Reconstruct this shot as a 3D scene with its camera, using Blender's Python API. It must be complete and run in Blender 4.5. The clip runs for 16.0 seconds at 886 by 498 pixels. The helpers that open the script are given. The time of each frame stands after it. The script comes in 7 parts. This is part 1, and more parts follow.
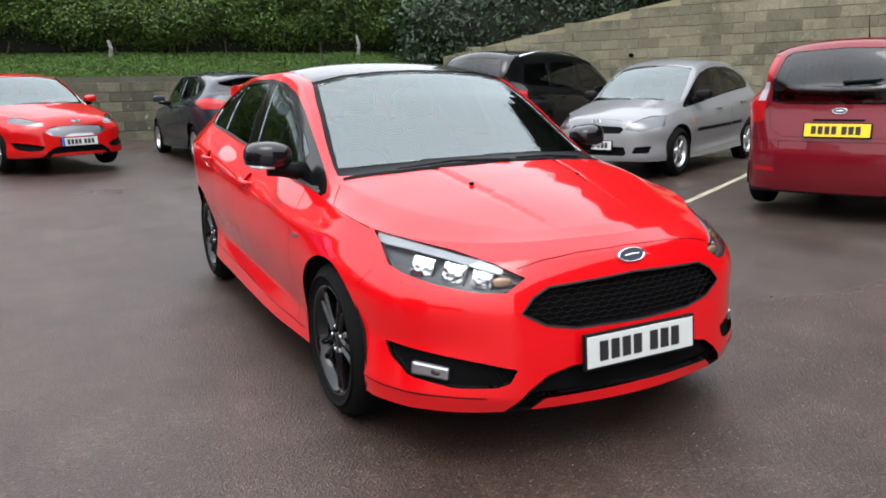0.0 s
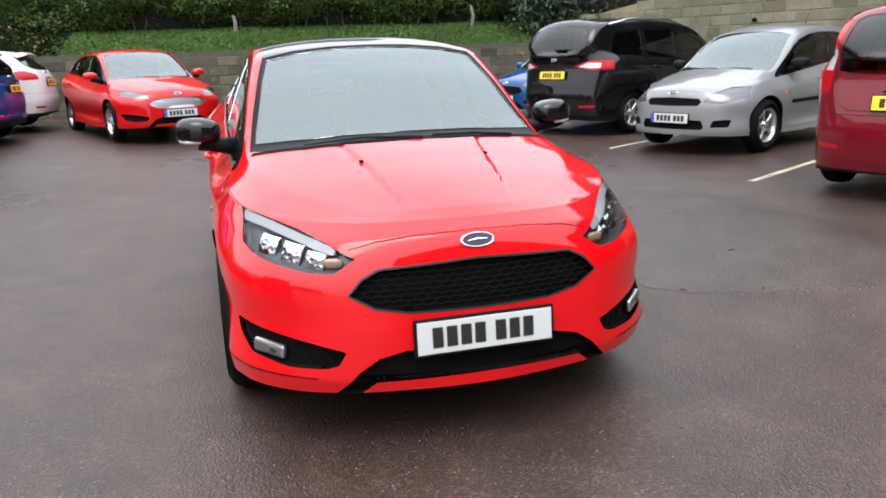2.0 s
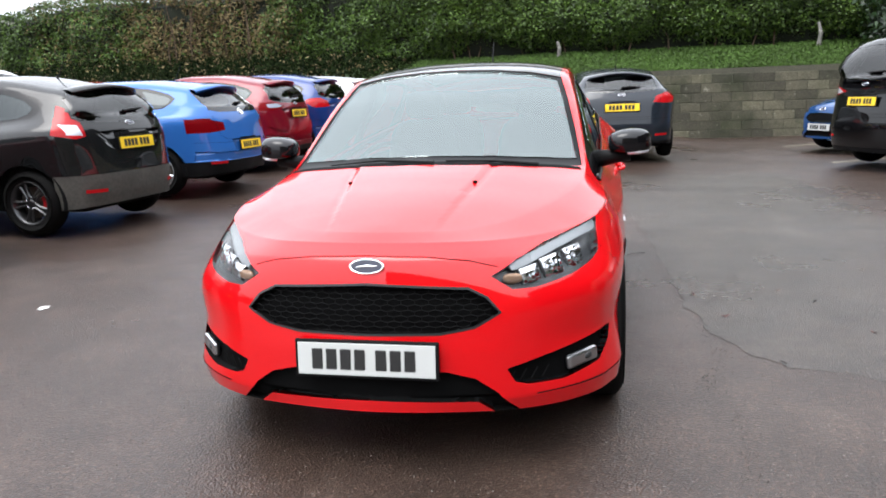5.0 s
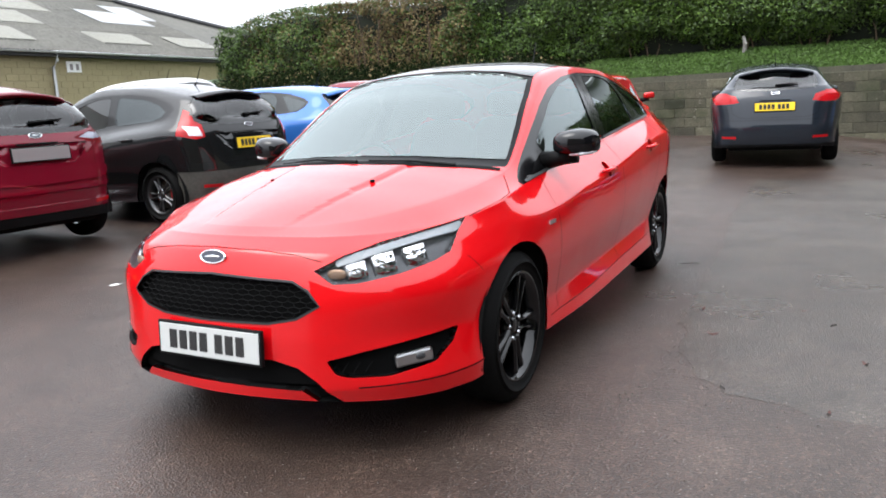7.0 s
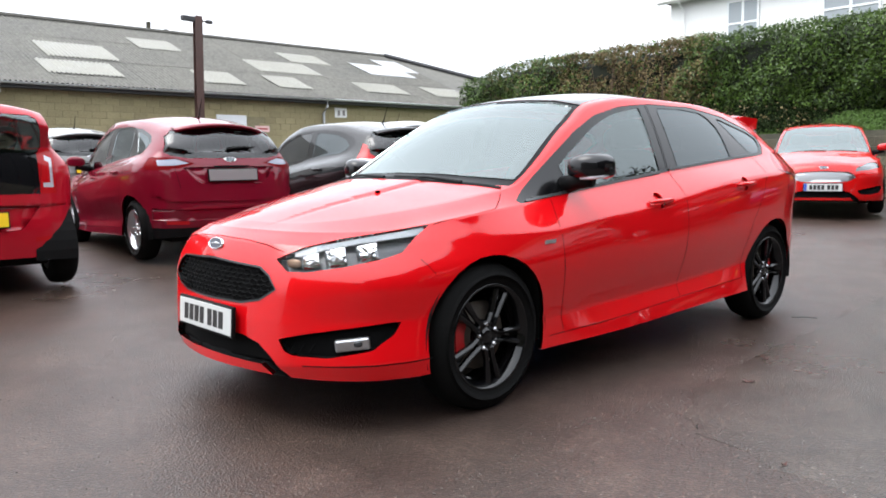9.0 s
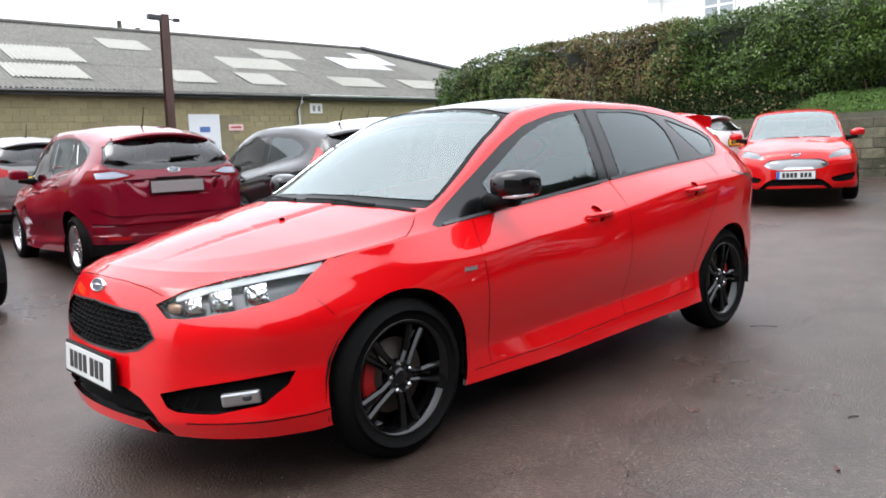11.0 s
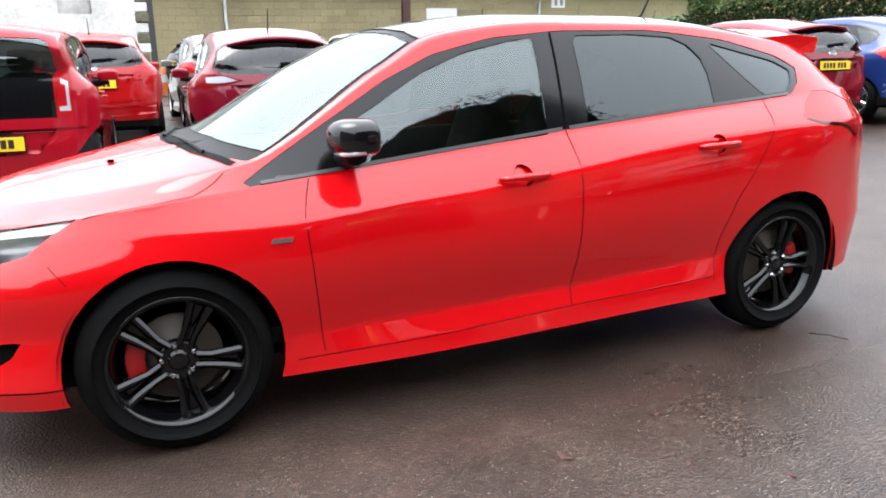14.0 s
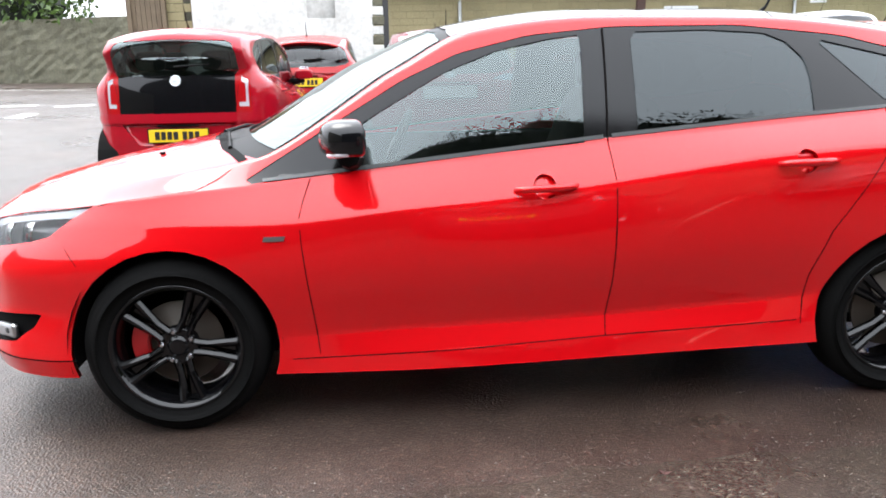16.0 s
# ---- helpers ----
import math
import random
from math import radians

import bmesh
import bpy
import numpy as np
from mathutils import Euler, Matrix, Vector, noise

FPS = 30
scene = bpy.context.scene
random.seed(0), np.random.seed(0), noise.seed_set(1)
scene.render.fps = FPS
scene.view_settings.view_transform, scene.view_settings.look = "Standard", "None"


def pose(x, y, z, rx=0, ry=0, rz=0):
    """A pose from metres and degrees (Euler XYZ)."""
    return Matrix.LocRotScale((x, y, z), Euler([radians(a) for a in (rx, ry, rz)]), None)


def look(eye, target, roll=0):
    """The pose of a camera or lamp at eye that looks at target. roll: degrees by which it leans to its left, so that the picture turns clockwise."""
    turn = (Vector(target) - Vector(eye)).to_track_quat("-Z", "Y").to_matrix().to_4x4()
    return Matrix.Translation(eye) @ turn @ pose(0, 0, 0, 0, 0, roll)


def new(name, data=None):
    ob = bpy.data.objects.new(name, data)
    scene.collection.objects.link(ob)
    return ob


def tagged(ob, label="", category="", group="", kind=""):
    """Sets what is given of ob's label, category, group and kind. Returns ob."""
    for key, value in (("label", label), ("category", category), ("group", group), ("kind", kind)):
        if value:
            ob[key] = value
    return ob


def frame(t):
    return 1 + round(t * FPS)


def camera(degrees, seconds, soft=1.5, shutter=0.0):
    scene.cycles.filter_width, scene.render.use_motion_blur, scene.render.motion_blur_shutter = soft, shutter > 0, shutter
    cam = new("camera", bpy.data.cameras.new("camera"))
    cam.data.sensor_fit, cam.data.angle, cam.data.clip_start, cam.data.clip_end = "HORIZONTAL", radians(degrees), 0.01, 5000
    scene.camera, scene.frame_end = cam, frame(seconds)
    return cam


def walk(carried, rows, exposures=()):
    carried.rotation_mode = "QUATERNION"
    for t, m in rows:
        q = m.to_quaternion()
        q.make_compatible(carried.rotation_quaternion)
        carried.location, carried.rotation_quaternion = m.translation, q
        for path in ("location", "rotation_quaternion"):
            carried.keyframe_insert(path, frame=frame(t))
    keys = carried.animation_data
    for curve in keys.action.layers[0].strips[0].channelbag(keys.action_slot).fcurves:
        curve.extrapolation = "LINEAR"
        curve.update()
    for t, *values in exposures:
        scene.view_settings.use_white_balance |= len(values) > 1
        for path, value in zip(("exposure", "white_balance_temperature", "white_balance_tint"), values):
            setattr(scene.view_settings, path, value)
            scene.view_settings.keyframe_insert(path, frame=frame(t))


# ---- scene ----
cam = camera(60.7, 16.0, soft=1.8)
PATH = [
    (0, (-1.763, -4.157, 1.332), (-0.883, -2.412, 0.905), -1.3),
    (0.5, (-1.55, -4.252, 1.328), (-0.733, -2.477, 0.906), -3.2),
    (1, (-1.307, -4.392, 1.327), (-0.635, -2.558, 0.896), -2.7),
    (1.5, (-1.021, -4.43, 1.321), (-0.423, -2.58, 0.85), -2.4),
    (2, (-0.776, -4.49, 1.327), (-0.257, -2.622, 0.836), -2.0),
    (2.5, (-0.505, -4.637, 1.34), (-0.224, -2.708, 0.892), -2.0),
    (3, (-0.251, -4.669, 1.318), (-0.174, -2.72, 0.877), -2.9),
    (3.5, (0.007, -4.667, 1.324), (-0.006, -2.713, 0.899), -2.1),
    (4, (0.267, -4.636, 1.309), (0.15, -2.682, 0.896), -2.4),
    (4.5, (0.519, -4.599, 1.308), (0.228, -2.662, 0.904), -2.1),
    (4.7, (0.609, -4.56, 1.299), (0.274, -2.63, 0.897), -2.1),
    (6.8, (1.865, -4.161, 1.245), (0.997, -2.402, 0.857), -2.3),
    (7, (1.999, -4.119, 1.231), (1.076, -2.385, 0.856), -2.7),
    (7.5, (2.334, -4.012, 1.231), (1.248, -2.365, 0.905), -2.3),
    (8, (2.573, -3.83, 1.207), (1.328, -2.291, 0.921), -1.7),
    (8.5, (2.833, -3.691, 1.143), (1.418, -2.3, 0.893), -1.8),
    (9, (3.029, -3.616, 1.054), (1.571, -2.265, 0.83), -0.8),
    (9.5, (3.079, -3.6, 1.001), (1.679, -2.186, 0.799), -1.8),
    (9.7, (3.067, -3.586, 0.994), (1.684, -2.155, 0.8), -2.1),
    (11.8, (2.955, -2.697, 1.262), (1.401, -1.488, 0.916), -2.0),
    (12, (2.922, -2.568, 1.254), (1.327, -1.419, 0.886), -1.5),
    (12.5, (2.878, -2.258, 1.278), (1.249, -1.181, 0.845), -1.4),
    (13, (2.976, -1.967, 1.277), (1.298, -0.986, 0.806), -2.1),
    (13.5, (3.161, -1.702, 1.257), (1.426, -0.826, 0.785), -2.2),
    (14, (3.34, -1.435, 1.287), (1.558, -0.673, 0.792), -1.1),
    (14.5, (3.549, -1.217, 1.282), (1.694, -0.647, 0.798), 0.1),
    (15, (3.63, -1.076, 1.274), (1.715, -0.771, 0.783), -0.4),
    (15.5, (3.497, -0.876, 1.254), (1.565, -0.702, 0.768), 0.5),
    (16, (3.379, -0.603, 1.267), (1.444, -0.442, 0.785), -1.1),
]
walk(cam, [(t, look(eye, target, roll)) for t, eye, target, roll in PATH], exposures=[(0.0, 1.12), (1.0, 1.16), (1.5, 1.26), (2.0, 1.26), (2.5, 1.21), (3.0, 1.33), (4.0, 1.38), (4.5, 1.32), (9.0, 1.33), (12.0, 1.45), (13.0, 1.58), (14.0, 1.87), (16.0, 1.87)])

# ---------------------------------------------------------------- light
SKY_UP, SKY_ROT = radians(61), radians(213)
world = bpy.data.worlds.new("overcast_sky")
scene.world = world
world.use_nodes = True
wn = world.node_tree
wn.nodes.clear()
w_out = wn.nodes.new("ShaderNodeOutputWorld")
w_bg = wn.nodes.new("ShaderNodeBackground")
w_hs = wn.nodes.new("ShaderNodeHueSaturation")
w_sky = wn.nodes.new("ShaderNodeTexSky")
w_sky.sky_type = "NISHITA"
w_sky.sun_disc = False
w_sky.sun_elevation, w_sky.sun_rotation = SKY_UP, SKY_ROT
w_sky.air_density, w_sky.dust_density, w_sky.ozone_density = 1.0, 6.0, 1.0
w_hs.inputs["Saturation"].default_value = 0.12
w_bg.inputs["Strength"].default_value = 0.15
w_cloud = wn.nodes.new("ShaderNodeMix")  # an even layer of cloud before the sky
w_cloud.data_type = "RGBA"
w_cloud.inputs[0].default_value = 0.75
w_cloud.inputs[7].default_value = (7.45, 7.9, 8.65, 1)
wn.links.new(w_sky.outputs[0], w_hs.inputs["Color"])
wn.links.new(w_hs.outputs[0], w_cloud.inputs[6])
# an overcast sky is brightest overhead
w_co = wn.nodes.new("ShaderNodeTexCoord")
w_sep = wn.nodes.new("ShaderNodeSeparateXYZ")
w_up = wn.nodes.new("ShaderNodeMapRange")
w_up.inputs["From Min"].default_value, w_up.inputs["From Max"].default_value = 0.0, 1.0
w_up.inputs["To Min"].default_value, w_up.inputs["To Max"].default_value = 0.60, 1.50
w_mul = wn.nodes.new("ShaderNodeVectorMath")
w_mul.operation = "SCALE"
wn.links.new(w_co.outputs["Generated"], w_sep.inputs[0])
wn.links.new(w_sep.outputs["Z"], w_up.inputs["Value"])
wn.links.new(w_up.outputs[0], w_mul.inputs["Scale"])
wn.links.new(w_cloud.outputs[2], w_mul.inputs[0])
wn.links.new(w_mul.outputs[0], w_bg.inputs["Color"])
wn.links.new(w_bg.outputs[0], w_out.inputs[0])
sun_data = bpy.data.lights.new("sun", "SUN")
sun_data.energy, sun_data.angle, sun_data.color = 0.6, radians(40), (1.0, 0.98, 0.95)
sun = new("sun", sun_data)
sun.matrix_world = look((-6, -9, 20), (0, 0, 0))


# ---------------------------------------------------------------- materials
def material(name):
    m = bpy.data.materials.new(name)
    m.use_nodes = True
    return m, m.node_tree, m.node_tree.nodes["Principled BSDF"]


def node(nt, kind, **values):
    n = nt.nodes.new(kind)
    for key, value in values.items():
        n.inputs[key.replace("_", " ")].default_value = value
    return n


def coords(nt, space="Object"):
    return nt.nodes.new("ShaderNodeTexCoord").outputs[space]


def ramp(nt, source, stops):
    r = nt.nodes.new("ShaderNodeValToRGB")
    while len(r.color_ramp.elements) < len(stops):
        r.color_ramp.elements.new(0.5)
    for e, (p, c) in zip(r.color_ramp.elements, stops):
        e.position, e.color = p, (*c, 1) if len(c) == 3 else c
    nt.links.new(source, r.inputs[0])
    return r.outputs[0]


def grey(v):
    return (v, v, v)


def bump(nt, p, height, strength=0.3, distance=0.01):
    b = node(nt, "ShaderNodeBump", Strength=strength, Distance=distance)
    nt.links.new(height, b.inputs["Height"])
    nt.links.new(b.outputs[0], p.inputs["Normal"])
    return b


def mottled(name, dark, light, scale=3.0, fine=40.0, rough=(0.5, 0.8), bumps=0.3, depth=0.01, metal=0.0, space="Object"):
    """A surface with stains at one scale and grain at another."""
    m, nt, p = material(name)
    co = nt.nodes.new("ShaderNodeNewGeometry").outputs["Position"] if space == "World" else coords(nt, space)
    big = node(nt, "ShaderNodeTexNoise", Scale=scale, Detail=6.0, Roughness=0.6)
    small = node(nt, "ShaderNodeTexNoise", Scale=fine, Detail=4.0, Roughness=0.7)
    nt.links.new(co, big.inputs["Vector"])
    nt.links.new(co, small.inputs["Vector"])
    mix = node(nt, "ShaderNodeMath")
    mix.operation = "MULTIPLY_ADD"
    mix.inputs[1].default_value = 0.5
    nt.links.new(small.outputs[0], mix.inputs[0])
    half = node(nt, "ShaderNodeMath")
    half.operation = "MULTIPLY"
    half.inputs[1].default_value = 0.5
    nt.links.new(big.outputs[0], half.inputs[0])
    nt.links.new(half.outputs[0], mix.inputs[2])
    nt.links.new(ramp(nt, mix.outputs[0], [(0.32, dark), (0.68, light)]), p.inputs["Base Color"])
    nt.links.new(ramp(nt, big.outputs[0], [(0.3, grey(rough[0])), (0.7, grey(rough[1]))]), p.inputs["Roughness"])
    p.inputs["Metallic"].default_value = metal
    if bumps:
        bump(nt, p, mix.outputs[0], bumps, depth)
    return m


def mossy_block(name, dark, light, lichen, moss):
    """Old concrete block: stains, moss in broad patches, small pale lichen spots."""
    m = mottled(name, dark, light, 1.6, 26, (0.8, 0.96), 0.7, 0.012, space="World")
    nt = m.node_tree
    p = nt.nodes["Principled BSDF"]
    co = nt.nodes.new("ShaderNodeNewGeometry").outputs["Position"]
    for scale, detail, lo, hi, colour in ((0.9, 8.0, 0.50, 0.66, moss), (5.5, 6.0, 0.62, 0.70, lichen)):
        n = node(nt, "ShaderNodeTexNoise", Scale=scale, Detail=detail, Roughness=0.68)
        nt.links.new(co, n.inputs["Vector"])
        mix = nt.nodes.new("ShaderNodeMix")
        mix.data_type = "RGBA"
        nt.links.new(ramp(nt, n.outputs[0], [(lo, grey(0)), (hi, grey(0.85))]), mix.inputs[0])
        nt.links.new(p.inputs["Base Color"].links[0].from_socket, mix.inputs[6])
        mix.inputs[7].default_value = (*colour, 1)
        nt.links.new(mix.outputs[2], p.inputs["Base Color"])
    return m


def simple(name, colour, rough=0.5, metal=0.0, coat=0.0, spec=0.5):
    m, nt, p = material(name)
    p.inputs["Base Color"].default_value = (*colour, 1)
    p.inputs["Roughness"].default_value = rough
    p.inputs["Metallic"].default_value = metal
    p.inputs["Coat Weight"].default_value = coat
    p.inputs["Coat Roughness"].default_value = 0.03
    p.inputs["Specular IOR Level"].default_value = spec
    return m


def car_paint(name, colour, metal=0.0, dirt=0.02, coat=0.9):
    m, nt, p = material(name)
    co = coords(nt)
    film = node(nt, "ShaderNodeTexNoise", Scale=2.2, Detail=7.0, Roughness=0.65)
    nt.links.new(co, film.inputs["Vector"])
    dirty = tuple(c * (1 - dirt) + 0.16 * dirt for c in colour)
    nt.links.new(ramp(nt, film.outputs[0], [(0.35, colour), (0.75, dirty)]), p.inputs["Base Color"])
    nt.links.new(ramp(nt, film.outputs[0], [(0.3, grey(0.28)), (0.8, grey(0.42))]), p.inputs["Roughness"])
    p.inputs["Metallic"].default_value = metal
    p.inputs["Coat Weight"].default_value = coat
    p.inputs["Coat IOR"].default_value = 1.5
    p.inputs["Specular IOR Level"].default_value = 0.03
    fine = node(nt, "ShaderNodeTexNoise", Scale=160.0, Detail=3.0)
    nt.links.new(co, fine.inputs["Vector"])
    nt.links.new(ramp(nt, fine.outputs[0], [(0.35, grey(0.01)), (0.75, grey(0.04))]), p.inputs["Coat Roughness"])
    return m


def tinted_glass(name, tint, gloss=(1.0, 1.0, 1.0), rough=0.0, ior=1.75):
    m, nt, p = material(name)
    nt.nodes.remove(p)
    out = nt.nodes["Material Output"]
    clear = nt.nodes.new("ShaderNodeBsdfTransparent")
    clear.inputs[0].default_value = (*tint, 1)
    shine = node(nt, "ShaderNodeBsdfGlossy", Roughness=rough)
    shine.inputs["Color"].default_value = (*gloss, 1)
    fres = node(nt, "ShaderNodeFresnel", IOR=ior)
    mix = nt.nodes.new("ShaderNodeMixShader")
    nt.links.new(fres.outputs[0], mix.inputs[0])
    nt.links.new(clear.outputs[0], mix.inputs[1])
    nt.links.new(shine.outputs[0], mix.inputs[2])
    nt.links.new(mix.outputs[0], out.inputs[0])
    return m


def asphalt_material(name, tone=1.0, warm=1.0, flecks=0.23, damp=0.0):
    """Wet asphalt: brown-grey binder, dark and pale stone chips, damp patches with a sheen."""
    m, nt, p = material(name)
    co = coords(nt)
    big = node(nt, "ShaderNodeTexNoise", Scale=0.35, Detail=7.0, Roughness=0.62)
    mid = node(nt, "ShaderNodeTexNoise", Scale=2.3, Detail=6.0, Roughness=0.65)
    grit = node(nt, "ShaderNodeTexVoronoi", Scale=115.0)
    speck = node(nt, "ShaderNodeTexVoronoi", Scale=68.0)
    for n in (big, mid, grit, speck):
        nt.links.new(co, n.inputs["Vector"])
    tint = lambda r, g, bl: (r * tone * warm, g * tone, bl * tone)
    base = ramp(nt, mid.outputs[0], [(0.25, tint(0.022, 0.0148, 0.0112)), (0.55, tint(0.041, 0.0280, 0.0215)), (0.8, tint(0.068, 0.049, 0.038))])
    stone = ramp(nt, grit.outputs["Color"], [(0.0, grey(0.30)), (0.5, grey(0.85)), (0.8, grey(1.5)), (0.97, grey(3.0))])
    mul = nt.nodes.new("ShaderNodeMix")
    mul.data_type, mul.blend_type = "RGBA", "MULTIPLY"
    mul.inputs[0].default_value = 0.8
    nt.links.new(base, mul.inputs[6])
    nt.links.new(stone, mul.inputs[7])
    chips = ramp(nt, speck.outputs["Color"], [(0.0, grey(0)), (0.66, grey(0)), (0.86, grey(1))])
    near = ramp(nt, speck.outputs["Distance"], [(0.0, grey(1)), (0.12, grey(1)), (0.24, grey(0))])
    both = nt.nodes.new("ShaderNodeMath")
    both.operation = "MULTIPLY"
    nt.links.new(chips, both.inputs[0])
    nt.links.new(near, both.inputs[1])
    light = nt.nodes.new("ShaderNodeMix")
    light.data_type = "RGBA"
    nt.links.new(both.outputs[0], light.inputs[0])
    nt.links.new(mul.outputs[2], light.inputs[6])
    light.inputs[7].default_value = (flecks, flecks * 0.93, flecks * 0.84, 1)
    nt.links.new(light.outputs[2], p.inputs["Base Color"])
    nt.links.new(ramp(nt, big.outputs[0], [(0.34, grey(0.24 - damp)), (0.5, grey(0.36 - damp)), (0.66, grey(0.52 - damp))]), p.inputs["Roughness"])
    bump(nt, p, grit.outputs["Distance"], 0.5, 0.0055)
    return m


ASPHALT = asphalt_material("wet_asphalt", 0.96, 1.07)
ASPHALT_PATCH = asphalt_material("patched_asphalt", 1.02, 0.92, 0.27, 0.02)
GRASS_SOIL = mottled("grass_soil", (0.014, 0.028, 0.005), (0.030, 0.062, 0.010), 1.2, 30, (0.8, 0.95), 0.6, 0.03)
BLOCK_GREY = mossy_block("weathered_block", (0.030, 0.028, 0.017), (0.125, 0.115, 0.078), (0.26, 0.25, 0.20), (0.022, 0.028, 0.009))
BLOCK_HIGH = mossy_block("retaining_block", (0.085, 0.076, 0.046), (0.215, 0.195, 0.135), (0.30, 0.28, 0.22), (0.040, 0.042, 0.018))
BLOCK_YELLOW = mottled("yellow_block", (0.20, 0.168, 0.088), (0.36, 0.31, 0.175), 0.5, 20, (0.75, 0.95), 0.4, 0.01, space="World")
MORTAR_PALE = mottled("pale_mortar", (0.15, 0.13, 0.075), (0.28, 0.245, 0.15), 3, 50, (0.85, 0.98), 0.4, 0.01, space="World")
MORTAR = mottled("mortar", (0.03, 0.029, 0.020), (0.10, 0.095, 0.068), 3, 50, (0.85, 0.98), 0.4, 0.01, space="World")
ROOF_SHEET = mottled("corrugated_cement_sheet", (0.026, 0.025, 0.019), (0.125, 0.12, 0.105), 0.42, 5, (0.7, 0.95), 0.3, 0.02)
ROOFLIGHT = mottled("plastic_rooflight", (0.10, 0.098, 0.075), (0.20, 0.195, 0.165), 1.0, 12, (0.35, 0.6), 0.1, 0.01)
ROOFWHITE = mottled("white_rooflight", (0.2, 0.205, 0.205), (0.36, 0.365, 0.37), 1.0, 12, (0.3, 0.5), 0.1, 0.01)
WHITEWASH = mottled("whitewash", (0.42, 0.41, 0.38), (0.78, 0.77, 0.74), 0.8, 6, (0.7, 0.9), 0.6, 0.03)
RENDER_WHITE = mottled("white_render", (0.74, 0.74, 0.73), (0.82, 0.82, 0.81), 0.7, 20, (0.7, 0.9), 0.1, 0.005)
RUBBLE = mottled("rubble_stone", (0.055, 0.053, 0.034), (0.17, 0.16, 0.11), 2.2, 14, (0.8, 0.95), 0.9, 0.05)
LINE_PAINT = mottled("worn_line_paint", (0.15, 0.13, 0.09), (0.42, 0.38, 0.28), 5, 40, (0.5, 0.8), 0.3, 0.003)
ROAD_WHITE = mottled("road_white_paint", (0.5, 0.5, 0.48), (0.8, 0.8, 0.78), 5, 40, (0.5, 0.8), 0.2, 0.003)
RUST_STEEL = mottled("brown_painted_steel", (0.035, 0.015, 0.011), (0.075, 0.032, 0.024), 3, 30, (0.4, 0.6), 0.1, 0.003)
GUTTER_GREY = mottled("grey_plastic_gutter", (0.30, 0.31, 0.31), (0.5, 0.51, 0.51), 2, 30, (0.4, 0.6), 0.05, 0.003)
BARGE_DARK = simple("dark_bargeboard", (0.03, 0.03, 0.032), 0.6)
WOOD_POST = mottled("weathered_wood", (0.09, 0.065, 0.04), (0.20, 0.15, 0.10), 4, 40, (0.7, 0.9), 0.4, 0.01)

GLOSS_BLACK = simple("gloss_black_paint", (0.004, 0.004, 0.005), 0.3, 0.0, 0.9, 0.03)
GLOSS_BLACK.node_tree.nodes["Principled BSDF"].inputs["Coat IOR"].default_value = 1.48
TRIM_BLACK = mottled("black_plastic", (0.003, 0.003, 0.0034), (0.007, 0.007, 0.0075), 6, 300, (0.45, 0.6), 0.05, 0.001)
TRIM_BLACK.node_tree.nodes["Principled BSDF"].inputs["Specular IOR Level"].default_value = 0.12
GAP_BLACK = simple("shut_gap", (0.004, 0.003, 0.003), 0.95, spec=0.1)
RUBBER = mottled("tyre_rubber", (0.003, 0.003, 0.003), (0.007, 0.0069, 0.0068), 8, 120, (0.6, 0.8), 0.15, 0.002)
RUBBER.node_tree.nodes["Principled BSDF"].inputs["Specular IOR Level"].default_value = 0.06
CHROME = simple("chrome", (0.85, 0.86, 0.88), 0.10, 1.0)
SATIN = simple("satin_silver", (0.55, 0.56, 0.58), 0.30, 1.0)
ALLOY = simple("silver_alloy", (0.50, 0.51, 0.53), 0.28, 0.9)
ALLOY_BLACK = simple("black_alloy", (0.003, 0.003, 0.0034), 0.22, 0.0, 0.85, 0.02)
ALLOY_BLACK.node_tree.nodes["Principled BSDF"].inputs["Coat IOR"].default_value = 1.48
DISC = simple("brake_disc", (0.075, 0.062, 0.050), 0.55, 0.3)
NUT = simple("bright_wheel_nut", (0.5, 0.5, 0.52), 0.2, 1.0)
CALIPER_RED = simple("red_caliper_paint", (0.34, 0.008, 0.010), 0.35)
LAMP_RED = simple("red_lamp_plastic", (0.36, 0.005, 0.008), 0.2, 0.0, 0.3, 0.2)
LAMP_WHITE = simple("clear_lamp_plastic", (0.55, 0.56, 0.60), 0.10, 0.2, 1.0)
HEADLAMP = simple("dim_headlamp", (0.09, 0.092, 0.098), 0.14, 0.5, 0.6)
DARK_LAMP = simple("dark_red_lamp", (0.13, 0.001, 0.003), 0.3, 0.0, 0.0, 0.05)
DIM_SATIN = simple("dim_satin_mesh", (0.30, 0.31, 0.32), 0.4, 0.8)
LAMP_SMOKE = simple("smoky_lamp_plastic", (0.20, 0.22, 0.28), 0.15, 0.1, 0.8)
LAMP_AMBER = simple("amber_lamp", (0.75, 0.22, 0.03), 0.15, 0.0, 0.5)
LAMP_BODY = simple("lamp_housing", (0.045, 0.047, 0.05), 0.32, 0.3)
REFLECTOR = simple("lamp_reflector", (0.66, 0.67, 0.69), 0.14, 1.0)
facets = node(REFLECTOR.node_tree, "ShaderNodeTexVoronoi", Scale=60.0)
REFLECTOR.node_tree.links.new(coords(REFLECTOR.node_tree), facets.inputs["Vector"])
bump(REFLECTOR.node_tree, REFLECTOR.node_tree.nodes["Principled BSDF"], facets.outputs["Distance"], 0.7, 0.006)
PLATE_WHITE = simple("white_plate", (0.50, 0.51, 0.50), 0.35)
PLATE_YELLOW = simple("yellow_plate", (0.82, 0.56, 0.02), 0.35)
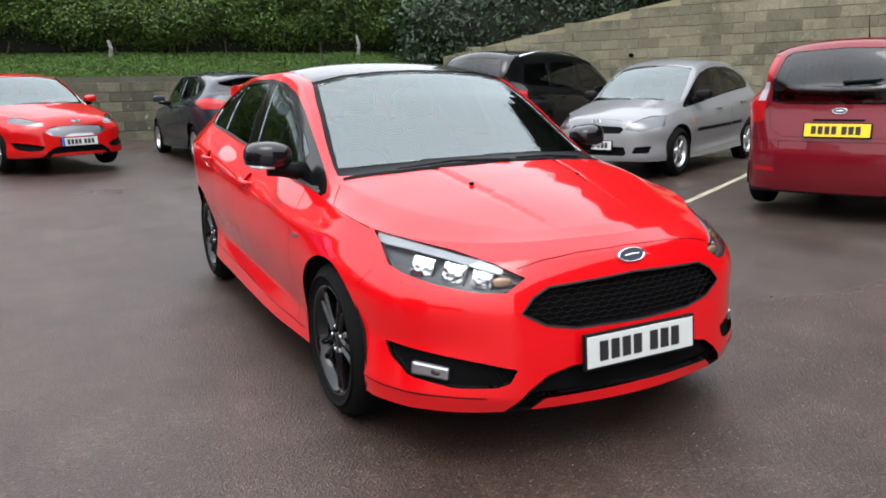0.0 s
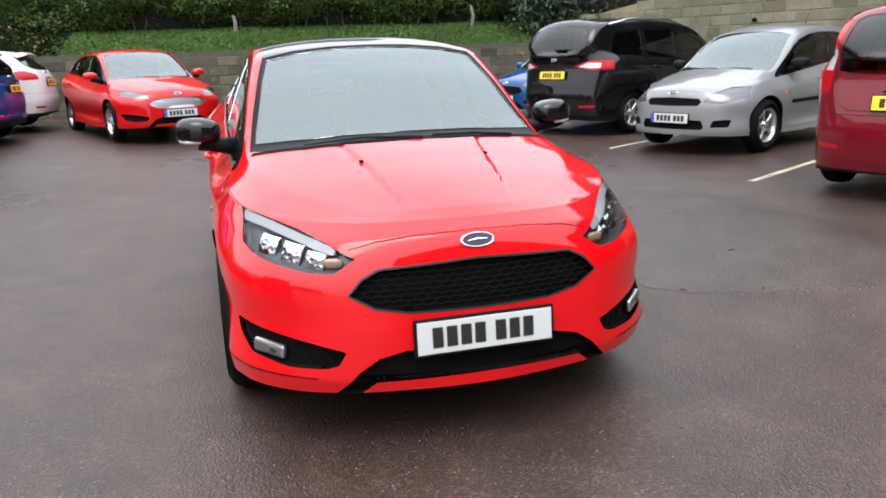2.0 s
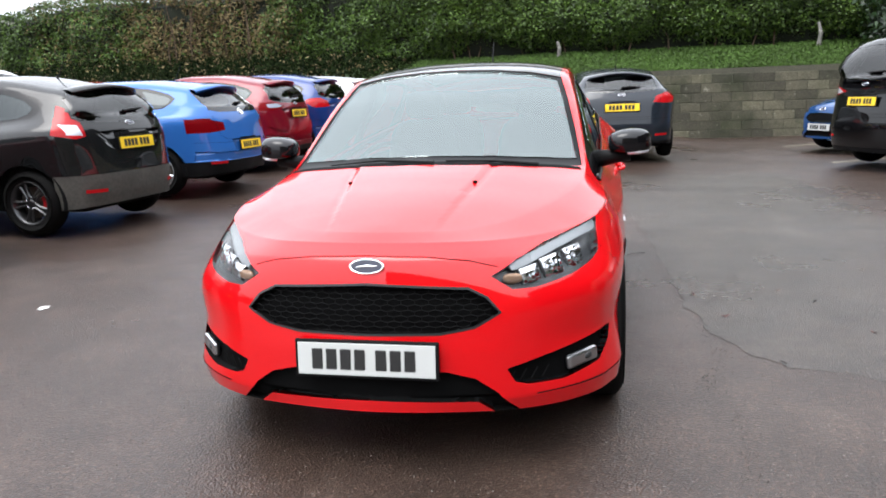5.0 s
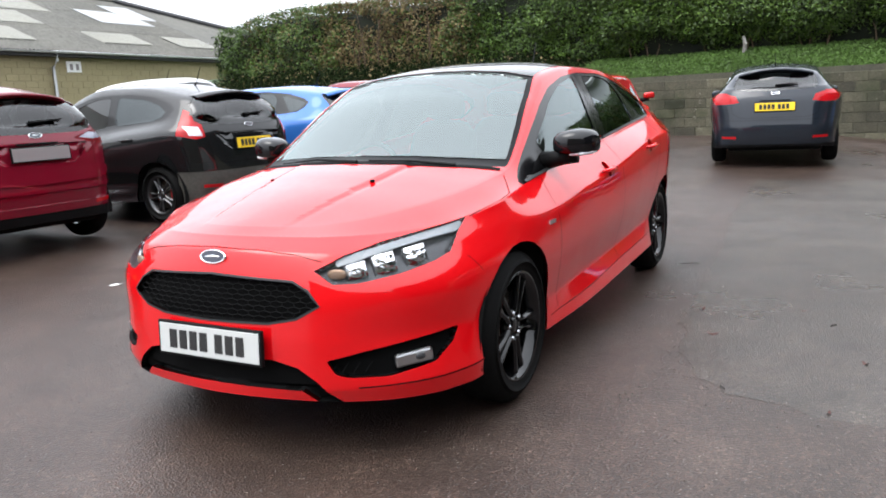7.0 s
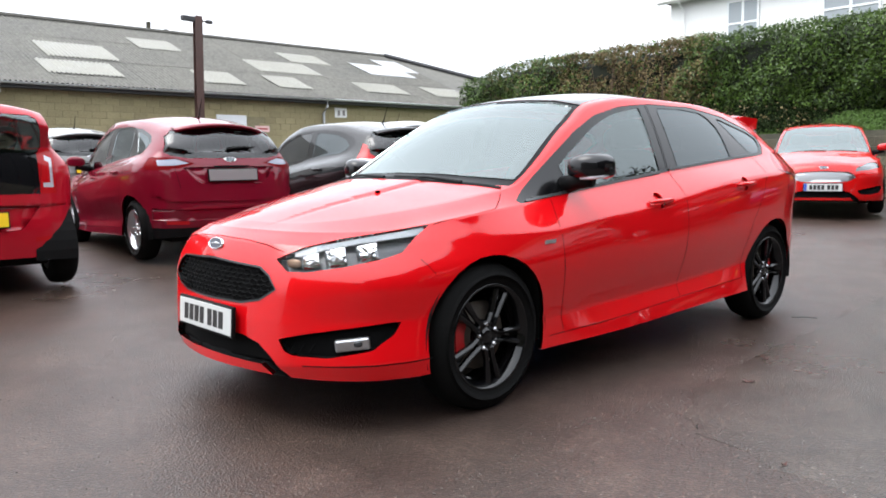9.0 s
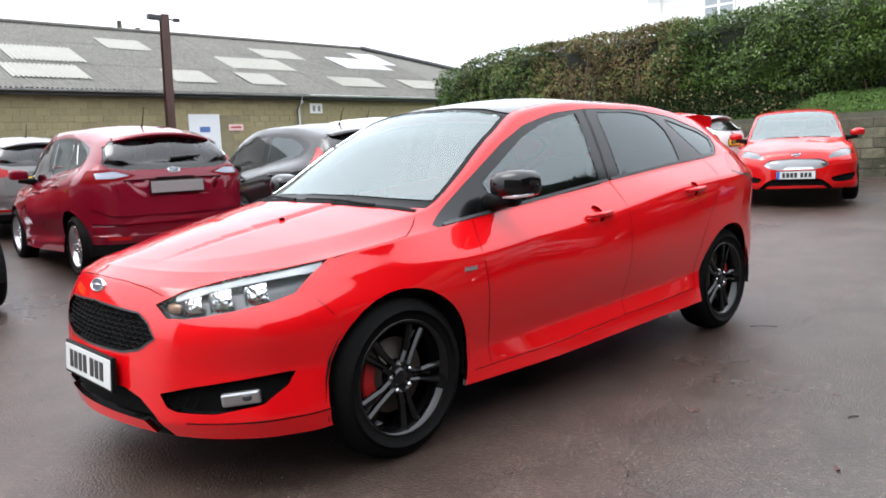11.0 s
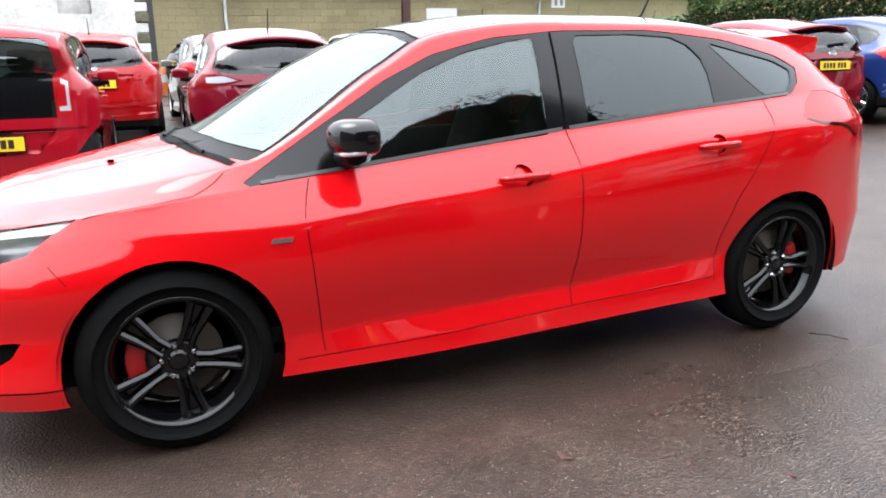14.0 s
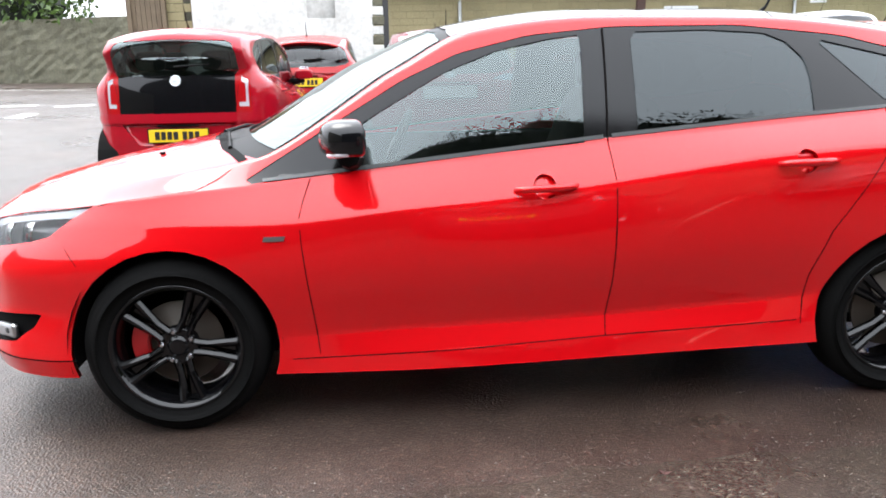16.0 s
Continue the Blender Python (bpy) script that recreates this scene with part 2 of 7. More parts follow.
PLATE_BLUE = simple("plate_blue_band", (0.02, 0.06, 0.35), 0.4)
PLATE_INK = simple("plate_ink", (0.015, 0.015, 0.015), 0.45)
PLATE_GREY = simple("grey_plate_backing", (0.22, 0.20, 0.20), 0.5)
BADGE_BLUE = simple("badge_blue", (0.010, 0.014, 0.035), 0.4, 0.0, 0.3)
CABIN = mottled("cabin_trim", (0.018, 0.018, 0.019), (0.035, 0.034, 0.034), 5, 120, (0.6, 0.85), 0.1, 0.002)
SEAT_CLOTH = mottled("seat_cloth", (0.022, 0.022, 0.024), (0.045, 0.045, 0.048), 6, 40, (0.8, 0.95), 0.0)
UNDER = simple("underbody", (0.006, 0.006, 0.006), 0.95, spec=0.15)
GLASS_CLEAR = tinted_glass("windscreen_glass", (0.34, 0.39, 0.39), (0.89, 0.98, 0.975), ior=2.15)
GLASS_SIDE = tinted_glass("door_glass", (0.42, 0.50, 0.49), (0.90, 1.0, 1.0), ior=1.92)
GLASS_PRIVACY = tinted_glass("privacy_glass", (0.03, 0.033, 0.036), (0.90, 0.98, 1.0), ior=1.62)
GLASS_DARK = tinted_glass("dark_car_glass", (0.16, 0.19, 0.19), ior=1.6)
RECESS = simple("dark_recess", (0.003, 0.003, 0.0032), 0.7, spec=0.06)
BELT = simple("grey_rubber_strip", (0.045, 0.048, 0.05), 0.45)
LAMP_CLEAR_RED = simple("clear_red_lamp", (0.34, 0.003, 0.006), 0.08, spec=0.4)
LAMP_DEEP = simple("deep_red_lamp", (0.02, 0.001, 0.001), 0.15)
SURROUND = simple("gloss_black_surround", (0.004, 0.004, 0.0045), 0.12, spec=0.35)
PRINT_BLACK = simple("black_glass_print", (0.004, 0.004, 0.0045), 0.4, spec=0.08)
LENS = tinted_glass("lamp_lens", (0.95, 0.96, 0.97), ior=1.18)


# ---------------------------------------------------------------- mesh helpers
def mesh_of(name, bm, mats, smooth=False):
    me = bpy.data.meshes.new(name)
    bm.normal_update()
    bm.to_mesh(me)
    bm.free()
    for m in mats if isinstance(mats, (list, tuple)) else [mats]:
        me.materials.append(m)
    if smooth:
        me.polygons.foreach_set("use_smooth", [True] * len(me.polygons))
    return me


def part(name, bm, mat, parent=None, label="", smooth=False):
    ob = new(name, bm if isinstance(bm, bpy.types.Mesh) else mesh_of(name, bm, mat, smooth))
    if parent is not None:
        ob.parent = parent
    if label:
        ob["label"] = label
    return ob


def box(bm, x0, x1, y0, y1, z0, z1, bevel=0.0, segs=2, m=None):
    got = bmesh.ops.create_cube(bm, size=1.0)
    verts = got["verts"]
    for v in verts:
        v.co = Vector(((x0 + x1) / 2 + v.co.x * (x1 - x0), (y0 + y1) / 2 + v.co.y * (y1 - y0), (z0 + z1) / 2 + v.co.z * (z1 - z0)))
    if bevel:
        edges = list({e for v in verts for e in v.link_edges})
        got = bmesh.ops.bevel(bm, geom=verts + edges, offset=bevel, segments=segs, affect="EDGES", profile=0.5)
        verts = list({v for f in got["faces"] for v in f.verts} | {v for v in verts if v.is_valid})
    if m is not None:
        bmesh.ops.transform(bm, matrix=m, verts=verts)
    return bm


def tube(bm, points, radius, sides=8, cap=True):
    """A round bar along points; radius may be a list."""
    rings = []
    pts = [Vector(p) for p in points]
    for i, p in enumerate(pts):
        d = (pts[min(i + 1, len(pts) - 1)] - pts[max(i - 1, 0)]).normalized()
        a = d.cross(Vector((0, 0, 1)) if abs(d.z) < 0.9 else Vector((1, 0, 0))).normalized()
        b = d.cross(a)
        r = radius[i] if isinstance(radius, (list, tuple)) else radius
        rings.append([bm.verts.new(p + r * (math.cos(t) * a + math.sin(t) * b)) for t in [2 * math.pi * k / sides for k in range(sides)]])
    for r0, r1 in zip(rings, rings[1:]):
        for k in range(sides):
            bm.faces.new((r0[k], r0[(k + 1) % sides], r1[(k + 1) % sides], r1[k]))
    if cap:
        bm.faces.new(rings[0][::-1])
        bm.faces.new(rings[-1])
    return bm


def lathe(bm, profile, sides=40, axis="x"):
    """Turns (along, radius) pairs round an axis."""
    rings = []
    for a, r in profile:
        ring = []
        for k in range(sides):
            t = 2 * math.pi * k / sides
            c, s = r * math.cos(t), r * math.sin(t)
            ring.append(bm.verts.new((a, c, s) if axis == "x" else (c, s, a) if axis == "z" else (s, a, c)))
        rings.append(ring)
    for r0, r1 in zip(rings, rings[1:]):
        for k in range(sides):
            bm.faces.new((r0[k], r0[(k + 1) % sides], r1[(k + 1) % sides], r1[k]))
    return bm


def prism(bm, poly, frame_m, depth):
    """A flat outline extruded by depth along the frame's z."""
    lo = [bm.verts.new(frame_m @ Vector((x, y, 0))) for x, y in poly]
    hi = [bm.verts.new(frame_m @ Vector((x, y, depth))) for x, y in poly]
    n = len(poly)
    bm.faces.new(hi)
    bm.faces.new(lo[::-1])
    for i in range(n):
        bm.faces.new((lo[i], lo[(i + 1) % n], hi[(i + 1) % n], hi[i]))
    return bm


def ground_z(x, y):
    """The car park dips slightly along its middle and rises towards the low wall."""
    side = 0.022 if x < 0 else 0.016
    rise = 0.024 * max(0.0, min(y, 14.0) - 3.5) * max(0.0, min(1.0, (3.2 - x) / 2.0)) * max(0.0, min(1.0, (x + 16.0) / 5.0))
    return rise + (side * (math.sqrt(x * x + 2.2) - 1.483) if abs(x) > 1.0 else 0.0)


def inside(p, poly):
    x, y = p
    hit = False
    for (x0, y0), (x1, y1) in zip(poly, poly[1:] + poly[:1]):
        if (y0 > y) != (y1 > y) and x < (x1 - x0) * (y - y0) / (y1 - y0) + x0:
            hit = not hit
    return hit


def smooth_outline(points, rounds=2, cut=0.08):
    """Cuts the corners of an outline."""
    for _ in range(rounds):
        out = []
        for (x0, y0), (x1, y1) in zip(points, points[1:] + points[:1]):
            out += [((1 - cut) * x0 + cut * x1, (1 - cut) * y0 + cut * y1), (cut * x0 + (1 - cut) * x1, cut * y0 + (1 - cut) * y1)]
        points = out
    return points


# ---------------------------------------------------------------- cars
# Long feature lines of a hatchback from the middle of its nose, round the corner and along the flank to the middle of its tail.
# Each line: across (x), along (y, nose at -y) and up (z), at the same sixteen stations.
FEATURES = dict(
    valance=((0, .39, .660, .790, .838, .835, .850, .876, .882, .884, .886, .86, .82, .72, .46, 0),
             (-2.19, -2.135, -1.99, -1.83, -1.665, -1.324, -.95, -.5, -.2, .2, .8, 1.324, 1.67, 1.92, 2.05, 2.09),
             (.235, .233, .226, .225, .225, .22, .205, .207, .212, .222, .235, .24, .24, .25, .26, .265)),
    sill=((0, .40, .668, .800, .848, .845, .846, .866, .870, .871, .872, .86, .825, .72, .47, 0),
          (-2.195, -2.145, -2.005, -1.845, -1.668, -1.324, -.95, -.5, -.2, .2, .8, 1.324, 1.68, 1.94, 2.09, 2.13),
          (.275, .276, .282, .29, .292, .28, .262, .270, .278, .297, .322, .325, .335, .35, .37, .38)),
    lower=((0, .42, .650, .778, .830, .86, .842, .836, .836, .838, .848, .882, .835, .735, .48, 0),
           (-2.185, -2.135, -1.995, -1.825, -1.66, -1.324, -.95, -.5, -.2, .2, .8, 1.324, 1.68, 1.95, 2.11, 2.15),
           (.45, .45, .45, .45, .45, .45, .34, .350, .356, .368, .40, .46, .48, .50, .52, .52)),
    flank=((0, .42, .645, .775, .828, .872, .882, .89, .895, .90, .903, .90, .845, .735, .48, 0),
           (-2.165, -2.115, -1.99, -1.83, -1.66, -1.324, -.95, -.5, -.2, .2, .8, 1.324, 1.68, 1.93, 2.08, 2.12),
           (.61, .61, .62, .62, .63, .64, .63, .62, .625, .63, .65, .66, .68, .70, .70, .70)),
    shoulder=((0, .36, .565, .695, .775, .84, .868, .88, .88, .885, .89, .895, .86, .75, .47, 0),
              (-2.12, -2.07, -1.95, -1.80, -1.64, -1.324, -.95, -.5, -.2, .2, .8, 1.324, 1.66, 1.89, 2.03, 2.07),
              (.755, .745, .735, .735, .742, .748, .745, .785, .806, .855, .935, .962, .965, .955, .95, .95)),
    belt=((0, .33, .52, .655, .745, .795, .775, .775, .775, .775, .77, .765, .735, .66, .43, 0),
          (-2.06, -2.0, -1.87, -1.73, -1.58, -1.324, -.98, -.5, -.2, .2, .8, 1.324, 1.64, 1.85, 1.97, 2.01),
          (.795, .79, .785, .79, .812, .845, .872, .918, .945, .985, 1.03, 1.075, 1.10, 1.10, 1.08, 1.08)),
    rail=((0, .27, .43, .53, .61, .68, .70, .638, .597, .587, .575, .555, .545, .58, .40, 0),
          (-2.0, -1.93, -1.80, -1.66, -1.5, -1.28, -1.02, -.52, -.24, .2, .8, 1.35, 1.64, 1.86, 1.97, 2.0),
          (.82, .815, .825, .845, .87, .905, .945, 1.235, 1.365, 1.408, 1.40, 1.345, 1.29, 1.12, 1.09, 1.09)),
    crown=((0,) * 16,
           (-1.95, -1.89, -1.77, -1.64, -1.52, -1.40, -1.20, -.66, -.33, .2, .8, 1.35, 1.72, 1.87, 1.96, 2.0),
           (.835, .850, .88, .908, .93, .953, .99, 1.285, 1.408, 1.465, 1.462, 1.418, 1.352, 1.20, 1.11, 1.09)),
)
CREASES = dict(sill=0.9, shoulder=0.6, lower=1.0, belt=1.35, rail=0.7)
LINE_ORDER = ("valance", "sill", "lower", "flank", "shoulder", "belt", "rail", "crown")


def pchip(knots, values, at):
    """A spline through values that never overshoots."""
    h = np.diff(knots)
    d = np.diff(values) / h
    m = np.zeros(len(knots))
    for i in range(1, len(knots) - 1):
        if d[i - 1] * d[i] > 0:
            w1, w2 = 2 * h[i] + h[i - 1], h[i] + 2 * h[i - 1]
            m[i] = (w1 + w2) / (w1 / d[i - 1] + w2 / d[i])
    m[0], m[-1] = d[0], d[-1]
    i = np.clip(np.searchsorted(knots, at, side="right") - 1, 0, len(h) - 1)
    s = (at - knots[i]) / h[i]
    return ((1 + 2 * s) * (1 - s) ** 2 * values[i] + s * (1 - s) ** 2 * h[i] * m[i] + s * s * (3 - 2 * s) * values[i + 1] + s * s * (s - 1) * h[i] * m[i + 1])


def car_lines(spec):
    """The feature lines of one car, scaled and with its own tail and nose."""
    sx, sy, low, high = spec["sx"], spec["sy"], spec["low"], spec["high"]
    lines = []
    for name in LINE_ORDER:
        x, y, z = (np.array(v, float) for v in FEATURES[name])
        if name in ("rail", "crown"):
            for k, (dy, dz) in spec.get("tail", {}).items():
                y[k] += dy
                z[k] += dz
        if name in ("valance", "sill"):
            z = z - spec.get("low_hem", 0.0)
        if name == "rail":
            x = x + spec.get("rail_out", 0.0) * np.array([0] * 6 + [.3] + [1] * 7 + [.5, 0])
        if name in ("belt", "rail", "crown"):
            z = z + spec.get("bonnet", 0.0) * np.array([.6, .6, .6, .7, .8, 1, .8] + [0] * 9)
            for k, dy in spec.get("tail_belt", {}).items():
                y[k] += dy
        y = np.where(y < -1.324, -1.324 + (y + 1.324) * spec.get("nose", 1.0), y)
        y = np.where(y > 1.324, 1.324 + (y - 1.324) * spec.get("rear", 1.0), y)
        lines.append((x * sx, y * sy, np.where(z < 0.9, z * low, 0.9 * low + (z - 0.9) * high)))
    return lines


def car_map(spec):
    """Where a place on the standard hatchback lies on this car, for outlines in the flank's or the ends' plane."""
    def go(y, z):
        y = -1.324 + (y + 1.324) * spec.get("nose", 1.0) if y < -1.324 else 1.324 + (y - 1.324) * spec.get("rear", 1.0) if y > 1.324 else y
        return y * spec["sy"], z * spec["low"] if z < 0.9 else 0.9 * spec["low"] + (z - 0.9) * spec["high"]
    return go


def shell(spec):
    """The closed outer skin as a grid."""
    nu, nv = spec["fine"]
    lines = car_lines(spec)
    stations = np.arange(16.0)
    at = np.linspace(0, 15, 15 * nu + 1)
    curves = []
    for x, y, z in lines:
        ext = np.arange(-1.0, 17.0)
        xs = np.concatenate([[-x[1]], x, [-x[-2]]])
        ys = np.concatenate([[y[1]], y, [y[-2]]])
        zs = np.concatenate([[z[1]], z, [z[-2]]])
        c = np.stack([pchip(ext, xs, at), pchip(ext, ys, at), pchip(ext, zs, at)], 1)
        if not np.any(x):
            c[:, 0] = 0
        c[0, 0] = c[-1, 0] = 0
        curves.append(c)
    rows = []
    spans = len(curves) - 1
    for j in range(spans):
        p0, p1 = curves[j], curves[j + 1]
        before = curves[j - 1] if j else p0 - (p1 - p0)
        after = curves[j + 2] if j + 2 <= spans else p0 * np.array([-1, 1, 1])
        l0, l1, l2 = (np.maximum(np.linalg.norm(b - a, axis=1, keepdims=True), 1e-4) for a, b in ((before, p0), (p0, p1), (p1, after)))
        chord = (p1 - p0) / l1
        t0 = ((p0 - before) / l0 * l1 + (p1 - p0) / l1 * l0) / (l0 + l1)
        t1 = ((p1 - p0) / l1 * l2 + (after - p1) / l2 * l1) / (l1 + l2)
        k0, k1 = (CREASES.get(LINE_ORDER[i], 0.0) for i in (j, j + 1))
        t0, t1 = t0 * (1 - k0) + chord * k0, t1 * (1 - k1) + chord * k1
        n = nv * 2 if j >= spans - 2 else nv
        for i in range(n + (j == spans - 1)):
            s = i / n
            rows.append((1 + 2 * s) * (1 - s) ** 2 * p0 + s * (1 - s) ** 2 * l1 * t0 + s * s * (3 - 2 * s) * p1 + s * s * (s - 1) * l1 * t1)
    bm = bmesh.new()
    full = []
    for r, row in enumerate(rows):
        centre = r == len(rows) - 1
        right = [bm.verts.new(p) for p in row]
        left = right if centre else [right[i] if i in (0, len(row) - 1) else bm.verts.new((-p[0], p[1], p[2])) for i, p in enumerate(row)]
        full.append((right, left))
    for (r0, l0), (r1, l1) in zip(full, full[1:]):
        for i in range(len(r0) - 1):
            for quad in ((r0[i], r0[i + 1], r1[i + 1], r1[i]), (l0[i + 1], l0[i], l1[i], l1[i + 1])):
                corners = []
                for v in quad:
                    if v not in corners:
                        corners.append(v)
                if len(corners) > 2 and (corners[0].co - corners[-1].co).length + (corners[0].co - corners[1].co).length > 1e-6:
                    try:
                        bm.faces.new(corners)
                    except ValueError:
                        pass
    bmesh.ops.remove_doubles(bm, verts=bm.verts, dist=0.0005)
    if spec.get("ridges"):
        # two pressed ridges that run from the scuttle towards the nose and die away
        ridge = lambda y: 0.262 + 0.13 * (y + 1.40)
        for s in (1, -1):
            for off in (0.0, 0.020, 0.050):
                picked = [f for f in bm.faces if f.calc_center_median().y < -1.05 and f.calc_center_median().z > 0.70 and f.calc_center_median().x * s > 0.02]
                geom = picked + list({e for f in picked for e in f.edges}) + list({v for f in picked for v in f.verts})
                bmesh.ops.bisect_plane(bm, geom=geom, plane_co=(s * (ridge(-1.4) + off), -1.4, 0), plane_no=Vector((1, -s * 0.13, 0)).normalized(), dist=1e-5)
        for v in bm.verts:
            x, y, z = v.co
            if y < -1.12 and z > 0.72:
                over = abs(x) - ridge(y)
                fade = min(1.0, max(0.0, (-1.12 - y) / 0.10)) * min(1.0, max(0.0, (y + 2.0) / 0.55))
                rise = 1.0 if over <= 1e-4 else max(0.0, 1 - over / 0.020) if over < 0.0201 else 0.0
                dip = max(0.0, 1 - abs(over - 0.020) / 0.030) if over > 0.0 else 0.0
                v.co.z += fade * (0.0085 * rise - 0.0035 * dip)
    bmesh.ops.recalc_face_normals(bm, faces=bm.faces)
    top = max(bm.faces, key=lambda f: f.calc_center_median().z)
    if top.normal.z < 0:
        bmesh.ops.reverse_faces(bm, faces=bm.faces)
    bm.normal_update()
    return bm


AXES = dict(side=(1, 2, 0), front=(0, 2, 1), top=(0, 1, 2))


def score(bm, poly, view, keep, layer, number):
    """Cuts the skin along an outline seen from one side and numbers the faces within it."""
    a, b, d = AXES[view]
    lo = [min(p[i] for p in poly) - 1e-4 for i in (0, 1)]
    hi = [max(p[i] for p in poly) + 1e-4 for i in (0, 1)]

    def near(f, l, h):
        us = [v.co[a] for v in f.verts]
        if max(us) < l[0] or min(us) > h[0]:
            return False
        ws = [v.co[b] for v in f.verts]
        return not (max(ws) < l[1] or min(ws) > h[1])

    faces = [f for f in bm.faces if near(f, lo, hi) and keep(f.calc_center_median())]
    for p, q in zip(poly, poly[1:] + poly[:1]):
        l = [min(p[i], q[i]) - 1e-4 for i in (0, 1)]
        h = [max(p[i], q[i]) + 1e-4 for i in (0, 1)]
        pick = [f for f in faces if near(f, l, h)]
        if not pick:
            continue
        n = Vector((0, 0, 0))
        n[a], n[b] = q[1] - p[1], p[0] - q[0]
        if n.length < 1e-9:
            continue
        co = Vector((0, 0, 0))
        co[a], co[b] = p
        geom = list({v for f in pick for v in f.verts}) + list({e for f in pick for e in f.edges}) + pick
        old = set(pick)
        got = bmesh.ops.bisect_plane(bm, geom=geom, plane_co=co, plane_no=n.normalized(), dist=1e-5)
        faces = [f for f in faces if f.is_valid and f not in old] + [g for g in got["geom"] if isinstance(g, bmesh.types.BMFace)]
    count = 0
    for f in set(faces):
        c = f.calc_center_median()
        if keep(c) and inside((c[a], c[b]), poly):
            f[layer] = number
            count += 1
    return count


def patch(bm, faces, normals, depth, skirt=False):
    """A copy of some faces of the skin, sunk by depth, with a rim up to the skin if wanted."""
    out = bmesh.new()
    made = {}
    faces = [f for f in faces]
    chosen = set(faces)
    for f in faces:
        for v in f.verts:
            if v not in made:
                made[v] = out.verts.new(v.co - normals[v] * depth)
    for f in faces:
        try:
            out.faces.new([made[v] for v in f.verts])
        except ValueError:
            pass
    rim = {}
    if skirt:
        for f in faces:
            for e in f.edges:
                if sum(g in chosen for g in e.link_faces) == 1:
                    for v in e.verts:
                        if v not in rim:
                            rim[v] = out.verts.new(v.co - normals[v] * 0.001)
                    a, b = e.verts
                    try:
                        out.faces.new((made[a], made[b], rim[b], rim[a]))
                    except ValueError:
                        pass
    return out, [normals[v] for v in made] + [normals[v] for v in rim]


def skin_part(name, bm, normals, mat, parent, label="", shade=True):
    me = mesh_of(name, bm, mat, True)
    if shade:
        me.normals_split_custom_set_from_vertices([tuple(n) for n in normals])
    return part(name, me, mat, parent, label)


WHEELS = {}


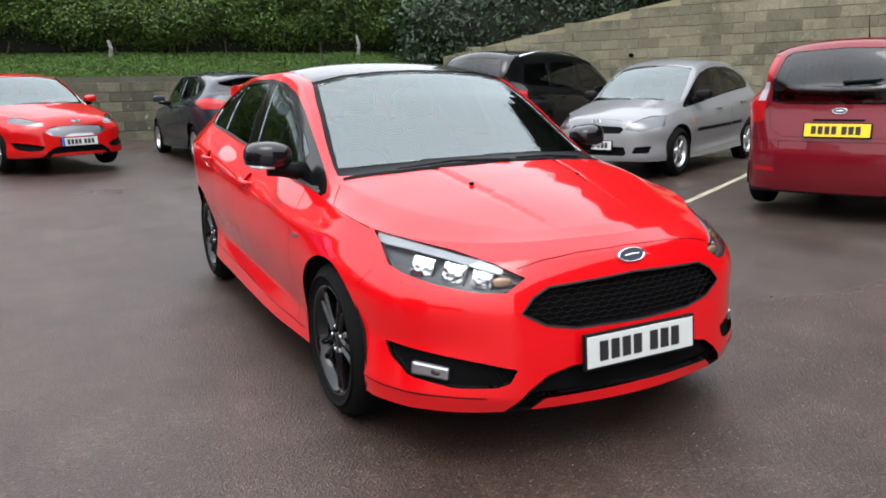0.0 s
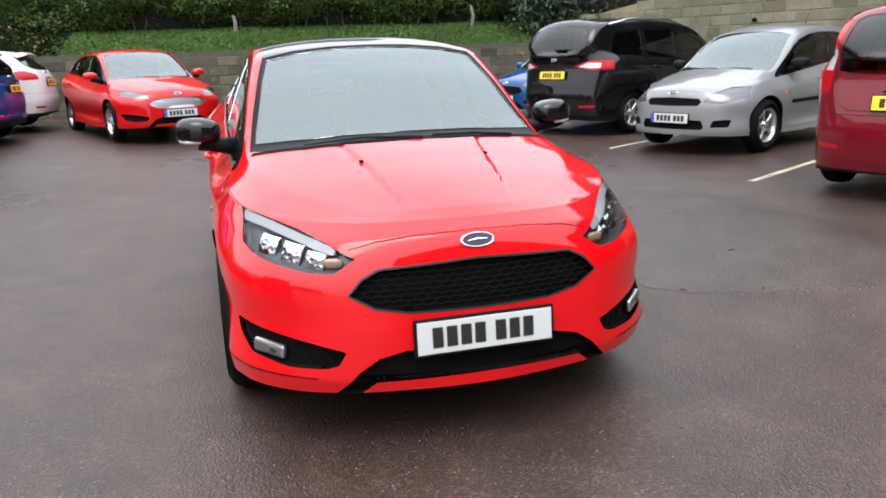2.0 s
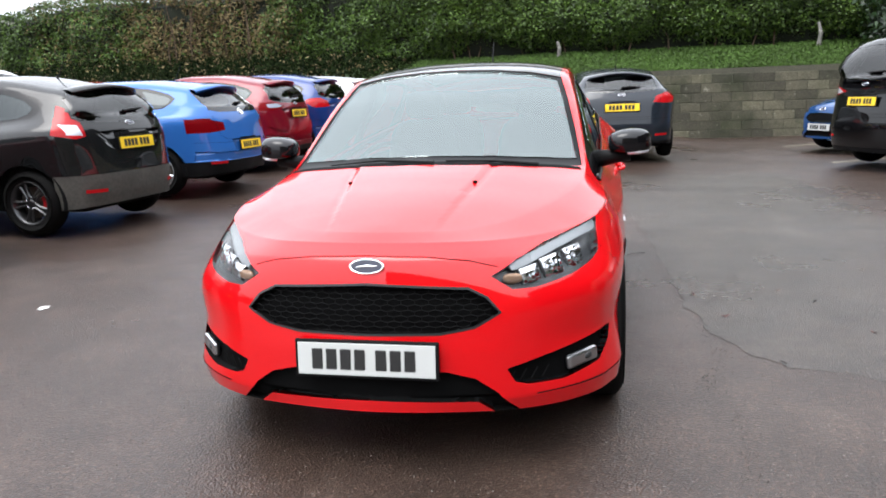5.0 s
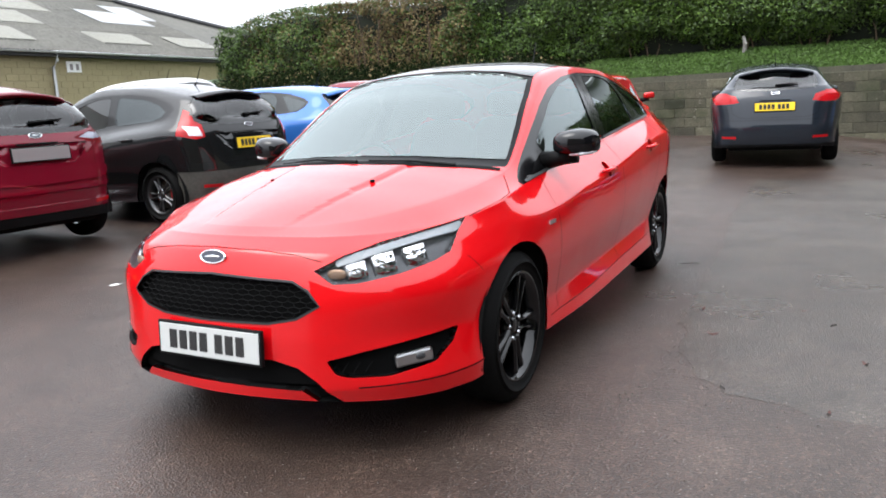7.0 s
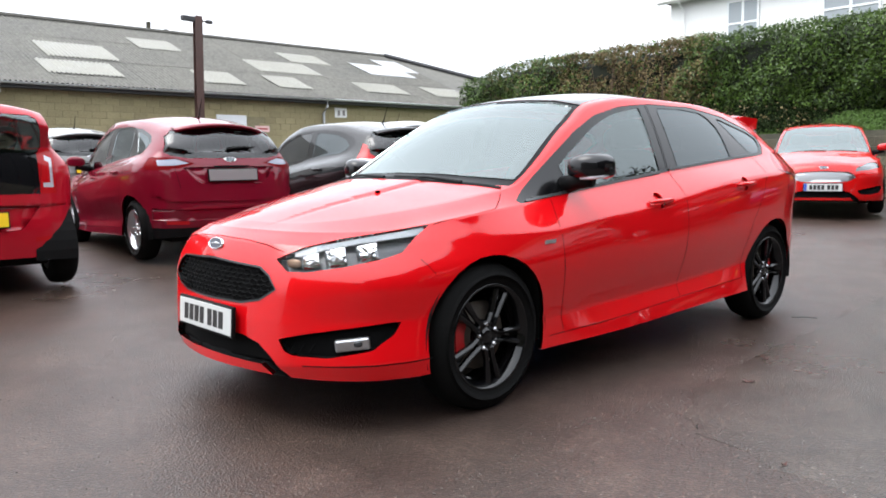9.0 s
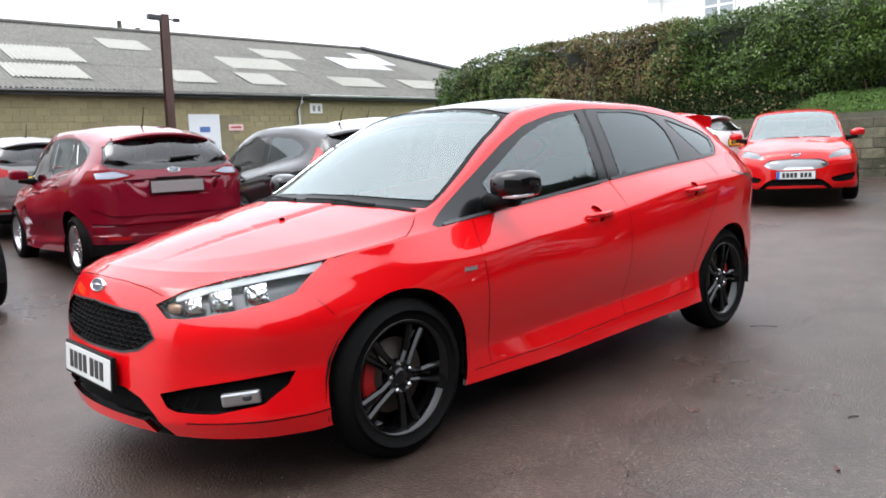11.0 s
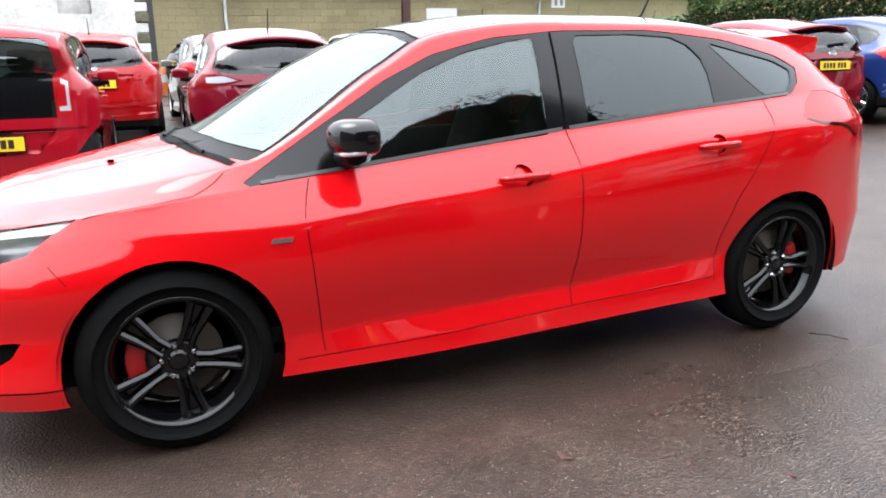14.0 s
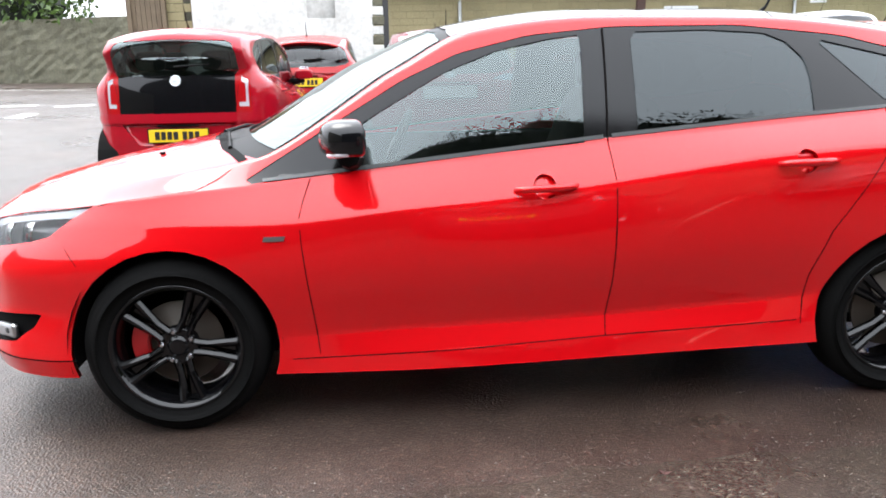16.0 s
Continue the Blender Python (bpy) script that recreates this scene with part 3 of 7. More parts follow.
def wheel_meshes(radius, rim, style):
    key = (round(radius, 3), round(rim, 3), style)
    if key in WHEELS:
        return WHEELS[key]
    sides = 56 if style == "black_twin" else 36
    metal = ALLOY_BLACK if style == "black_twin" else simple("dark_alloy", (0.06, 0.06, 0.062), 0.3, 0.8) if style == "dark_twin" else ALLOY
    w = 0.105
    out = {}
    bm = bmesh.new()
    lathe(bm, [(-w, rim - 0.01), (-w + 0.005, rim + 0.03), (-w + 0.01, radius - 0.045), (-w + 0.03, radius - 0.010), (-0.04, radius), (0.04, radius), (w - 0.03, radius - 0.010),
               (w - 0.010, radius - 0.035), (w - 0.001, radius - 0.058), (w - 0.001, (rim + radius) / 2), (w - 0.006, rim + 0.02), (w - 0.018, rim + 0.002), (w - 0.03, rim - 0.008)], sides)
    out["tyre"] = mesh_of("tyre", bm, RUBBER, True)
    bm = bmesh.new()
    lathe(bm, [(-w + 0.01, rim - 0.012), (0.02, rim - 0.035), (w - 0.05, rim - 0.022), (w - 0.030, rim - 0.014), (w - 0.016, rim - 0.004), (w - 0.010, rim + 0.004), (w - 0.016, rim + 0.008)], sides)
    out["wheel"] = mesh_of("rim", bm, metal, True)
    bm = bmesh.new()
    face = w - 0.035
    m = Matrix(((0, 0, 1, face - 0.03), (1, 0, 0, 0), (0, 1, 0, 0), (0, 0, 0, 1)))
    if style in ("black_twin", "dark_twin"):
        for s in (1, -1):
            prism(bm, [(s * 0.007, 0.046), (s * 0.032, 0.044), (s * 0.029, 0.10), (s * 0.050, rim - 0.014), (s * 0.020, rim - 0.006), (s * 0.011, 0.15), (s * 0.007, 0.09)][::s], m, 0.034)
        prism(bm, [(-0.006, 0.05), (0.006, 0.05), (0.006, 0.11), (0.015, 0.14), (0.026, rim - 0.02), (-0.026, rim - 0.02), (-0.015, 0.14), (-0.006, 0.11)], Matrix.Translation((-0.014, 0, 0)) @ m, 0.016)
    else:
        prism(bm, [(-0.022, 0.05), (0.022, 0.05), (0.028, 0.12), (0.046, rim - 0.01), (-0.046, rim - 0.01), (-0.028, 0.12)], m, 0.024)
    bmesh.ops.recalc_face_normals(bm, faces=bm.faces)
    bmesh.ops.bevel(bm, geom=[e for e in bm.edges if e.calc_face_angle(0) > 0.5], offset=0.0095, segments=1, affect="EDGES")
    out["spoke"] = mesh_of("spoke", bm, metal, False)
    bm = bmesh.new()
    lathe(bm, [(face - 0.045, 0.070), (face - 0.008, 0.068), (face - 0.004, 0.062), (face - 0.014, 0.045), (face - 0.012, 0.034), (face - 0.002, 0.030), (face, 0.024), (face + 0.001, 0.0005)], 30)
    out["hub"] = mesh_of("hub", bm, metal, True)
    bm = bmesh.new()
    tube(bm, [(face - 0.03, 0, 0.054), (face - 0.002, 0, 0.054), (face + 0.004, 0, 0.054)], [0.0105, 0.0105, 0.006], 6)
    out["wheel_nut"] = mesh_of("wheel_nut", bm, NUT, False)
    bm = bmesh.new()
    lathe(bm, [(0.0, 0.148), (0.010, 0.150), (0.012, 0.148), (0.012, 0.075), (0.03, 0.072), (0.03, 0.001)], 40)
    out["brake_disc"] = mesh_of("brake_disc", bm, DISC, True)
    bm = bmesh.new()
    arc = [(0.105 * math.cos(a), 0.105 * math.sin(a)) for a in np.linspace(-0.55, 0.55, 8)] + [(0.166 * math.cos(a), 0.166 * math.sin(a)) for a in np.linspace(0.5, -0.5, 8)]
    prism(bm, arc, Matrix(((0, 0, 1, -0.01), (1, 0, 0, 0), (0, 1, 0, 0), (0, 0, 0, 1))), 0.045)
    bmesh.ops.recalc_face_normals(bm, faces=bm.faces)
    bmesh.ops.bevel(bm, geom=list(bm.edges), offset=0.006, segments=2, affect="EDGES")
    out["caliper"] = mesh_of("caliper", bm, CALIPER_RED if style != "silver_five" else DISC, False)
    WHEELS[key] = out
    return out


def add_wheel(root, x, y, radius, rim, style, turn, front):
    parts = wheel_meshes(radius, rim, style)
    side = 1 if x > 0 else -1
    wheel = part("wheel", parts["wheel"], None, root)
    wheel.matrix_basis = Matrix.Translation((x, y, radius)) @ (Matrix.Identity(4) if side > 0 else Matrix.Rotation(math.pi, 4, "Z"))
    part("tyre", parts["tyre"], None, wheel)
    count = 5 if style != "silver_multi" else 7
    for k in range(count):
        spoke = part("spoke", parts["spoke"], None, wheel)
        spoke.matrix_basis = Matrix.Rotation(turn + 2 * math.pi * k / count, 4, "X")
    part("hub", parts["hub"], None, wheel).matrix_basis = Matrix.Rotation(turn, 4, "X")
    for k in range(5):
        part("wheel_nut", parts["wheel_nut"], None, wheel).matrix_basis = Matrix.Rotation(turn + 2 * math.pi * (k + 0.5) / 5, 4, "X")
    part("brake_disc", parts["brake_disc"], None, wheel, "bare steel brake disc")
    cal = part("caliper", parts["caliper"], None, wheel, "red painted brake caliper" if style != "silver_five" else "")
    back = 1 if front else -1
    cal.matrix_basis = Matrix.Rotation(0 if back * side < 0 else math.pi, 4, "X")
    return wheel


def number_plate(root, centre, facing, mat, width=0.52, tilt=0.0, bars=True, band=False, tint=PLATE_INK):
    """A plate with plain bars for its characters. facing: -1 for the nose, 1 for the tail."""
    turn = Matrix.Translation(centre) @ Matrix.Rotation(0 if facing < 0 else math.pi, 4, "Z") @ Matrix.Rotation(tilt, 4, "X")
    bm = box(bmesh.new(), -width / 2 - 0.010, width / 2 + 0.010, -0.006, 0.012, -0.065, 0.065, 0.004)
    holder = part("number_plate", bm, TRIM_BLACK, root, "black plate surround")
    holder.matrix_basis = turn
    bm = box(bmesh.new(), -width / 2, width / 2, -0.008, 0.0, -0.0555, 0.0555, 0.002)
    part("plate_face", bm, mat, holder, "")
    if band:
        part("side_band", box(bmesh.new(), -width / 2 + 0.002, -width / 2 + 0.042, -0.0092, -0.006, -0.053, 0.053), PLATE_BLUE, holder)
    if bars:
        k0 = width / 0.52
        x = -0.205 * k0 + (0.022 if band else 0)
        for k in range(7):
            part("bar", box(bmesh.new(), x, x + 0.042 * k0, -0.0095, -0.006, -0.036, 0.036, 0.003, 1), tint, holder)
            x += k0 * (0.054 + (0.026 if k == 3 else 0))
    return holder


def oval_badge(root, m, rx=0.062, rz=0.026, mat=BADGE_BLUE):
    bm = bmesh.new()
    ring = lambda s, d: [bm.verts.new((s * rx * math.cos(t), d, s * rz * math.sin(t))) for t in [2 * math.pi * k / 28 for k in range(28)]]
    loops = [ring(1.0, 0.004), ring(1.0, -0.003), ring(0.96, -0.006), ring(0.88, -0.006), ring(0.85, -0.003)]
    for r0, r1 in zip(loops, loops[1:]):
        for k in range(28):
            bm.faces.new((r0[k], r0[(k + 1) % 28], r1[(k + 1) % 28], r1[k]))
    badge = part("badge", bm, CHROME, root, "oval chrome-rimmed badge", True)
    badge.matrix_basis = m
    bm = bmesh.new()
    bm.faces.new([bm.verts.new((0.87 * rx * math.cos(t), -0.0035, 0.87 * rz * math.sin(t))) for t in [2 * math.pi * k / 28 for k in range(28)]])
    part("badge_field", bm, mat, badge)
    bm = bmesh.new()
    tube(bm, [(-rx * 0.55, -0.004, -rz * 0.08), (0, -0.0045, rz * 0.05), (rx * 0.55, -0.004, rz * 0.02)], [0.002, 0.005, 0.002], 6)
    part("badge_mark", bm, CHROME, badge)
    return badge


def blob(bm, centre, size, power=2.6, seg=18, rings=12):
    """A rounded block, between a ball and a box."""
    def f(c):
        return math.copysign(abs(c) ** (2 / power), c)
    grid = []
    for i in range(rings + 1):
        a = -math.pi / 2 + math.pi * i / rings
        grid.append([bm.verts.new((centre[0] + size[0] * f(math.cos(a)) * f(math.cos(t)), centre[1] + size[1] * f(math.cos(a)) * f(math.sin(t)), centre[2] + size[2] * f(math.sin(a))))
                     for t in [2 * math.pi * k / seg for k in range(seg)]])
    for r0, r1 in zip(grid, grid[1:]):
        for k in range(seg):
            bm.faces.new((r0[k], r0[(k + 1) % seg], r1[(k + 1) % seg], r1[k]))
    bmesh.ops.remove_doubles(bm, verts=bm.verts, dist=0.0002)
    bmesh.ops.recalc_face_normals(bm, faces=bm.faces)
    return bm


def seat(root, x, y, z, spec, mat):
    bm = bmesh.new()
    blob(bm, (x, y, z + 0.16), (0.25, 0.27, 0.09), 4)
    s = part("seat", bm, mat, root, "dark cloth car seat", True)
    bm = bmesh.new()
    blob(bm, (0, 0, 0.30), (0.235, 0.075, 0.33), 4)
    bmesh.ops.transform(bm, matrix=Matrix.Translation((x, y + 0.25, z + 0.17)) @ Matrix.Rotation(radians(-20), 4, "X"), verts=bm.verts)
    part("seat_back", bm, mat, s, "", True)
    bm = bmesh.new()
    blob(bm, (x, y + 0.47, z + 0.86), (0.13, 0.05, 0.09), 4)
    part("headrest", bm, mat, s, "", True)


def make_car(label, spec, m):
    """One parked car with its nose along the local -y, standing on the ground at pose m."""
    from mathutils.bvhtree import BVHTree
    root = new(spec.get("name", "parked_car"))
    root.empty_display_size = 0.2
    go = car_map(spec)
    sx = spec["sx"]
    flank = lambda pts: [go(y, z) for y, z in pts]
    end = lambda pts, y=0: [(x * sx, go(y, z)[1]) for x, z in pts]
    mirrored = lambda pts: [(-x, z) for x, z in pts][::-1]
    bm = shell(spec)
    tree = BVHTree.FromBMesh(bm)
    bm.faces.ensure_lookup_table()
    ref = [[(v.co.copy(), v.normal.copy()) for v in f.verts] for f in bm.faces]
    layer = bm.faces.layers.int.new("region")
    regions = {}
    hero = spec.get("hero", False)
    paint = spec["paint"]

    def region(name, poly, view, keep, mat, depth, label="", skirt=True):
        k = len(regions) + 1
        if score(bm, poly, view, keep, layer, k):
            regions[k] = (name, mat, depth, label, skirt)
        return k

    wy, r = 1.324 * spec["sy"], spec["wheel"]
    arch = r + spec.get("arch", 0.045)
    for s in (1, -1):
        on = lambda c, s=s: c.x * s > 0.4
        for y in (-wy, wy):
            ring = [(y + arch * math.cos(t), r + arch * math.sin(t)) for t in [2 * math.pi * k / 32 for k in range(32)]]
            score(bm, ring, "side", on, layer, -1)
    if spec.get("roof"):
        y0, y1 = go(-0.30, 1)[0], go(1.50, 1)[0]
        region("roof_panel", [(-.565 * sx, y0 - .34), (.565 * sx, y0 - .34), (.552 * sx, y0 + .40), (.535 * sx, .8), (.50 * sx, y1), (-.50 * sx, y1), (-.535 * sx, .8), (-.552 * sx, y0 + .40)],
               "top", lambda c: c.z > 1.2, spec["roof"], -0.001, "gloss black roof panel", False)
    # glass and pillars
    dlo, panes = spec.get("dlo", HATCH_DLO), spec.get("panes", HATCH_PANES)
    for s in (1, -1):
        on = lambda c, s=s: c.x * s > 0.35 and c.z > 0.75
        region("window_surround", flank(smooth_outline(dlo, 1)), "side", on, spec.get("surround", SURROUND), 0.003, "black window surround")
        for i, (pane, privacy) in enumerate(panes):
            dark = spec.get("privacy", True) and privacy
            region("side_window", flank(smooth_outline(pane, 1)), "side", on, GLASS_PRIVACY if dark else spec.get("side_glass", GLASS_SIDE), 0.006, "dark tinted side window" if dark else "clear door window")
    screen = end(spec.get("screen", HATCH_SCREEN))
    if hero:
        region("screen_border", screen + mirrored(screen), "front", lambda c: -1.6 < c.y < 0.3 and c.z > 0.85, PRINT_BLACK, 0.004, "black printed edge of the windscreen")
        screen = [(x * 0.965, 1.02 + (z - 1.02) * 0.97 if z > 1.02 else z + 0.030) for x, z in screen]
    region("windscreen", screen + mirrored(screen), "front", lambda c: -1.6 < c.y < 0.3 and c.z > 0.85, GLASS_CLEAR, 0.005, "windscreen reflecting a pale sky")
    back = end(spec.get("backlight", HATCH_BACK), 1.7)
    region("rear_window", back + mirrored(back), "front", lambda c: c.y > 1.2 * spec["sy"], spec.get("rear_glass", GLASS_DARK), 0.005, "dark rear window")
    # nose
    nose = lambda c: c.y < -1.2 * spec["sy"]
    for s in (1, -1):
        on = lambda c, s=s: c.y < -1.3 * spec["sy"] and c.x * s > 0
        turn = (lambda p: p) if s > 0 else mirrored
        lamp = spec.get("lamp_flank")
        if lamp:
            bmesh.ops.rotate(bm, cent=(0, 0, 0), matrix=Matrix.Rotation(radians(-40 * s), 3, "Z"), verts=bm.verts)
            region("headlight", turn(lamp), "front", lambda c, s=s: c.y < -1.2, LAMP_BODY, 0.035, "clear headlamp with chrome reflectors")
            bmesh.ops.rotate(bm, cent=(0, 0, 0), matrix=Matrix.Rotation(radians(40 * s), 3, "Z"), verts=bm.verts)
        else:
            region("headlight", turn(end(spec.get("lamp_front", HATCH_LAMP))), "front", on, HEADLAMP, 0.006, "clear headlamp")
        if spec.get("fog"):
            region("fog_recess", turn(end(smooth_outline(spec["fog"], 1))), "front", on, RECESS, 0.03, "black fog lamp recess")
    if spec.get("grille"):
        g = end(spec["grille"])
        region("grille", g + mirrored(g), "front", nose, spec.get("grille_mat", RECESS), 0.028 if hero else 0.012, "black grille opening")
    if spec.get("intake"):
        g = end(spec["intake"])
        region("lower_intake", g + mirrored(g), "front", nose, RECESS, 0.03, "black lower air intake")
    # tail
    for s in (1, -1):
        on = lambda c, s=s: c.y > go(1.72, 1.0)[0] and c.x * s > 0.3
        turn = (lambda p: p) if s > 0 else mirrored
        k = len(regions) + 1
        found = score(bm, flank(spec.get("tail_flank", HATCH_TAIL_FLANK)), "side", lambda c, s=s: c.y > 1.34 * spec["sy"] and c.x * s > 0.66 * sx, layer, k)
        found += score(bm, turn(end(spec.get("tail_back", HATCH_TAIL_BACK), 1.7)), "front", on, layer, k)
        if found:
            regions[k] = ("tail_lamp", spec.get("tail_mat", LAMP_RED), 0.002, "red tail lamp", True)
        if spec.get("tail_white"):
            region("lamp_lens", turn(end(spec["tail_white"], 1.7)), "front", on, spec.get("white_mat", LAMP_WHITE), 0.003, "clear reversing lens")
    for name, outline, depth, lab in spec.get("pressings", ()):
        g = end(outline, 1.7)
        region(name, g + mirrored(g), "front", lambda c: c.y > go(1.72, 1.0)[0], paint, depth, lab)
    if spec.get("skirt_z"):
        z = spec["skirt_z"]
        region("bumper_skirt", [(-1.0, 0.05), (1.0, 0.05), (1.0, z), (-1.0, z)], "front", lambda c: c.y > 1.62 * spec["sy"], spec.get("skirt_mat", TRIM_BLACK), 0.004, "black lower bumper skirt")
    if hero:
        for s in (1, -1):
            for y, z in spec.get("handles", HANDLES):
                dish = [(y + 0.07 + 0.040 * math.cos(t), z + 0.002 + 0.040 * math.sin(t)) for t in [2 * math.pi * k / 20 for k in range(20)]]
                region("handle_recess", dish, "side", lambda c, s=s: c.x * s > 0.5, paint, 0.016, "dished recess behind a door handle")
    if spec.get("black_back"):
        g = end(spec["black_back"], 1.7)
        region("tailgate_panel", g + mirrored(g), "front", lambda c: c.y > 1.5 * spec["sy"], GLOSS_BLACK, 0.002, "gloss black tailgate panel")

    # smooth normals from the uncut skin
    normals = {}
    from mathutils.interpolate import poly_3d_calc
    for v in bm.verts:
        p, n, i, d = tree.find_nearest(v.co)
        corners = ref[i]
        w = poly_3d_calc([c for c, _ in corners], p)
        normals[v] = sum((k * nn for k, (_, nn) in zip(w, corners)), Vector()).normalized()
    groups = {}
    for f in bm.faces:
        groups.setdefault(f[layer], []).append(f)
    groups.pop(-1, None)
    groups.pop(0, None)
    outer, ns = patch(bm, [f for f in bm.faces if f[layer] == 0], normals, 0.0)
    outer.verts.index_update()
    lips = {}
    for e in [e for e in outer.edges if len(e.link_faces) == 1]:
        pair = []
        for v in e.verts:
            if v not in lips:
                lips[v] = outer.verts.new(v.co - ns[v.index] * 0.02)
                ns.append(ns[v.index])
            pair.append(lips[v])
        f = outer.faces.new((e.verts[0], e.verts[1], pair[1], pair[0]))
    skin_part("body", outer, ns, paint, root, spec.get("body_label", ""))
    made = {}
    for k, faces in groups.items():
        name, mat, depth, lab, skirt = regions[k]
        pm, pn = patch(bm, faces, normals, depth, skirt)
        ob = skin_part(name, pm, pn, mat, root, lab, depth < 0.01 or not skirt)
        made.setdefault(name, []).append(ob)
        if name == "headlight" and hero:
            lm, ln = patch(bm, faces, normals, 0.002)
            lens = skin_part("lens", lm, ln, LENS, ob, "clear lamp lens")
            lens.visible_shadow = False
        if name in ("windscreen", "side_window", "rear_window"):
            ob.visible_shadow = False
    bm.free()

    def drop(u, w, view, s=1):
        """The skin's place and normal below a point of one view."""
        if view == "side":
            o, d = Vector((3 * s, u, w)), Vector((-s, 0, 0))
        elif view == "front":
            o, d = Vector((u, 6 * s, w)), Vector((0, -s, 0))
        else:
            o, d = Vector((u, w, 4)), Vector((0, 0, -1))
        p, n, i, _ = tree.ray_cast(o, d)
        return (p, n) if p is not None else (None, None)

    def ribbon(name, pts, view, s=1, width=0.0036, mat=GAP_BLACK, lift=0.0008, parent=root, step=0.03):
        dense = []
        for (u0, w0), (u1, w1) in zip(pts, pts[1:]):
            n = max(1, int(math.hypot(u1 - u0, w1 - w0) / step))
            dense += [(u0 + (u1 - u0) * i / n, w0 + (w1 - w0) * i / n) for i in range(n)]
        dense.append(pts[-1])
        places = [q for q in (drop(u, w, view, s) for u, w in dense) if q[0] is not None]
        rb = bmesh.new()
        rows = []
        for i, (p, n) in enumerate(places):
            d = places[min(i + 1, len(places) - 1)][0] - places[max(i - 1, 0)][0]
            side = d.cross(n).normalized() * width / 2
            rows.append((rb.verts.new(p + side + n * lift), rb.verts.new(p - side + n * lift)))
        for a, b in zip(rows, rows[1:]):
            rb.faces.new((a[0], a[1], b[1], b[0]))
        bmesh.ops.recalc_face_normals(rb, faces=rb.faces)
        return part(name, rb, mat, parent)

    # underside, wheel wells and wheels
    (yf, _), (yr, _) = go(-1.85, 0.3), go(1.85, 0.3)
    bm2 = box(bmesh.new(), -0.62 * sx, 0.62 * sx, yf, yr, 0.20, 0.30, 0.02)
    part("underbody", bm2, UNDER, root)
    for s in (1, -1):
        for y in (-wy, wy):
            wm = bmesh.new()
            lathe(wm, [(0.50 * sx, 0.02), (0.50 * sx, arch + 0.012), (0.845 * sx, arch + 0.012)], 30)
            bmesh.ops.delete(wm, geom=[v for v in wm.verts if v.co.z < -0.13], context="VERTS")
            bmesh.ops.transform(wm, matrix=Matrix.Translation((0, y, r)) @ (Matrix.Identity(4) if s > 0 else Matrix.Rotation(math.pi, 4, "Z")), verts=wm.verts)
            part("wheel_well", wm, UNDER, root)
            add_wheel(root, s * spec.get("track", 0.765 * sx), y, r, spec["rim"], spec["wheel_style"], spec.get("spin", 0.3) + (0.12 if y > 0 else 0), y < 0)
    # cabin
    fy, fz = go(0, 0.3)[0], 0.30 * spec["low"]
    cm = box(bmesh.new(), -0.70 * sx, 0.70 * sx, go(-1.0, 1)[0], go(1.6, 1)[0], 0.28, 0.34)
    part("cabin_floor", cm, CABIN, root)
    for s in (1, -1):
        cm = box(bmesh.new(), s * 0.735 * sx - 0.03, s * 0.735 * sx + 0.03, go(-0.95, 1)[0], go(1.5, 1)[0], 0.30, go(0, 0.90)[1], 0.01)
        part("door_lining", cm, CABIN, root)
    cm = bmesh.new()
    blob(cm, (0, go(-0.92, 1)[0], go(0, 0.80)[1]), (0.66 * sx, 0.30, 0.12), 5)
    part("dashboard", cm, CABIN, root, "", True)
    for s in (1, -1):
        seat(root, s * 0.36 * sx, go(-0.02, 1)[0], fz + spec.get("seat_up", 0.06), spec, SEAT_CLOTH)
        seat(root, s * 0.33 * sx, go(0.88, 1)[0], fz + spec.get("seat_up", 0.06), spec, SEAT_CLOTH)
    cm = bmesh.new()
    ringpts = [(0.185 * math.cos(t), 0.185 * math.sin(t), 0) for t in [2 * math.pi * k / 24 for k in range(25)]]
    tube(cm, ringpts, 0.015, 8, False)
    tube(cm, [(-0.17, 0, 0), (0.17, 0, 0)], 0.02, 6)
    tube(cm, [(0, 0, 0), (0, -0.17, 0)], 0.02, 6)
    blob(cm, (0, 0, 0), (0.07, 0.06, 0.025), 3, 10, 6)
    bmesh.ops.transform(cm, matrix=Matrix.Translation((-0.37 * sx, go(-0.52, 1)[0], go(0, 0.86)[1])) @ Matrix.Rotation(radians(65), 4, "X"), verts=cm.verts)
    part("steering_wheel", cm, TRIM_BLACK, root, "", True)
    # mirrors
    for s in (1, -1):
        my, mz = go(spec.get("mirror_y", -0.70), 1.0)
        mx = s * spec.get("mirror_x", 0.905 * sx)
        mm = bmesh.new()
        blob(mm, (0, 0, 0), (0.104, 0.092, 0.068), 3.0, 28, 18)
        for v in mm.verts:
            v.co.z *= 1.0 - 1.6 * max(0.0, -s * v.co.x)
            if v.co.z < -0.03:
                v.co.z = -0.03 + (v.co.z + 0.03) * 0.55
            v.co.y += 0.35 * max(0.0, s * v.co.x)
            if v.co.y > 0.03:
                v.co.y = 0.03 + (v.co.y - 0.03) * 0.4
        bmesh.ops.transform(mm, matrix=Matrix.Translation((mx, my, mz + 0.025)), verts=mm.verts)
        mirror = part("door_mirror", mm, spec.get("mirror_mat", paint), root, "gloss black door mirror" if hero else "", True)
        mm = bmesh.new()
        tube(mm, [(s * 0.74 * sx, my + 0.005, mz - 0.055), (s * 0.84 * sx, my, mz - 0.04), (mx, my, mz - 0.025)], [0.045, 0.034, 0.04], 8)
        part("mirror_arm", mm, TRIM_BLACK, mirror, "", True)
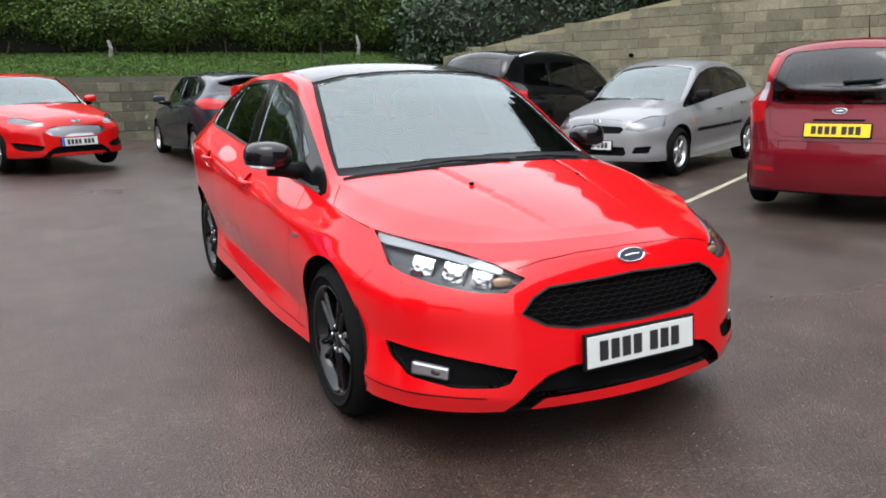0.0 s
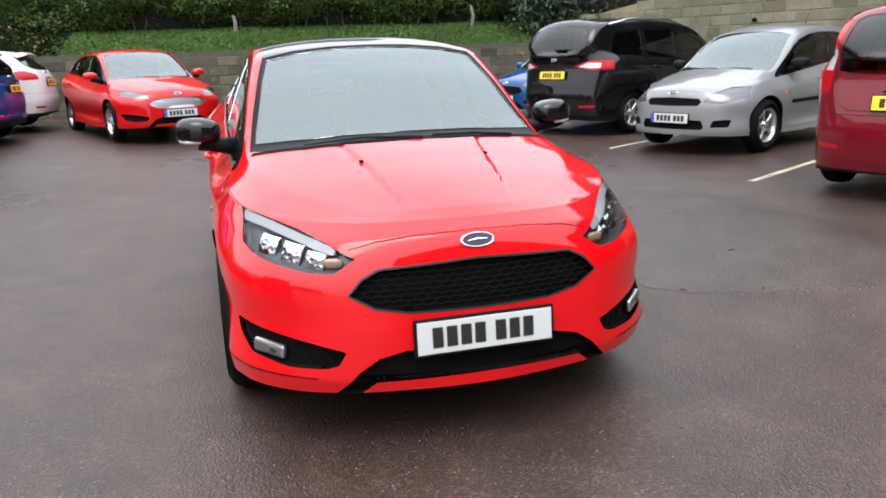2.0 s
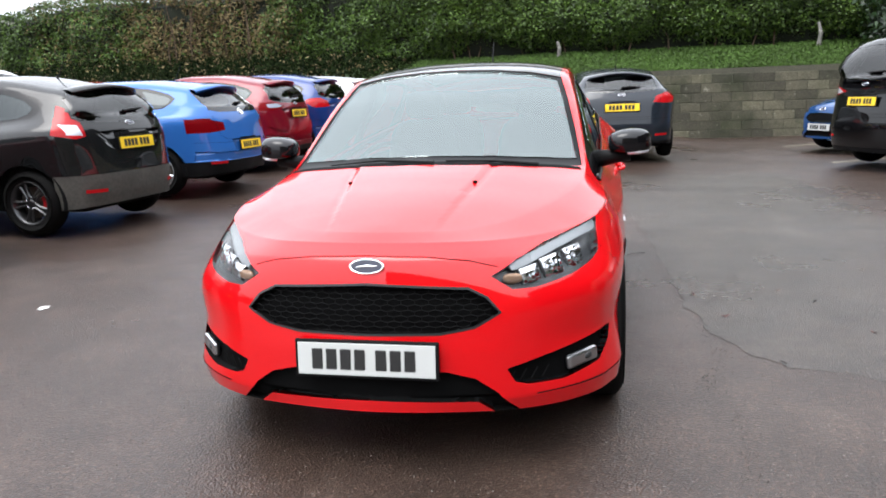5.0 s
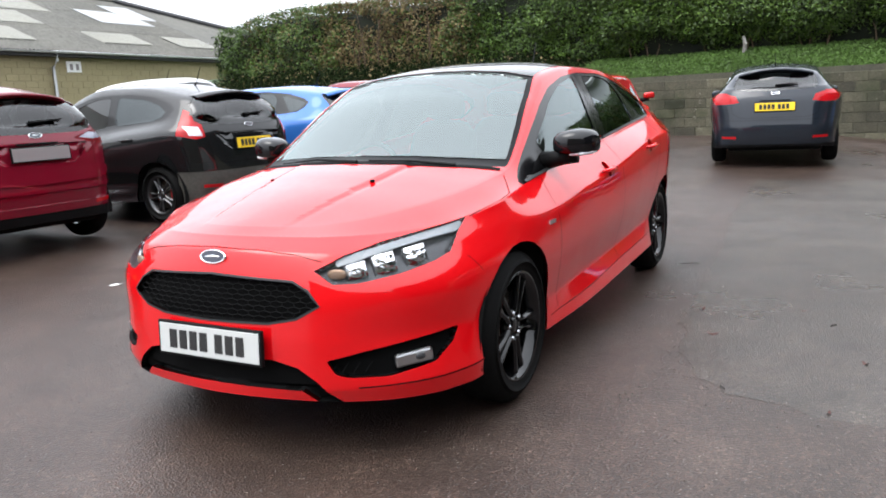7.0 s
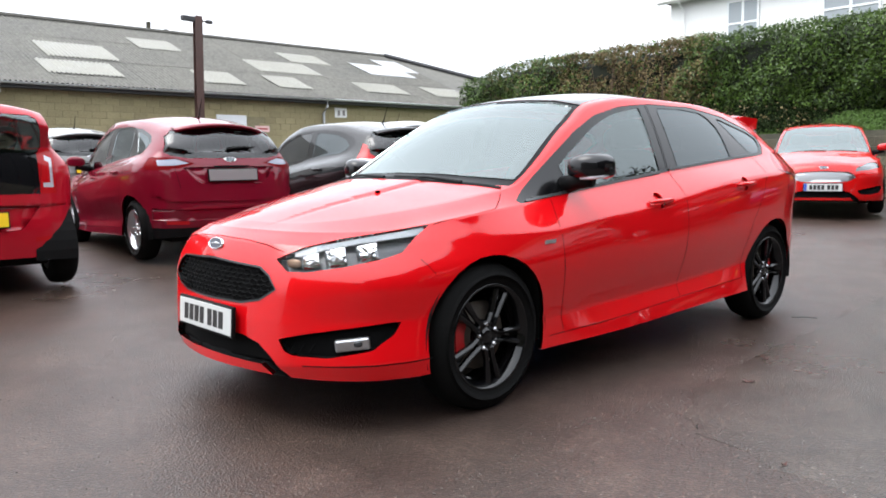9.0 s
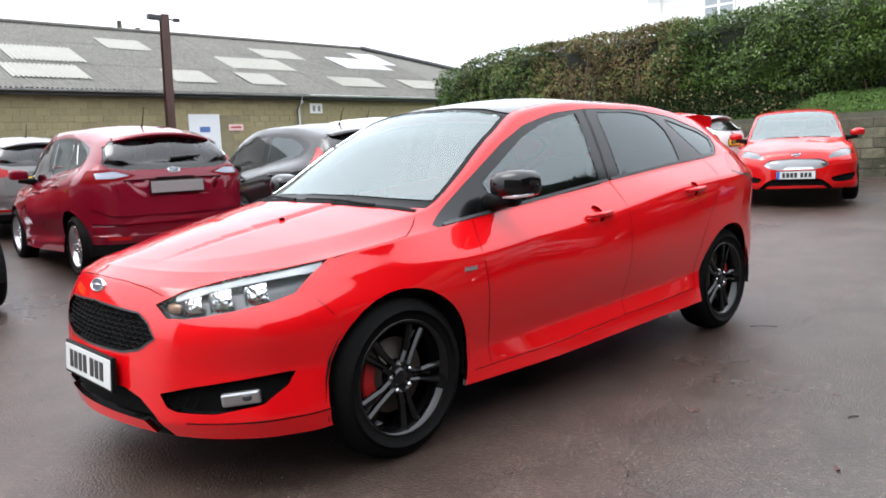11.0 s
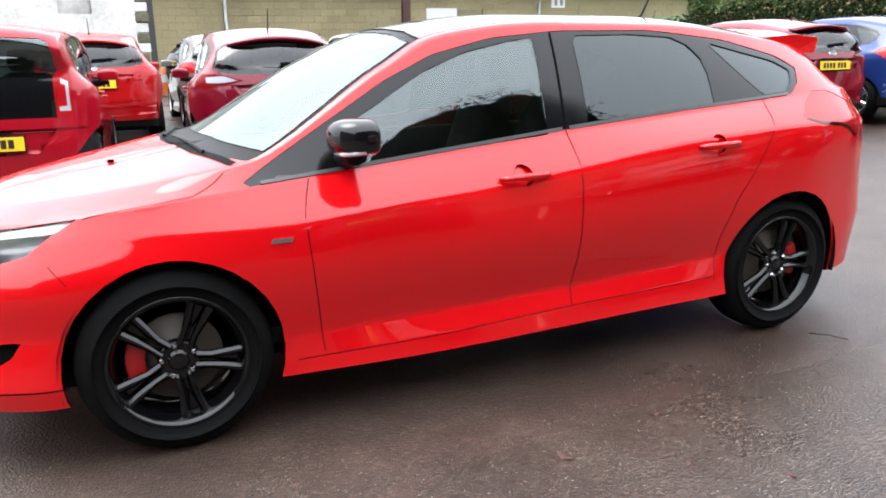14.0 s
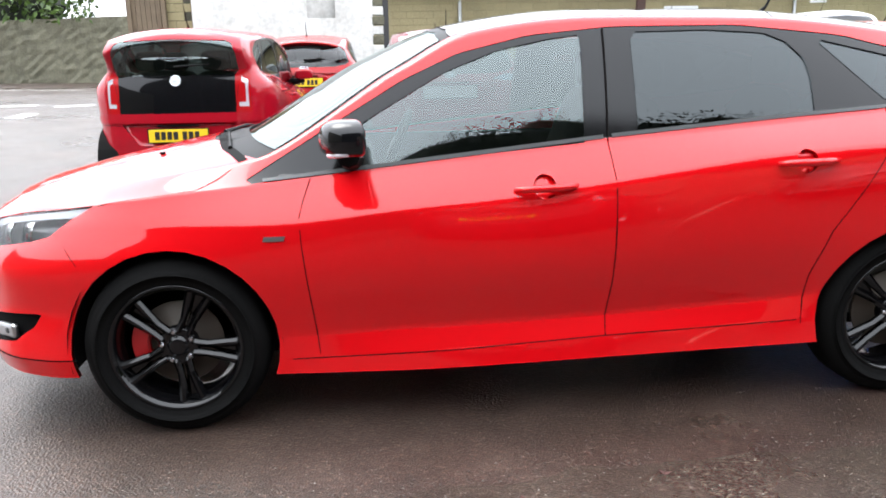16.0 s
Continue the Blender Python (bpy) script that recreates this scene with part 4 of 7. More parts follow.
        mm = box(bmesh.new(), mx - 0.068, mx + 0.068, my + 0.038, my + 0.046, mz - 0.025, mz + 0.065, 0.004)
        part("mirror_glass", mm, CHROME, mirror)
        if hero:
            mm = bmesh.new()
            tube(mm, [(mx - s * 0.01, my - 0.066, mz - 0.020), (mx + s * 0.045, my - 0.058, mz - 0.019), (mx + s * 0.080, my - 0.026, mz - 0.014), (mx + s * 0.088, my + 0.005, mz - 0.010)], 0.009, 8)
            part("indicator", mm, LAMP_WHITE, mirror, "clear indicator strip", True)
    # handles
    for s in (1, -1):
        for y, z in spec.get("handles", HANDLES):
            hy, hz = go(y, z)
            p, n = drop(hy + 0.07, hz, "side", s)
            if p is None:
                continue
            hm = bmesh.new()
            tube(hm, [p + Vector((s * 0.002, -0.105, -0.004)), p + Vector((s * 0.026, -0.075, -0.001)), p + Vector((s * 0.032, 0.0, 0.001)), p + Vector((s * 0.026, 0.075, 0.003)), p + Vector((s * 0.002, 0.11, 0.004))], [0.008, 0.0125, 0.0135, 0.0125, 0.010], 8)
            part("door_handle", hm, spec.get("handle_mat", paint), root, "", True)
    # shut lines
    rib = lambda name, pts, view, s=1, **kw: ribbon(name, pts, view, s, **kw)
    for s in (1, -1):
        rib("door_gap", flank([(-0.838, .885), (-0.862, .82), (-0.876, .765), (-0.872, .68), (-0.860, .55), (-0.845, .41), (-0.832, .275)]), "side", s)
        if spec.get("doors", 5) == 5:
            rib("door_gap", flank([(0.20, .99), (0.205, .80), (0.203, .50), (0.185, .30)]), "side", s)
            rib("door_gap", flank([(1.23, 1.085), (1.20, 1.0), (1.10, .83), (0.985, .66), (0.93, .50), (0.915, .31)]), "side", s)
        else:
            rib("door_gap", flank([(0.42, 1.0), (0.44, .80), (0.43, .50), (0.40, .30)]), "side", s)
        rib("sill_gap", flank([(-0.93, .258), (-0.34, .272), (0.17, .298), (0.9, .324)]), "side", s)
    rib("bonnet_gap", [(x * sx, go(-2, z)[1]) for x, z in ((-.43, .717), (-.34, .74), (-.2, .755), (0, .761), (.2, .755), (.34, .74), (.43, .717))], "front", -1)
    rib("tailgate_gap", [(x * sx, go(1.9, z)[1]) for x, z in ((-.60, .98), (-.56, .74), (-.45, .68), (.45, .68), (.56, .74), (.60, .98))], "front", 1)
    # wipers
    for x0, y0, x1, y1 in ((0.05, -1.25, -0.46, -1.145), (0.50, -1.15, 0.10, -1.225)):
        a, na = drop(x0 * sx, go(y0, 1)[0], "top")
        b, nb = drop(x1 * sx, go(y1, 1)[0], "top")
        if a is not None and b is not None:
            mid = drop((x0 + x1) / 2 * sx, go((y0 + y1) / 2, 1)[0], "top")[0]
            wmesh = bmesh.new()
            tube(wmesh, [a + Vector((0, 0, .006)), mid + Vector((0, 0, .009)), b + Vector((0, 0, .006))], [0.008, 0.006, 0.003], 6)
            part("wiper", wmesh, TRIM_BLACK, root, "black wiper arm")
    if spec.get("front_plate"):
        py, pz = go(*spec["front_plate"])
        p, n = drop(0, pz, "front", -1)
        number_plate(root, (0, p.y - 0.012, pz), -1, PLATE_WHITE, spec.get("plate_w", 0.52), radians(-4), band=spec.get("band", False))
    if spec.get("rear_plate"):
        pz = go(1.9, spec["rear_plate"])[1]
        p, n = drop(0, pz, "front", 1)
        lean = math.asin(max(-0.5, min(0.5, n.z)))
        number_plate(root, (0, p.y + 0.018, pz), 1, spec.get("rear_plate_mat", PLATE_YELLOW), 0.52, -lean * 0.6, bars=spec.get("rear_bars", True), band=spec.get("band", False), tint=spec.get("rear_ink", PLATE_INK))
    for z, s in ((spec.get("front_badge"), -1), (spec.get("rear_badge"), 1)):
        if z:
            bz = go(-2 if s < 0 else 1.9, z)[1]
            p, n = drop(0, bz, "front", s)
            q = Matrix.Translation(p + n * 0.002) @ n.to_track_quat("-Y", "Z").to_matrix().to_4x4()
            if spec.get("badge_round"):
                oval_badge(root, q, 0.05, 0.05, SATIN)
            else:
                oval_badge(root, q)
    for s in (1, -1):
        ribbon("rear_reflector", [(s * .50 * sx, go(1.9, .40)[1]), (s * .70 * sx, go(1.9, .405)[1])], "front", 1, width=0.035, mat=LAMP_RED, lift=0.003)
    ribbon("tailgate_handle", [(-.20 * sx, go(1.9, spec.get("rear_plate") or .83)[1] + 0.085), (.20 * sx, go(1.9, spec.get("rear_plate") or .83)[1] + 0.085)], "front", 1, width=0.02, mat=spec.get("handle_strip", GAP_BLACK), lift=0.003)
    ribbon("bumper_gap", [(x * sx, go(1.9, z)[1]) for x, z in ((-.80, .66), (-.5, .645), (.5, .645), (.80, .66))], "front", 1)
    if spec.get("rear_wiper", True):
        wz = go(1.9, 1.13)[1]
        a, b = drop(0, wz, "front", 1)[0], drop(-0.30, wz + 0.02, "front", 1)[0]
        if a is not None and b is not None:
            part("rear_wiper", tube(bmesh.new(), [a + Vector((0, .015, 0)), b + Vector((0, .02, 0))], [0.014, 0.006], 6), TRIM_BLACK, root)
    if hero:
        sp = bmesh.new()
        rows = []
        for x in np.linspace(-0.54, 0.54, 25):
            k = abs(x) / 0.54
            p0, p1 = drop(x * 0.96, 1.44, "top")[0], drop(x * 0.96, 1.62, "top")[0]
            tip_y, tip_z = 1.88 - 0.10 * k ** 3, 1.372 - 0.030 * k * k
            plate = 0.024 + 0.05 * max(0.0, (k - 0.86) / 0.14)
            rows.append([sp.verts.new(q) for q in (p0 + Vector((0, 0, 0.002)), p0 * 0.5 + Vector((x * 0.5, tip_y * 0.5, tip_z * 0.5 + 0.012)), (x, tip_y - 0.01, tip_z), (x, tip_y, tip_z - 0.008),
                                                   (x, tip_y - 0.012, tip_z - plate), (p1.x, p1.y + 0.02, min(p1.z - 0.01, tip_z - plate)))])
        for r0, r1 in zip(rows, rows[1:]):
            for i in range(5):
                sp.faces.new((r0[i], r1[i], r1[i + 1], r0[i + 1]))
        for r0 in (rows[0], rows[-1]):
            sp.faces.new(r0)
        bmesh.ops.recalc_face_normals(sp, faces=sp.faces)
        part("roof_spoiler", sp, paint, root, "bright red roof spoiler")
    elif spec.get("spoiler", True):
        sp = bmesh.new()
        yr0, zr0 = go(1.60, 1.36)
        pts = [(x, drop(x * sx, go(1.62, 1.3)[0], "top")) for x in np.linspace(-0.50, 0.50, 13)]
        rows = []
        for x, (p, n) in pts:
            if p is None:
                continue
            tip = 0.22 - 0.12 * (x / 0.5) ** 4
            rows.append([sp.verts.new(p + Vector(o)) for o in ((0, -0.05, 0.003), (0, 0.06, 0.004), (0, tip, -0.018), (0, tip, -0.040), (0, 0.05, -0.06))])
        for r0, r1 in zip(rows, rows[1:]):
            for i in range(4):
                sp.faces.new((r0[i], r1[i], r1[i + 1], r0[i + 1]))
        bmesh.ops.recalc_face_normals(sp, faces=sp.faces)
        part("roof_spoiler", sp, spec.get("spoiler_mat", paint), root, "", True)
    if spec.get("aerial", True):
        p, n = drop(0, go(spec.get("aerial_y", 1.1), 1)[0], "top")
        part("aerial", tube(bmesh.new(), [p, p + Vector((0, 0.035, 0.03)), p + Vector((0, 0.12, 0.20))], [0.012, 0.006, 0.003], 6), TRIM_BLACK, root)
    root.matrix_basis = m
    tagged(root, label, "car", spec.get("group", "parked cars"))
    return root, drop, rib, go, made, ribbon


HATCH_DLO = [(-1.09, .866), (-.45, .930), (.2, .996), (.8, 1.046), (1.2, 1.072), (1.40, 1.088), (1.48, 1.140), (1.52, 1.205), (1.42, 1.262), (1.13, 1.335), (.72, 1.378), (.25, 1.378), (-.055, 1.352), (-.312, 1.293), (-.51, 1.205), (-.70, 1.095)]
HATCH_PANES = [
    ([(-.66, .915), (.095, .979), (.118, .982), (.119, 1.005), (.132, 1.352), (.02, 1.338), (-.165, 1.302), (-.360, 1.230), (-.61, 1.090), (-.70, 1.035)], False),
    ([(.311, 1.030), (.312, 1.004), (.335, 1.006), (.945, 1.059), (.960, 1.062), (.962, 1.080), (.968, 1.19), (.955, 1.255), (.90, 1.315), (.82, 1.348), (.60, 1.362), (.315, 1.358)], True),
    ([(1.245, 1.090), (1.385, 1.104), (1.445, 1.150), (1.470, 1.195), (1.39, 1.238), (1.015, 1.325)], True)]
HANDLES = ((-0.11, 0.843), (0.80, 0.908))
HATCH_SCREEN = [(0, .985), (.30, .978), (.55, .960), (.685, .948), (.648, 1.10), (.603, 1.25), (.562, 1.352), (.40, 1.385), (.20, 1.402), (0, 1.407)]
HATCH_BACK = [(0, 1.055), (.30, 1.06), (.52, 1.08), (.565, 1.12), (.52, 1.25), (.47, 1.30), (0, 1.325)]
HATCH_LAMP = [(.43, .665), (.60, .68), (.78, .72), (.72, .80), (.60, .79), (.45, .72)]
THREE_DOOR = [
    ([(-.83, .925), (.38, 1.040), (.40, 1.358), (.1, 1.342), (-.23, 1.272), (-.46, 1.186), (-.74, 1.02)], False),
    ([(.53, 1.055), (1.20, 1.090), (1.34, 1.13), (1.38, 1.18), (1.25, 1.25), (1.0, 1.315), (.53, 1.355)], True)]
HATCH_TAIL_FLANK = [(1.58, .985), (1.66, 1.03), (1.76, 1.045), (2.2, 1.04), (2.2, .89), (1.80, .89), (1.70, .94)]
HATCH_TAIL_BACK = [(.48, .90), (.62, .885), (.80, .88), (.84, 1.03), (.66, 1.035), (.52, .99)]


# ---------------------------------------------------------------- ground
def grid_sheet(name, xs, ys, height, mat):
    bm = bmesh.new()
    rows = [[bm.verts.new((x, y, height(x, y))) for x in xs] for y in ys]
    for r0, r1 in zip(rows, rows[1:]):
        for i in range(len(xs) - 1):
            bm.faces.new((r0[i], r0[i + 1], r1[i + 1], r1[i]))
    return part(name, bm, mat, None, "", True)


span = sorted(set([-300, -150, -80, -50] + list(np.arange(-36, 20, 1.0)) + [25, 40, 80, 150, 300]))
ground = grid_sheet("ground", [float(v) for v in span], [float(v) for v in sorted(set([-300, -120, -60, -30] + list(np.arange(-20, 30, 1.0)) + [40, 80, 150, 300]))], ground_z, ASPHALT)
tagged(ground, "dark wet brown-grey asphalt of a car park", "ground", kind="structure")


# an old repair beside the show car, with a broken edge
edge = [(1.02, 6.5), (1.05, 4.2), (1.22, 1.6), (1.25, 0.45), (1.30, -0.45), (1.62, -1.0), (2.4, -1.25), (3.2, -1.2), (3.9, -1.1)]
rim_pts = []
for (ax, ay), (bx, by) in zip(edge, edge[1:]):
    steps = max(2, int(math.hypot(bx - ax, by - ay) / 0.07))
    rim_pts += [(ax + (bx - ax) * k / steps, ay + (by - ay) * k / steps) for k in range(steps)]
bm = bmesh.new()
rows = []
for x, y in rim_pts + [(3.9, -1.1)]:
    wob = 0.05 * noise.noise((x * 5, y * 5, 1.0)) + 0.02 * noise.noise((x * 19, y * 19, 4.0))
    tx, ty = max(x + 0.6, 3.2 + 0.1 * x), max(y + 0.25, 0.4)
    line = [(x + wob, y + wob, 0.0005), (x + wob + (tx - x) * 0.012, y + wob + (ty - y) * 0.012, 0.0045), (tx, ty, 0.005)]
    rows.append([bm.verts.new((px, py, ground_z(px, py) + pz)) for px, py, pz in line])
for r0, r1 in zip(rows, rows[1:]):
    for k in range(2):
        bm.faces.new((r0[k], r1[k], r1[k + 1], r0[k + 1]))
bmesh.ops.recalc_face_normals(bm, faces=bm.faces)
if sum(f.normal.z for f in bm.faces) < 0:
    bmesh.ops.reverse_faces(bm, faces=bm.faces)
tagged(part("asphalt_patch", bm, ASPHALT_PATCH, None, "", True), "greyer old asphalt repair with a broken edge", "ground", kind="structure")


def bay_line(x0, y0, x1, y1, width=0.078, mat=LINE_PAINT, label="worn cream parking bay line on wet asphalt"):
    d = Vector((x1 - x0, y1 - y0, 0))
    side = Vector((-d.y, d.x, 0)).normalized() * width / 2
    bm = bmesh.new()
    n = 12
    rows = []
    for i in range(n + 1):
        p = Vector((x0, y0, 0)) + d * i / n
        rows.append([bm.verts.new((q.x, q.y, ground_z(q.x, q.y) + 0.004)) for q in (p + side, p - side)])
    for a, b in zip(rows, rows[1:]):
        bm.faces.new((a[0], a[1], b[1], b[0]))
    bmesh.ops.recalc_face_normals(bm, faces=bm.faces)
    return tagged(part("bay_line", bm, mat), label, "road marking", "painted lines", "structure")


for x0, y0 in ((4.10, 1.74), (4.2, 4.80), (4.25, 8.0), (4.3, 11.3)):
    bay_line(x0, y0, x0 + 4.0, y0 + 2.05)


# ---------------------------------------------------------------- the parked cars
HERO = dict(ridges=True, name="hatchback_car", hero=True, sx=1.0, sy=1.0, low=1.0, high=1.0, fine=(13, 12), wheel=0.319, arch=0.034, rim=0.222, wheel_style="black_twin", track=0.762,
            paint=car_paint("bright_red_paint", (0.57, 0.0025, 0.0055), 0.0, 0.003, 1.0), roof=GLOSS_BLACK, mirror_mat=GLOSS_BLACK,
            lamp_flank=[(-1.027, .69), (-.918, .735), (-.772, .765), (-.621, .785), (-.438, .812), (-.488, .765), (-.531, .71), (-.596, .69), (-.734, .665), (-.887, .645), (-.969, .645)],
            fog=[(.463, .383), (.572, .41), (.681, .43), (.80, .45), (.795, .40), (.765, .345), (.65, .318), (.53, .322), (.49, .335)],
            grille=[(0, .505), (.25, .508), (.36, .528), (.445, .575), (.40, .625), (.34, .655), (0, .672)],
            intake=[(0, .277), (.37, .272), (.425, .228), (.505, .228), (.47, .262), (.425, .31), (.36, .355), (.27, .378), (0, .39)],
            tail_mat=LAMP_CLEAR_RED, tail_flank=[(1.372, .996), (1.45, 1.055), (1.54, 1.100), (1.64, 1.100), (1.76, 1.05), (2.2, 1.02), (2.2, .86), (1.80, .862), (1.73, .885), (1.66, .928), (1.60, .948), (1.46, .964), (1.40, .978)], front_plate=(-2.2, .425), plate_w=0.478, front_badge=.728, rear_plate=.80, rear_badge=1.0, doors=5, group="cars on show", spin=-0.45)

hero = make_car("bright red five-door hatchback with gloss black roof, mirrors and wheels", HERO, pose(0, 0, 0))


def other(label, colour, place, heading, metal=0.3, **kw):
    """A parked car; heading: degrees from +x in which its nose points; place: the ground under its middle."""
    spec = dict(sx=1.0, sy=1.0, low=1.0, high=1.0, fine=(4, 3), wheel=0.315, rim=0.20, wheel_style="silver_five", rear_plate=.83, rear_badge=1.02, front_badge=.728, front_plate=(-2.2, .43),
                grille=HERO["grille"], intake=HERO["intake"], fog=HERO["fog"], side_glass=GLASS_DARK, skirt_z=0.30,
                paint=car_paint("paint", colour, metal * 0.3))
    spec.update(kw)
    x, y = place
    return make_car(label, spec, pose(x, y, ground_z(x, y), 0, 0, heading + 90))


def at_tail(x, y, heading, overhang):
    """The middle of a car whose tail's middle stands at x, y."""
    return x + overhang * math.cos(radians(heading)), y + overhang * math.sin(radians(heading))


PRESSINGS = (("plate_recess", [(0, .775), (.34, .78), (.42, .83), (.52, .945), (0, .955)], 0.016, "sunken panel round the rear plate"),
             ("bumper_top", [(0, .60), (.66, .615), (.80, .70), (.60, .745), (0, .715)], -0.014, "proud upper edge of the rear bumper"),
             ("bumper_scoop", [(.56, .42), (.80, .43), (.80, .55), (.60, .53)], 0.014, "sunken corner of the rear bumper"))
SMALL_HATCH = dict(sx=0.955, sy=0.935, low=1.0, high=1.04, rear=0.86, tail={9: (0, .035), 10: (0, .030), 11: (.02, .005), 12: (.06, .0), 13: (.03, .04)}, pressings=PRESSINGS, skirt_z=0.35,
              backlight=[(0, 1.03), (.46, 1.035), (.61, 1.06), (.665, 1.095), (.61, 1.25), (.53, 1.31), (0, 1.338)], rail_out=0.035)
CARRIER = dict(sx=1.02, sy=1.0, low=1.10, high=1.2, spoiler=False, rail_out=0.05, tail={9: (0, .02), 10: (.02, .05), 11: (.06, .09), 12: (.12, .125), 13: (.06, .10)}, tail_belt={13: .06, 14: .08, 15: .08}, bonnet=0.05,
           dlo=[(-1.06, .868), (-.45, .930), (.2, .99), (.8, 1.02), (1.5, 1.05), (1.72, 1.07), (1.70, 1.20), (1.60, 1.33), (1.2, 1.36), (.8, 1.38), (.3, 1.372), (-.05, 1.325), (-.38, 1.222), (-.74, 1.035)],
           panes=[([(-.83, .925), (.125, 1.005), (.15, 1.345), (-.05, 1.302), (-.36, 1.208), (-.76, .995)], False), ([(.275, 1.01), (.93, 1.04), (.93, 1.345), (.27, 1.355)], True), ([(1.03, 1.045), (1.66, 1.075), (1.65, 1.19), (1.56, 1.315), (1.03, 1.345)], True)],
           backlight=[(0, 1.02), (.46, 1.025), (.555, 1.06), (.55, 1.18), (.50, 1.36), (.44, 1.395), (0, 1.415)])
BIG_CARRIER = {**CARRIER, "sx": 1.06, "sy": 1.10, "high": 1.27, "low_hem": .05, "tail_back": [(.36, .945), (.60, .90), (.84, .895), (.86, 1.0), (.62, 1.01)], "tail_flank": [(1.72, .96), (1.95, .895), (2.3, .895), (2.3, 1.0), (1.94, 1.01)], "tail_white": [(.44, .935), (.62, .915), (.74, .92), (.74, .975), (.58, .985)]}
TALL_CARRIER = {**CARRIER, "skirt_z": .235, "low_hem": .06, "low": 1.06, "high": 1.03, "rear_plate": .74, "rear_badge": .895, "backlight": [(0, .945), (.46, .95), (.575, .975), (.575, 1.10), (.50, 1.36), (.44, 1.395), (0, 1.415)], "tail_back": [(.66, .80), (.90, .78), (.80, 1.12), (.64, 1.37), (.55, 1.37), (.60, 1.1)], "tail_flank": [(1.72, .82), (2.2, .80), (2.2, 1.1), (1.95, 1.36), (1.76, 1.36), (1.80, 1.1)], "tail_white": [(.64, .98), (.72, .98), (.66, 1.14), (.60, 1.14)]}
CITY = dict(rail_out=0.09, skirt_z=0.24, tail_back=[(.57, .752), (.715, .752), (.715, 1.06), (.67, 1.10), (.57, 1.06)], tail_flank=[(2.6, .78), (2.7, .78), (2.7, .9)], tail_white=[(.60, .80), (.69, .80), (.69, 1.02), (.63, 1.045), (.63, 1.005), (.665, .99), (.665, .838), (.60, .835)],
            black_back=[(0, .752), (.57, .752), (.57, 1.06), (0, 1.06)], backlight=[(0, 1.055), (.57, 1.055), (.61, 1.10), (.60, 1.23), (.57, 1.31), (.51, 1.335), (0, 1.345)],
            pressings=(("plate_recess", [(0, .47), (.40, .48), (.56, .66), (0, .665)], 0.018, "sunken panel round the rear plate"), ("bumper_top", [(0, .672), (.80, .672), (.84, .735), (0, .738)], -0.012, "proud upper edge of the rear bumper")))
TALL = dict(tail_back=[(.62, .915), (.72, .895), (.92, .96), (.92, 1.26), (.74, 1.13), (.62, 1.04)], tail_flank=[(1.66, 1.22), (1.74, 1.24), (1.86, 1.08), (2.25, 1.0), (2.25, .90), (1.80, .95), (1.70, 1.05)], tail_white=[(.645, .925), (.77, .935), (.77, 1.03), (.66, 1.02)], panes=THREE_DOOR)
SLIM = dict(tail_back=[(.38, .985), (.55, .94), (.92, .92), (.92, 1.05), (.62, 1.045)], tail_flank=[(1.72, .99), (1.80, .925), (2.2, .92), (2.2, 1.04), (1.76, 1.045)], tail_white=[(.44, .987), (.60, .965), (.74, .968), (.74, 1.02), (.58, 1.03)], white_mat=LAMP_SMOKE, tail_mat=DARK_LAMP, rear_plate=.868)
LEFT = 177

other("dark red five-door hatchback with an empty plate holder", (0.15, 0.003, 0.014), at_tail(-4.08, 0.12, LEFT, 1.95), LEFT, 0.5, rear_plate_mat=PLATE_GREY, rear_bars=False, **SMALL_HATCH, **SLIM)
other("black sporty three-door hatchback, dusty, with tall red tail lamps", (0.006, 0.0065, 0.007), at_tail(-3.72, 2.42, LEFT, 1.95), LEFT, 0.3, doors=3, wheel_style="dark_twin", skirt_mat=mottled("road_dust_bumper", (0.020, 0.019, 0.016), (0.075, 0.070, 0.060), 4, 30, (0.6, 0.8), 0.0), **{**SMALL_HATCH, "skirt_z": 0.56, "pressings": PRESSINGS[:1]}, **TALL)
other("bright blue hatchback with red tail lamps", (0.022, 0.11, 0.36), at_tail(-3.85, 4.90, LEFT, 2.05), LEFT, 0.4, badge_round=True, rear_plate=.60, tail_mat=DARK_LAMP, skirt_z=0.42, pressings=PRESSINGS[2:] + (("plate_recess", [(0, .52), (.32, .52), (.38, .68), (0, .685)], 0.014, "sunken panel round the rear plate"),), backlight=[(0, 1.02), (.45, 1.025), (.60, 1.05), (.55, 1.27), (.47, 1.325), (0, 1.34)], tail_back=[(.46, .80), (.70, .775), (.92, .775), (.92, .95), (.70, .945), (.46, .895)], tail_flank=[(1.83, .92), (1.87, .80), (2.25, .78), (2.25, .95), (1.84, .955)])
other("dark red hatchback with a yellow rear plate", (0.15, 0.003, 0.012), at_tail(-3.98, 7.42, LEFT, 1.95), LEFT, 0.5, **SMALL_HATCH, **SLIM)
other("deep metallic blue hatchback", (0.006, 0.028, 0.14), at_tail(-3.9, 9.4, LEFT, 1.95), LEFT, 0.4, **SMALL_HATCH)
other("white sporty hatchback with a black diffuser", (0.55, 0.56, 0.57), at_tail(-3.9, 11.5, LEFT, 2.05), LEFT, 0.0)
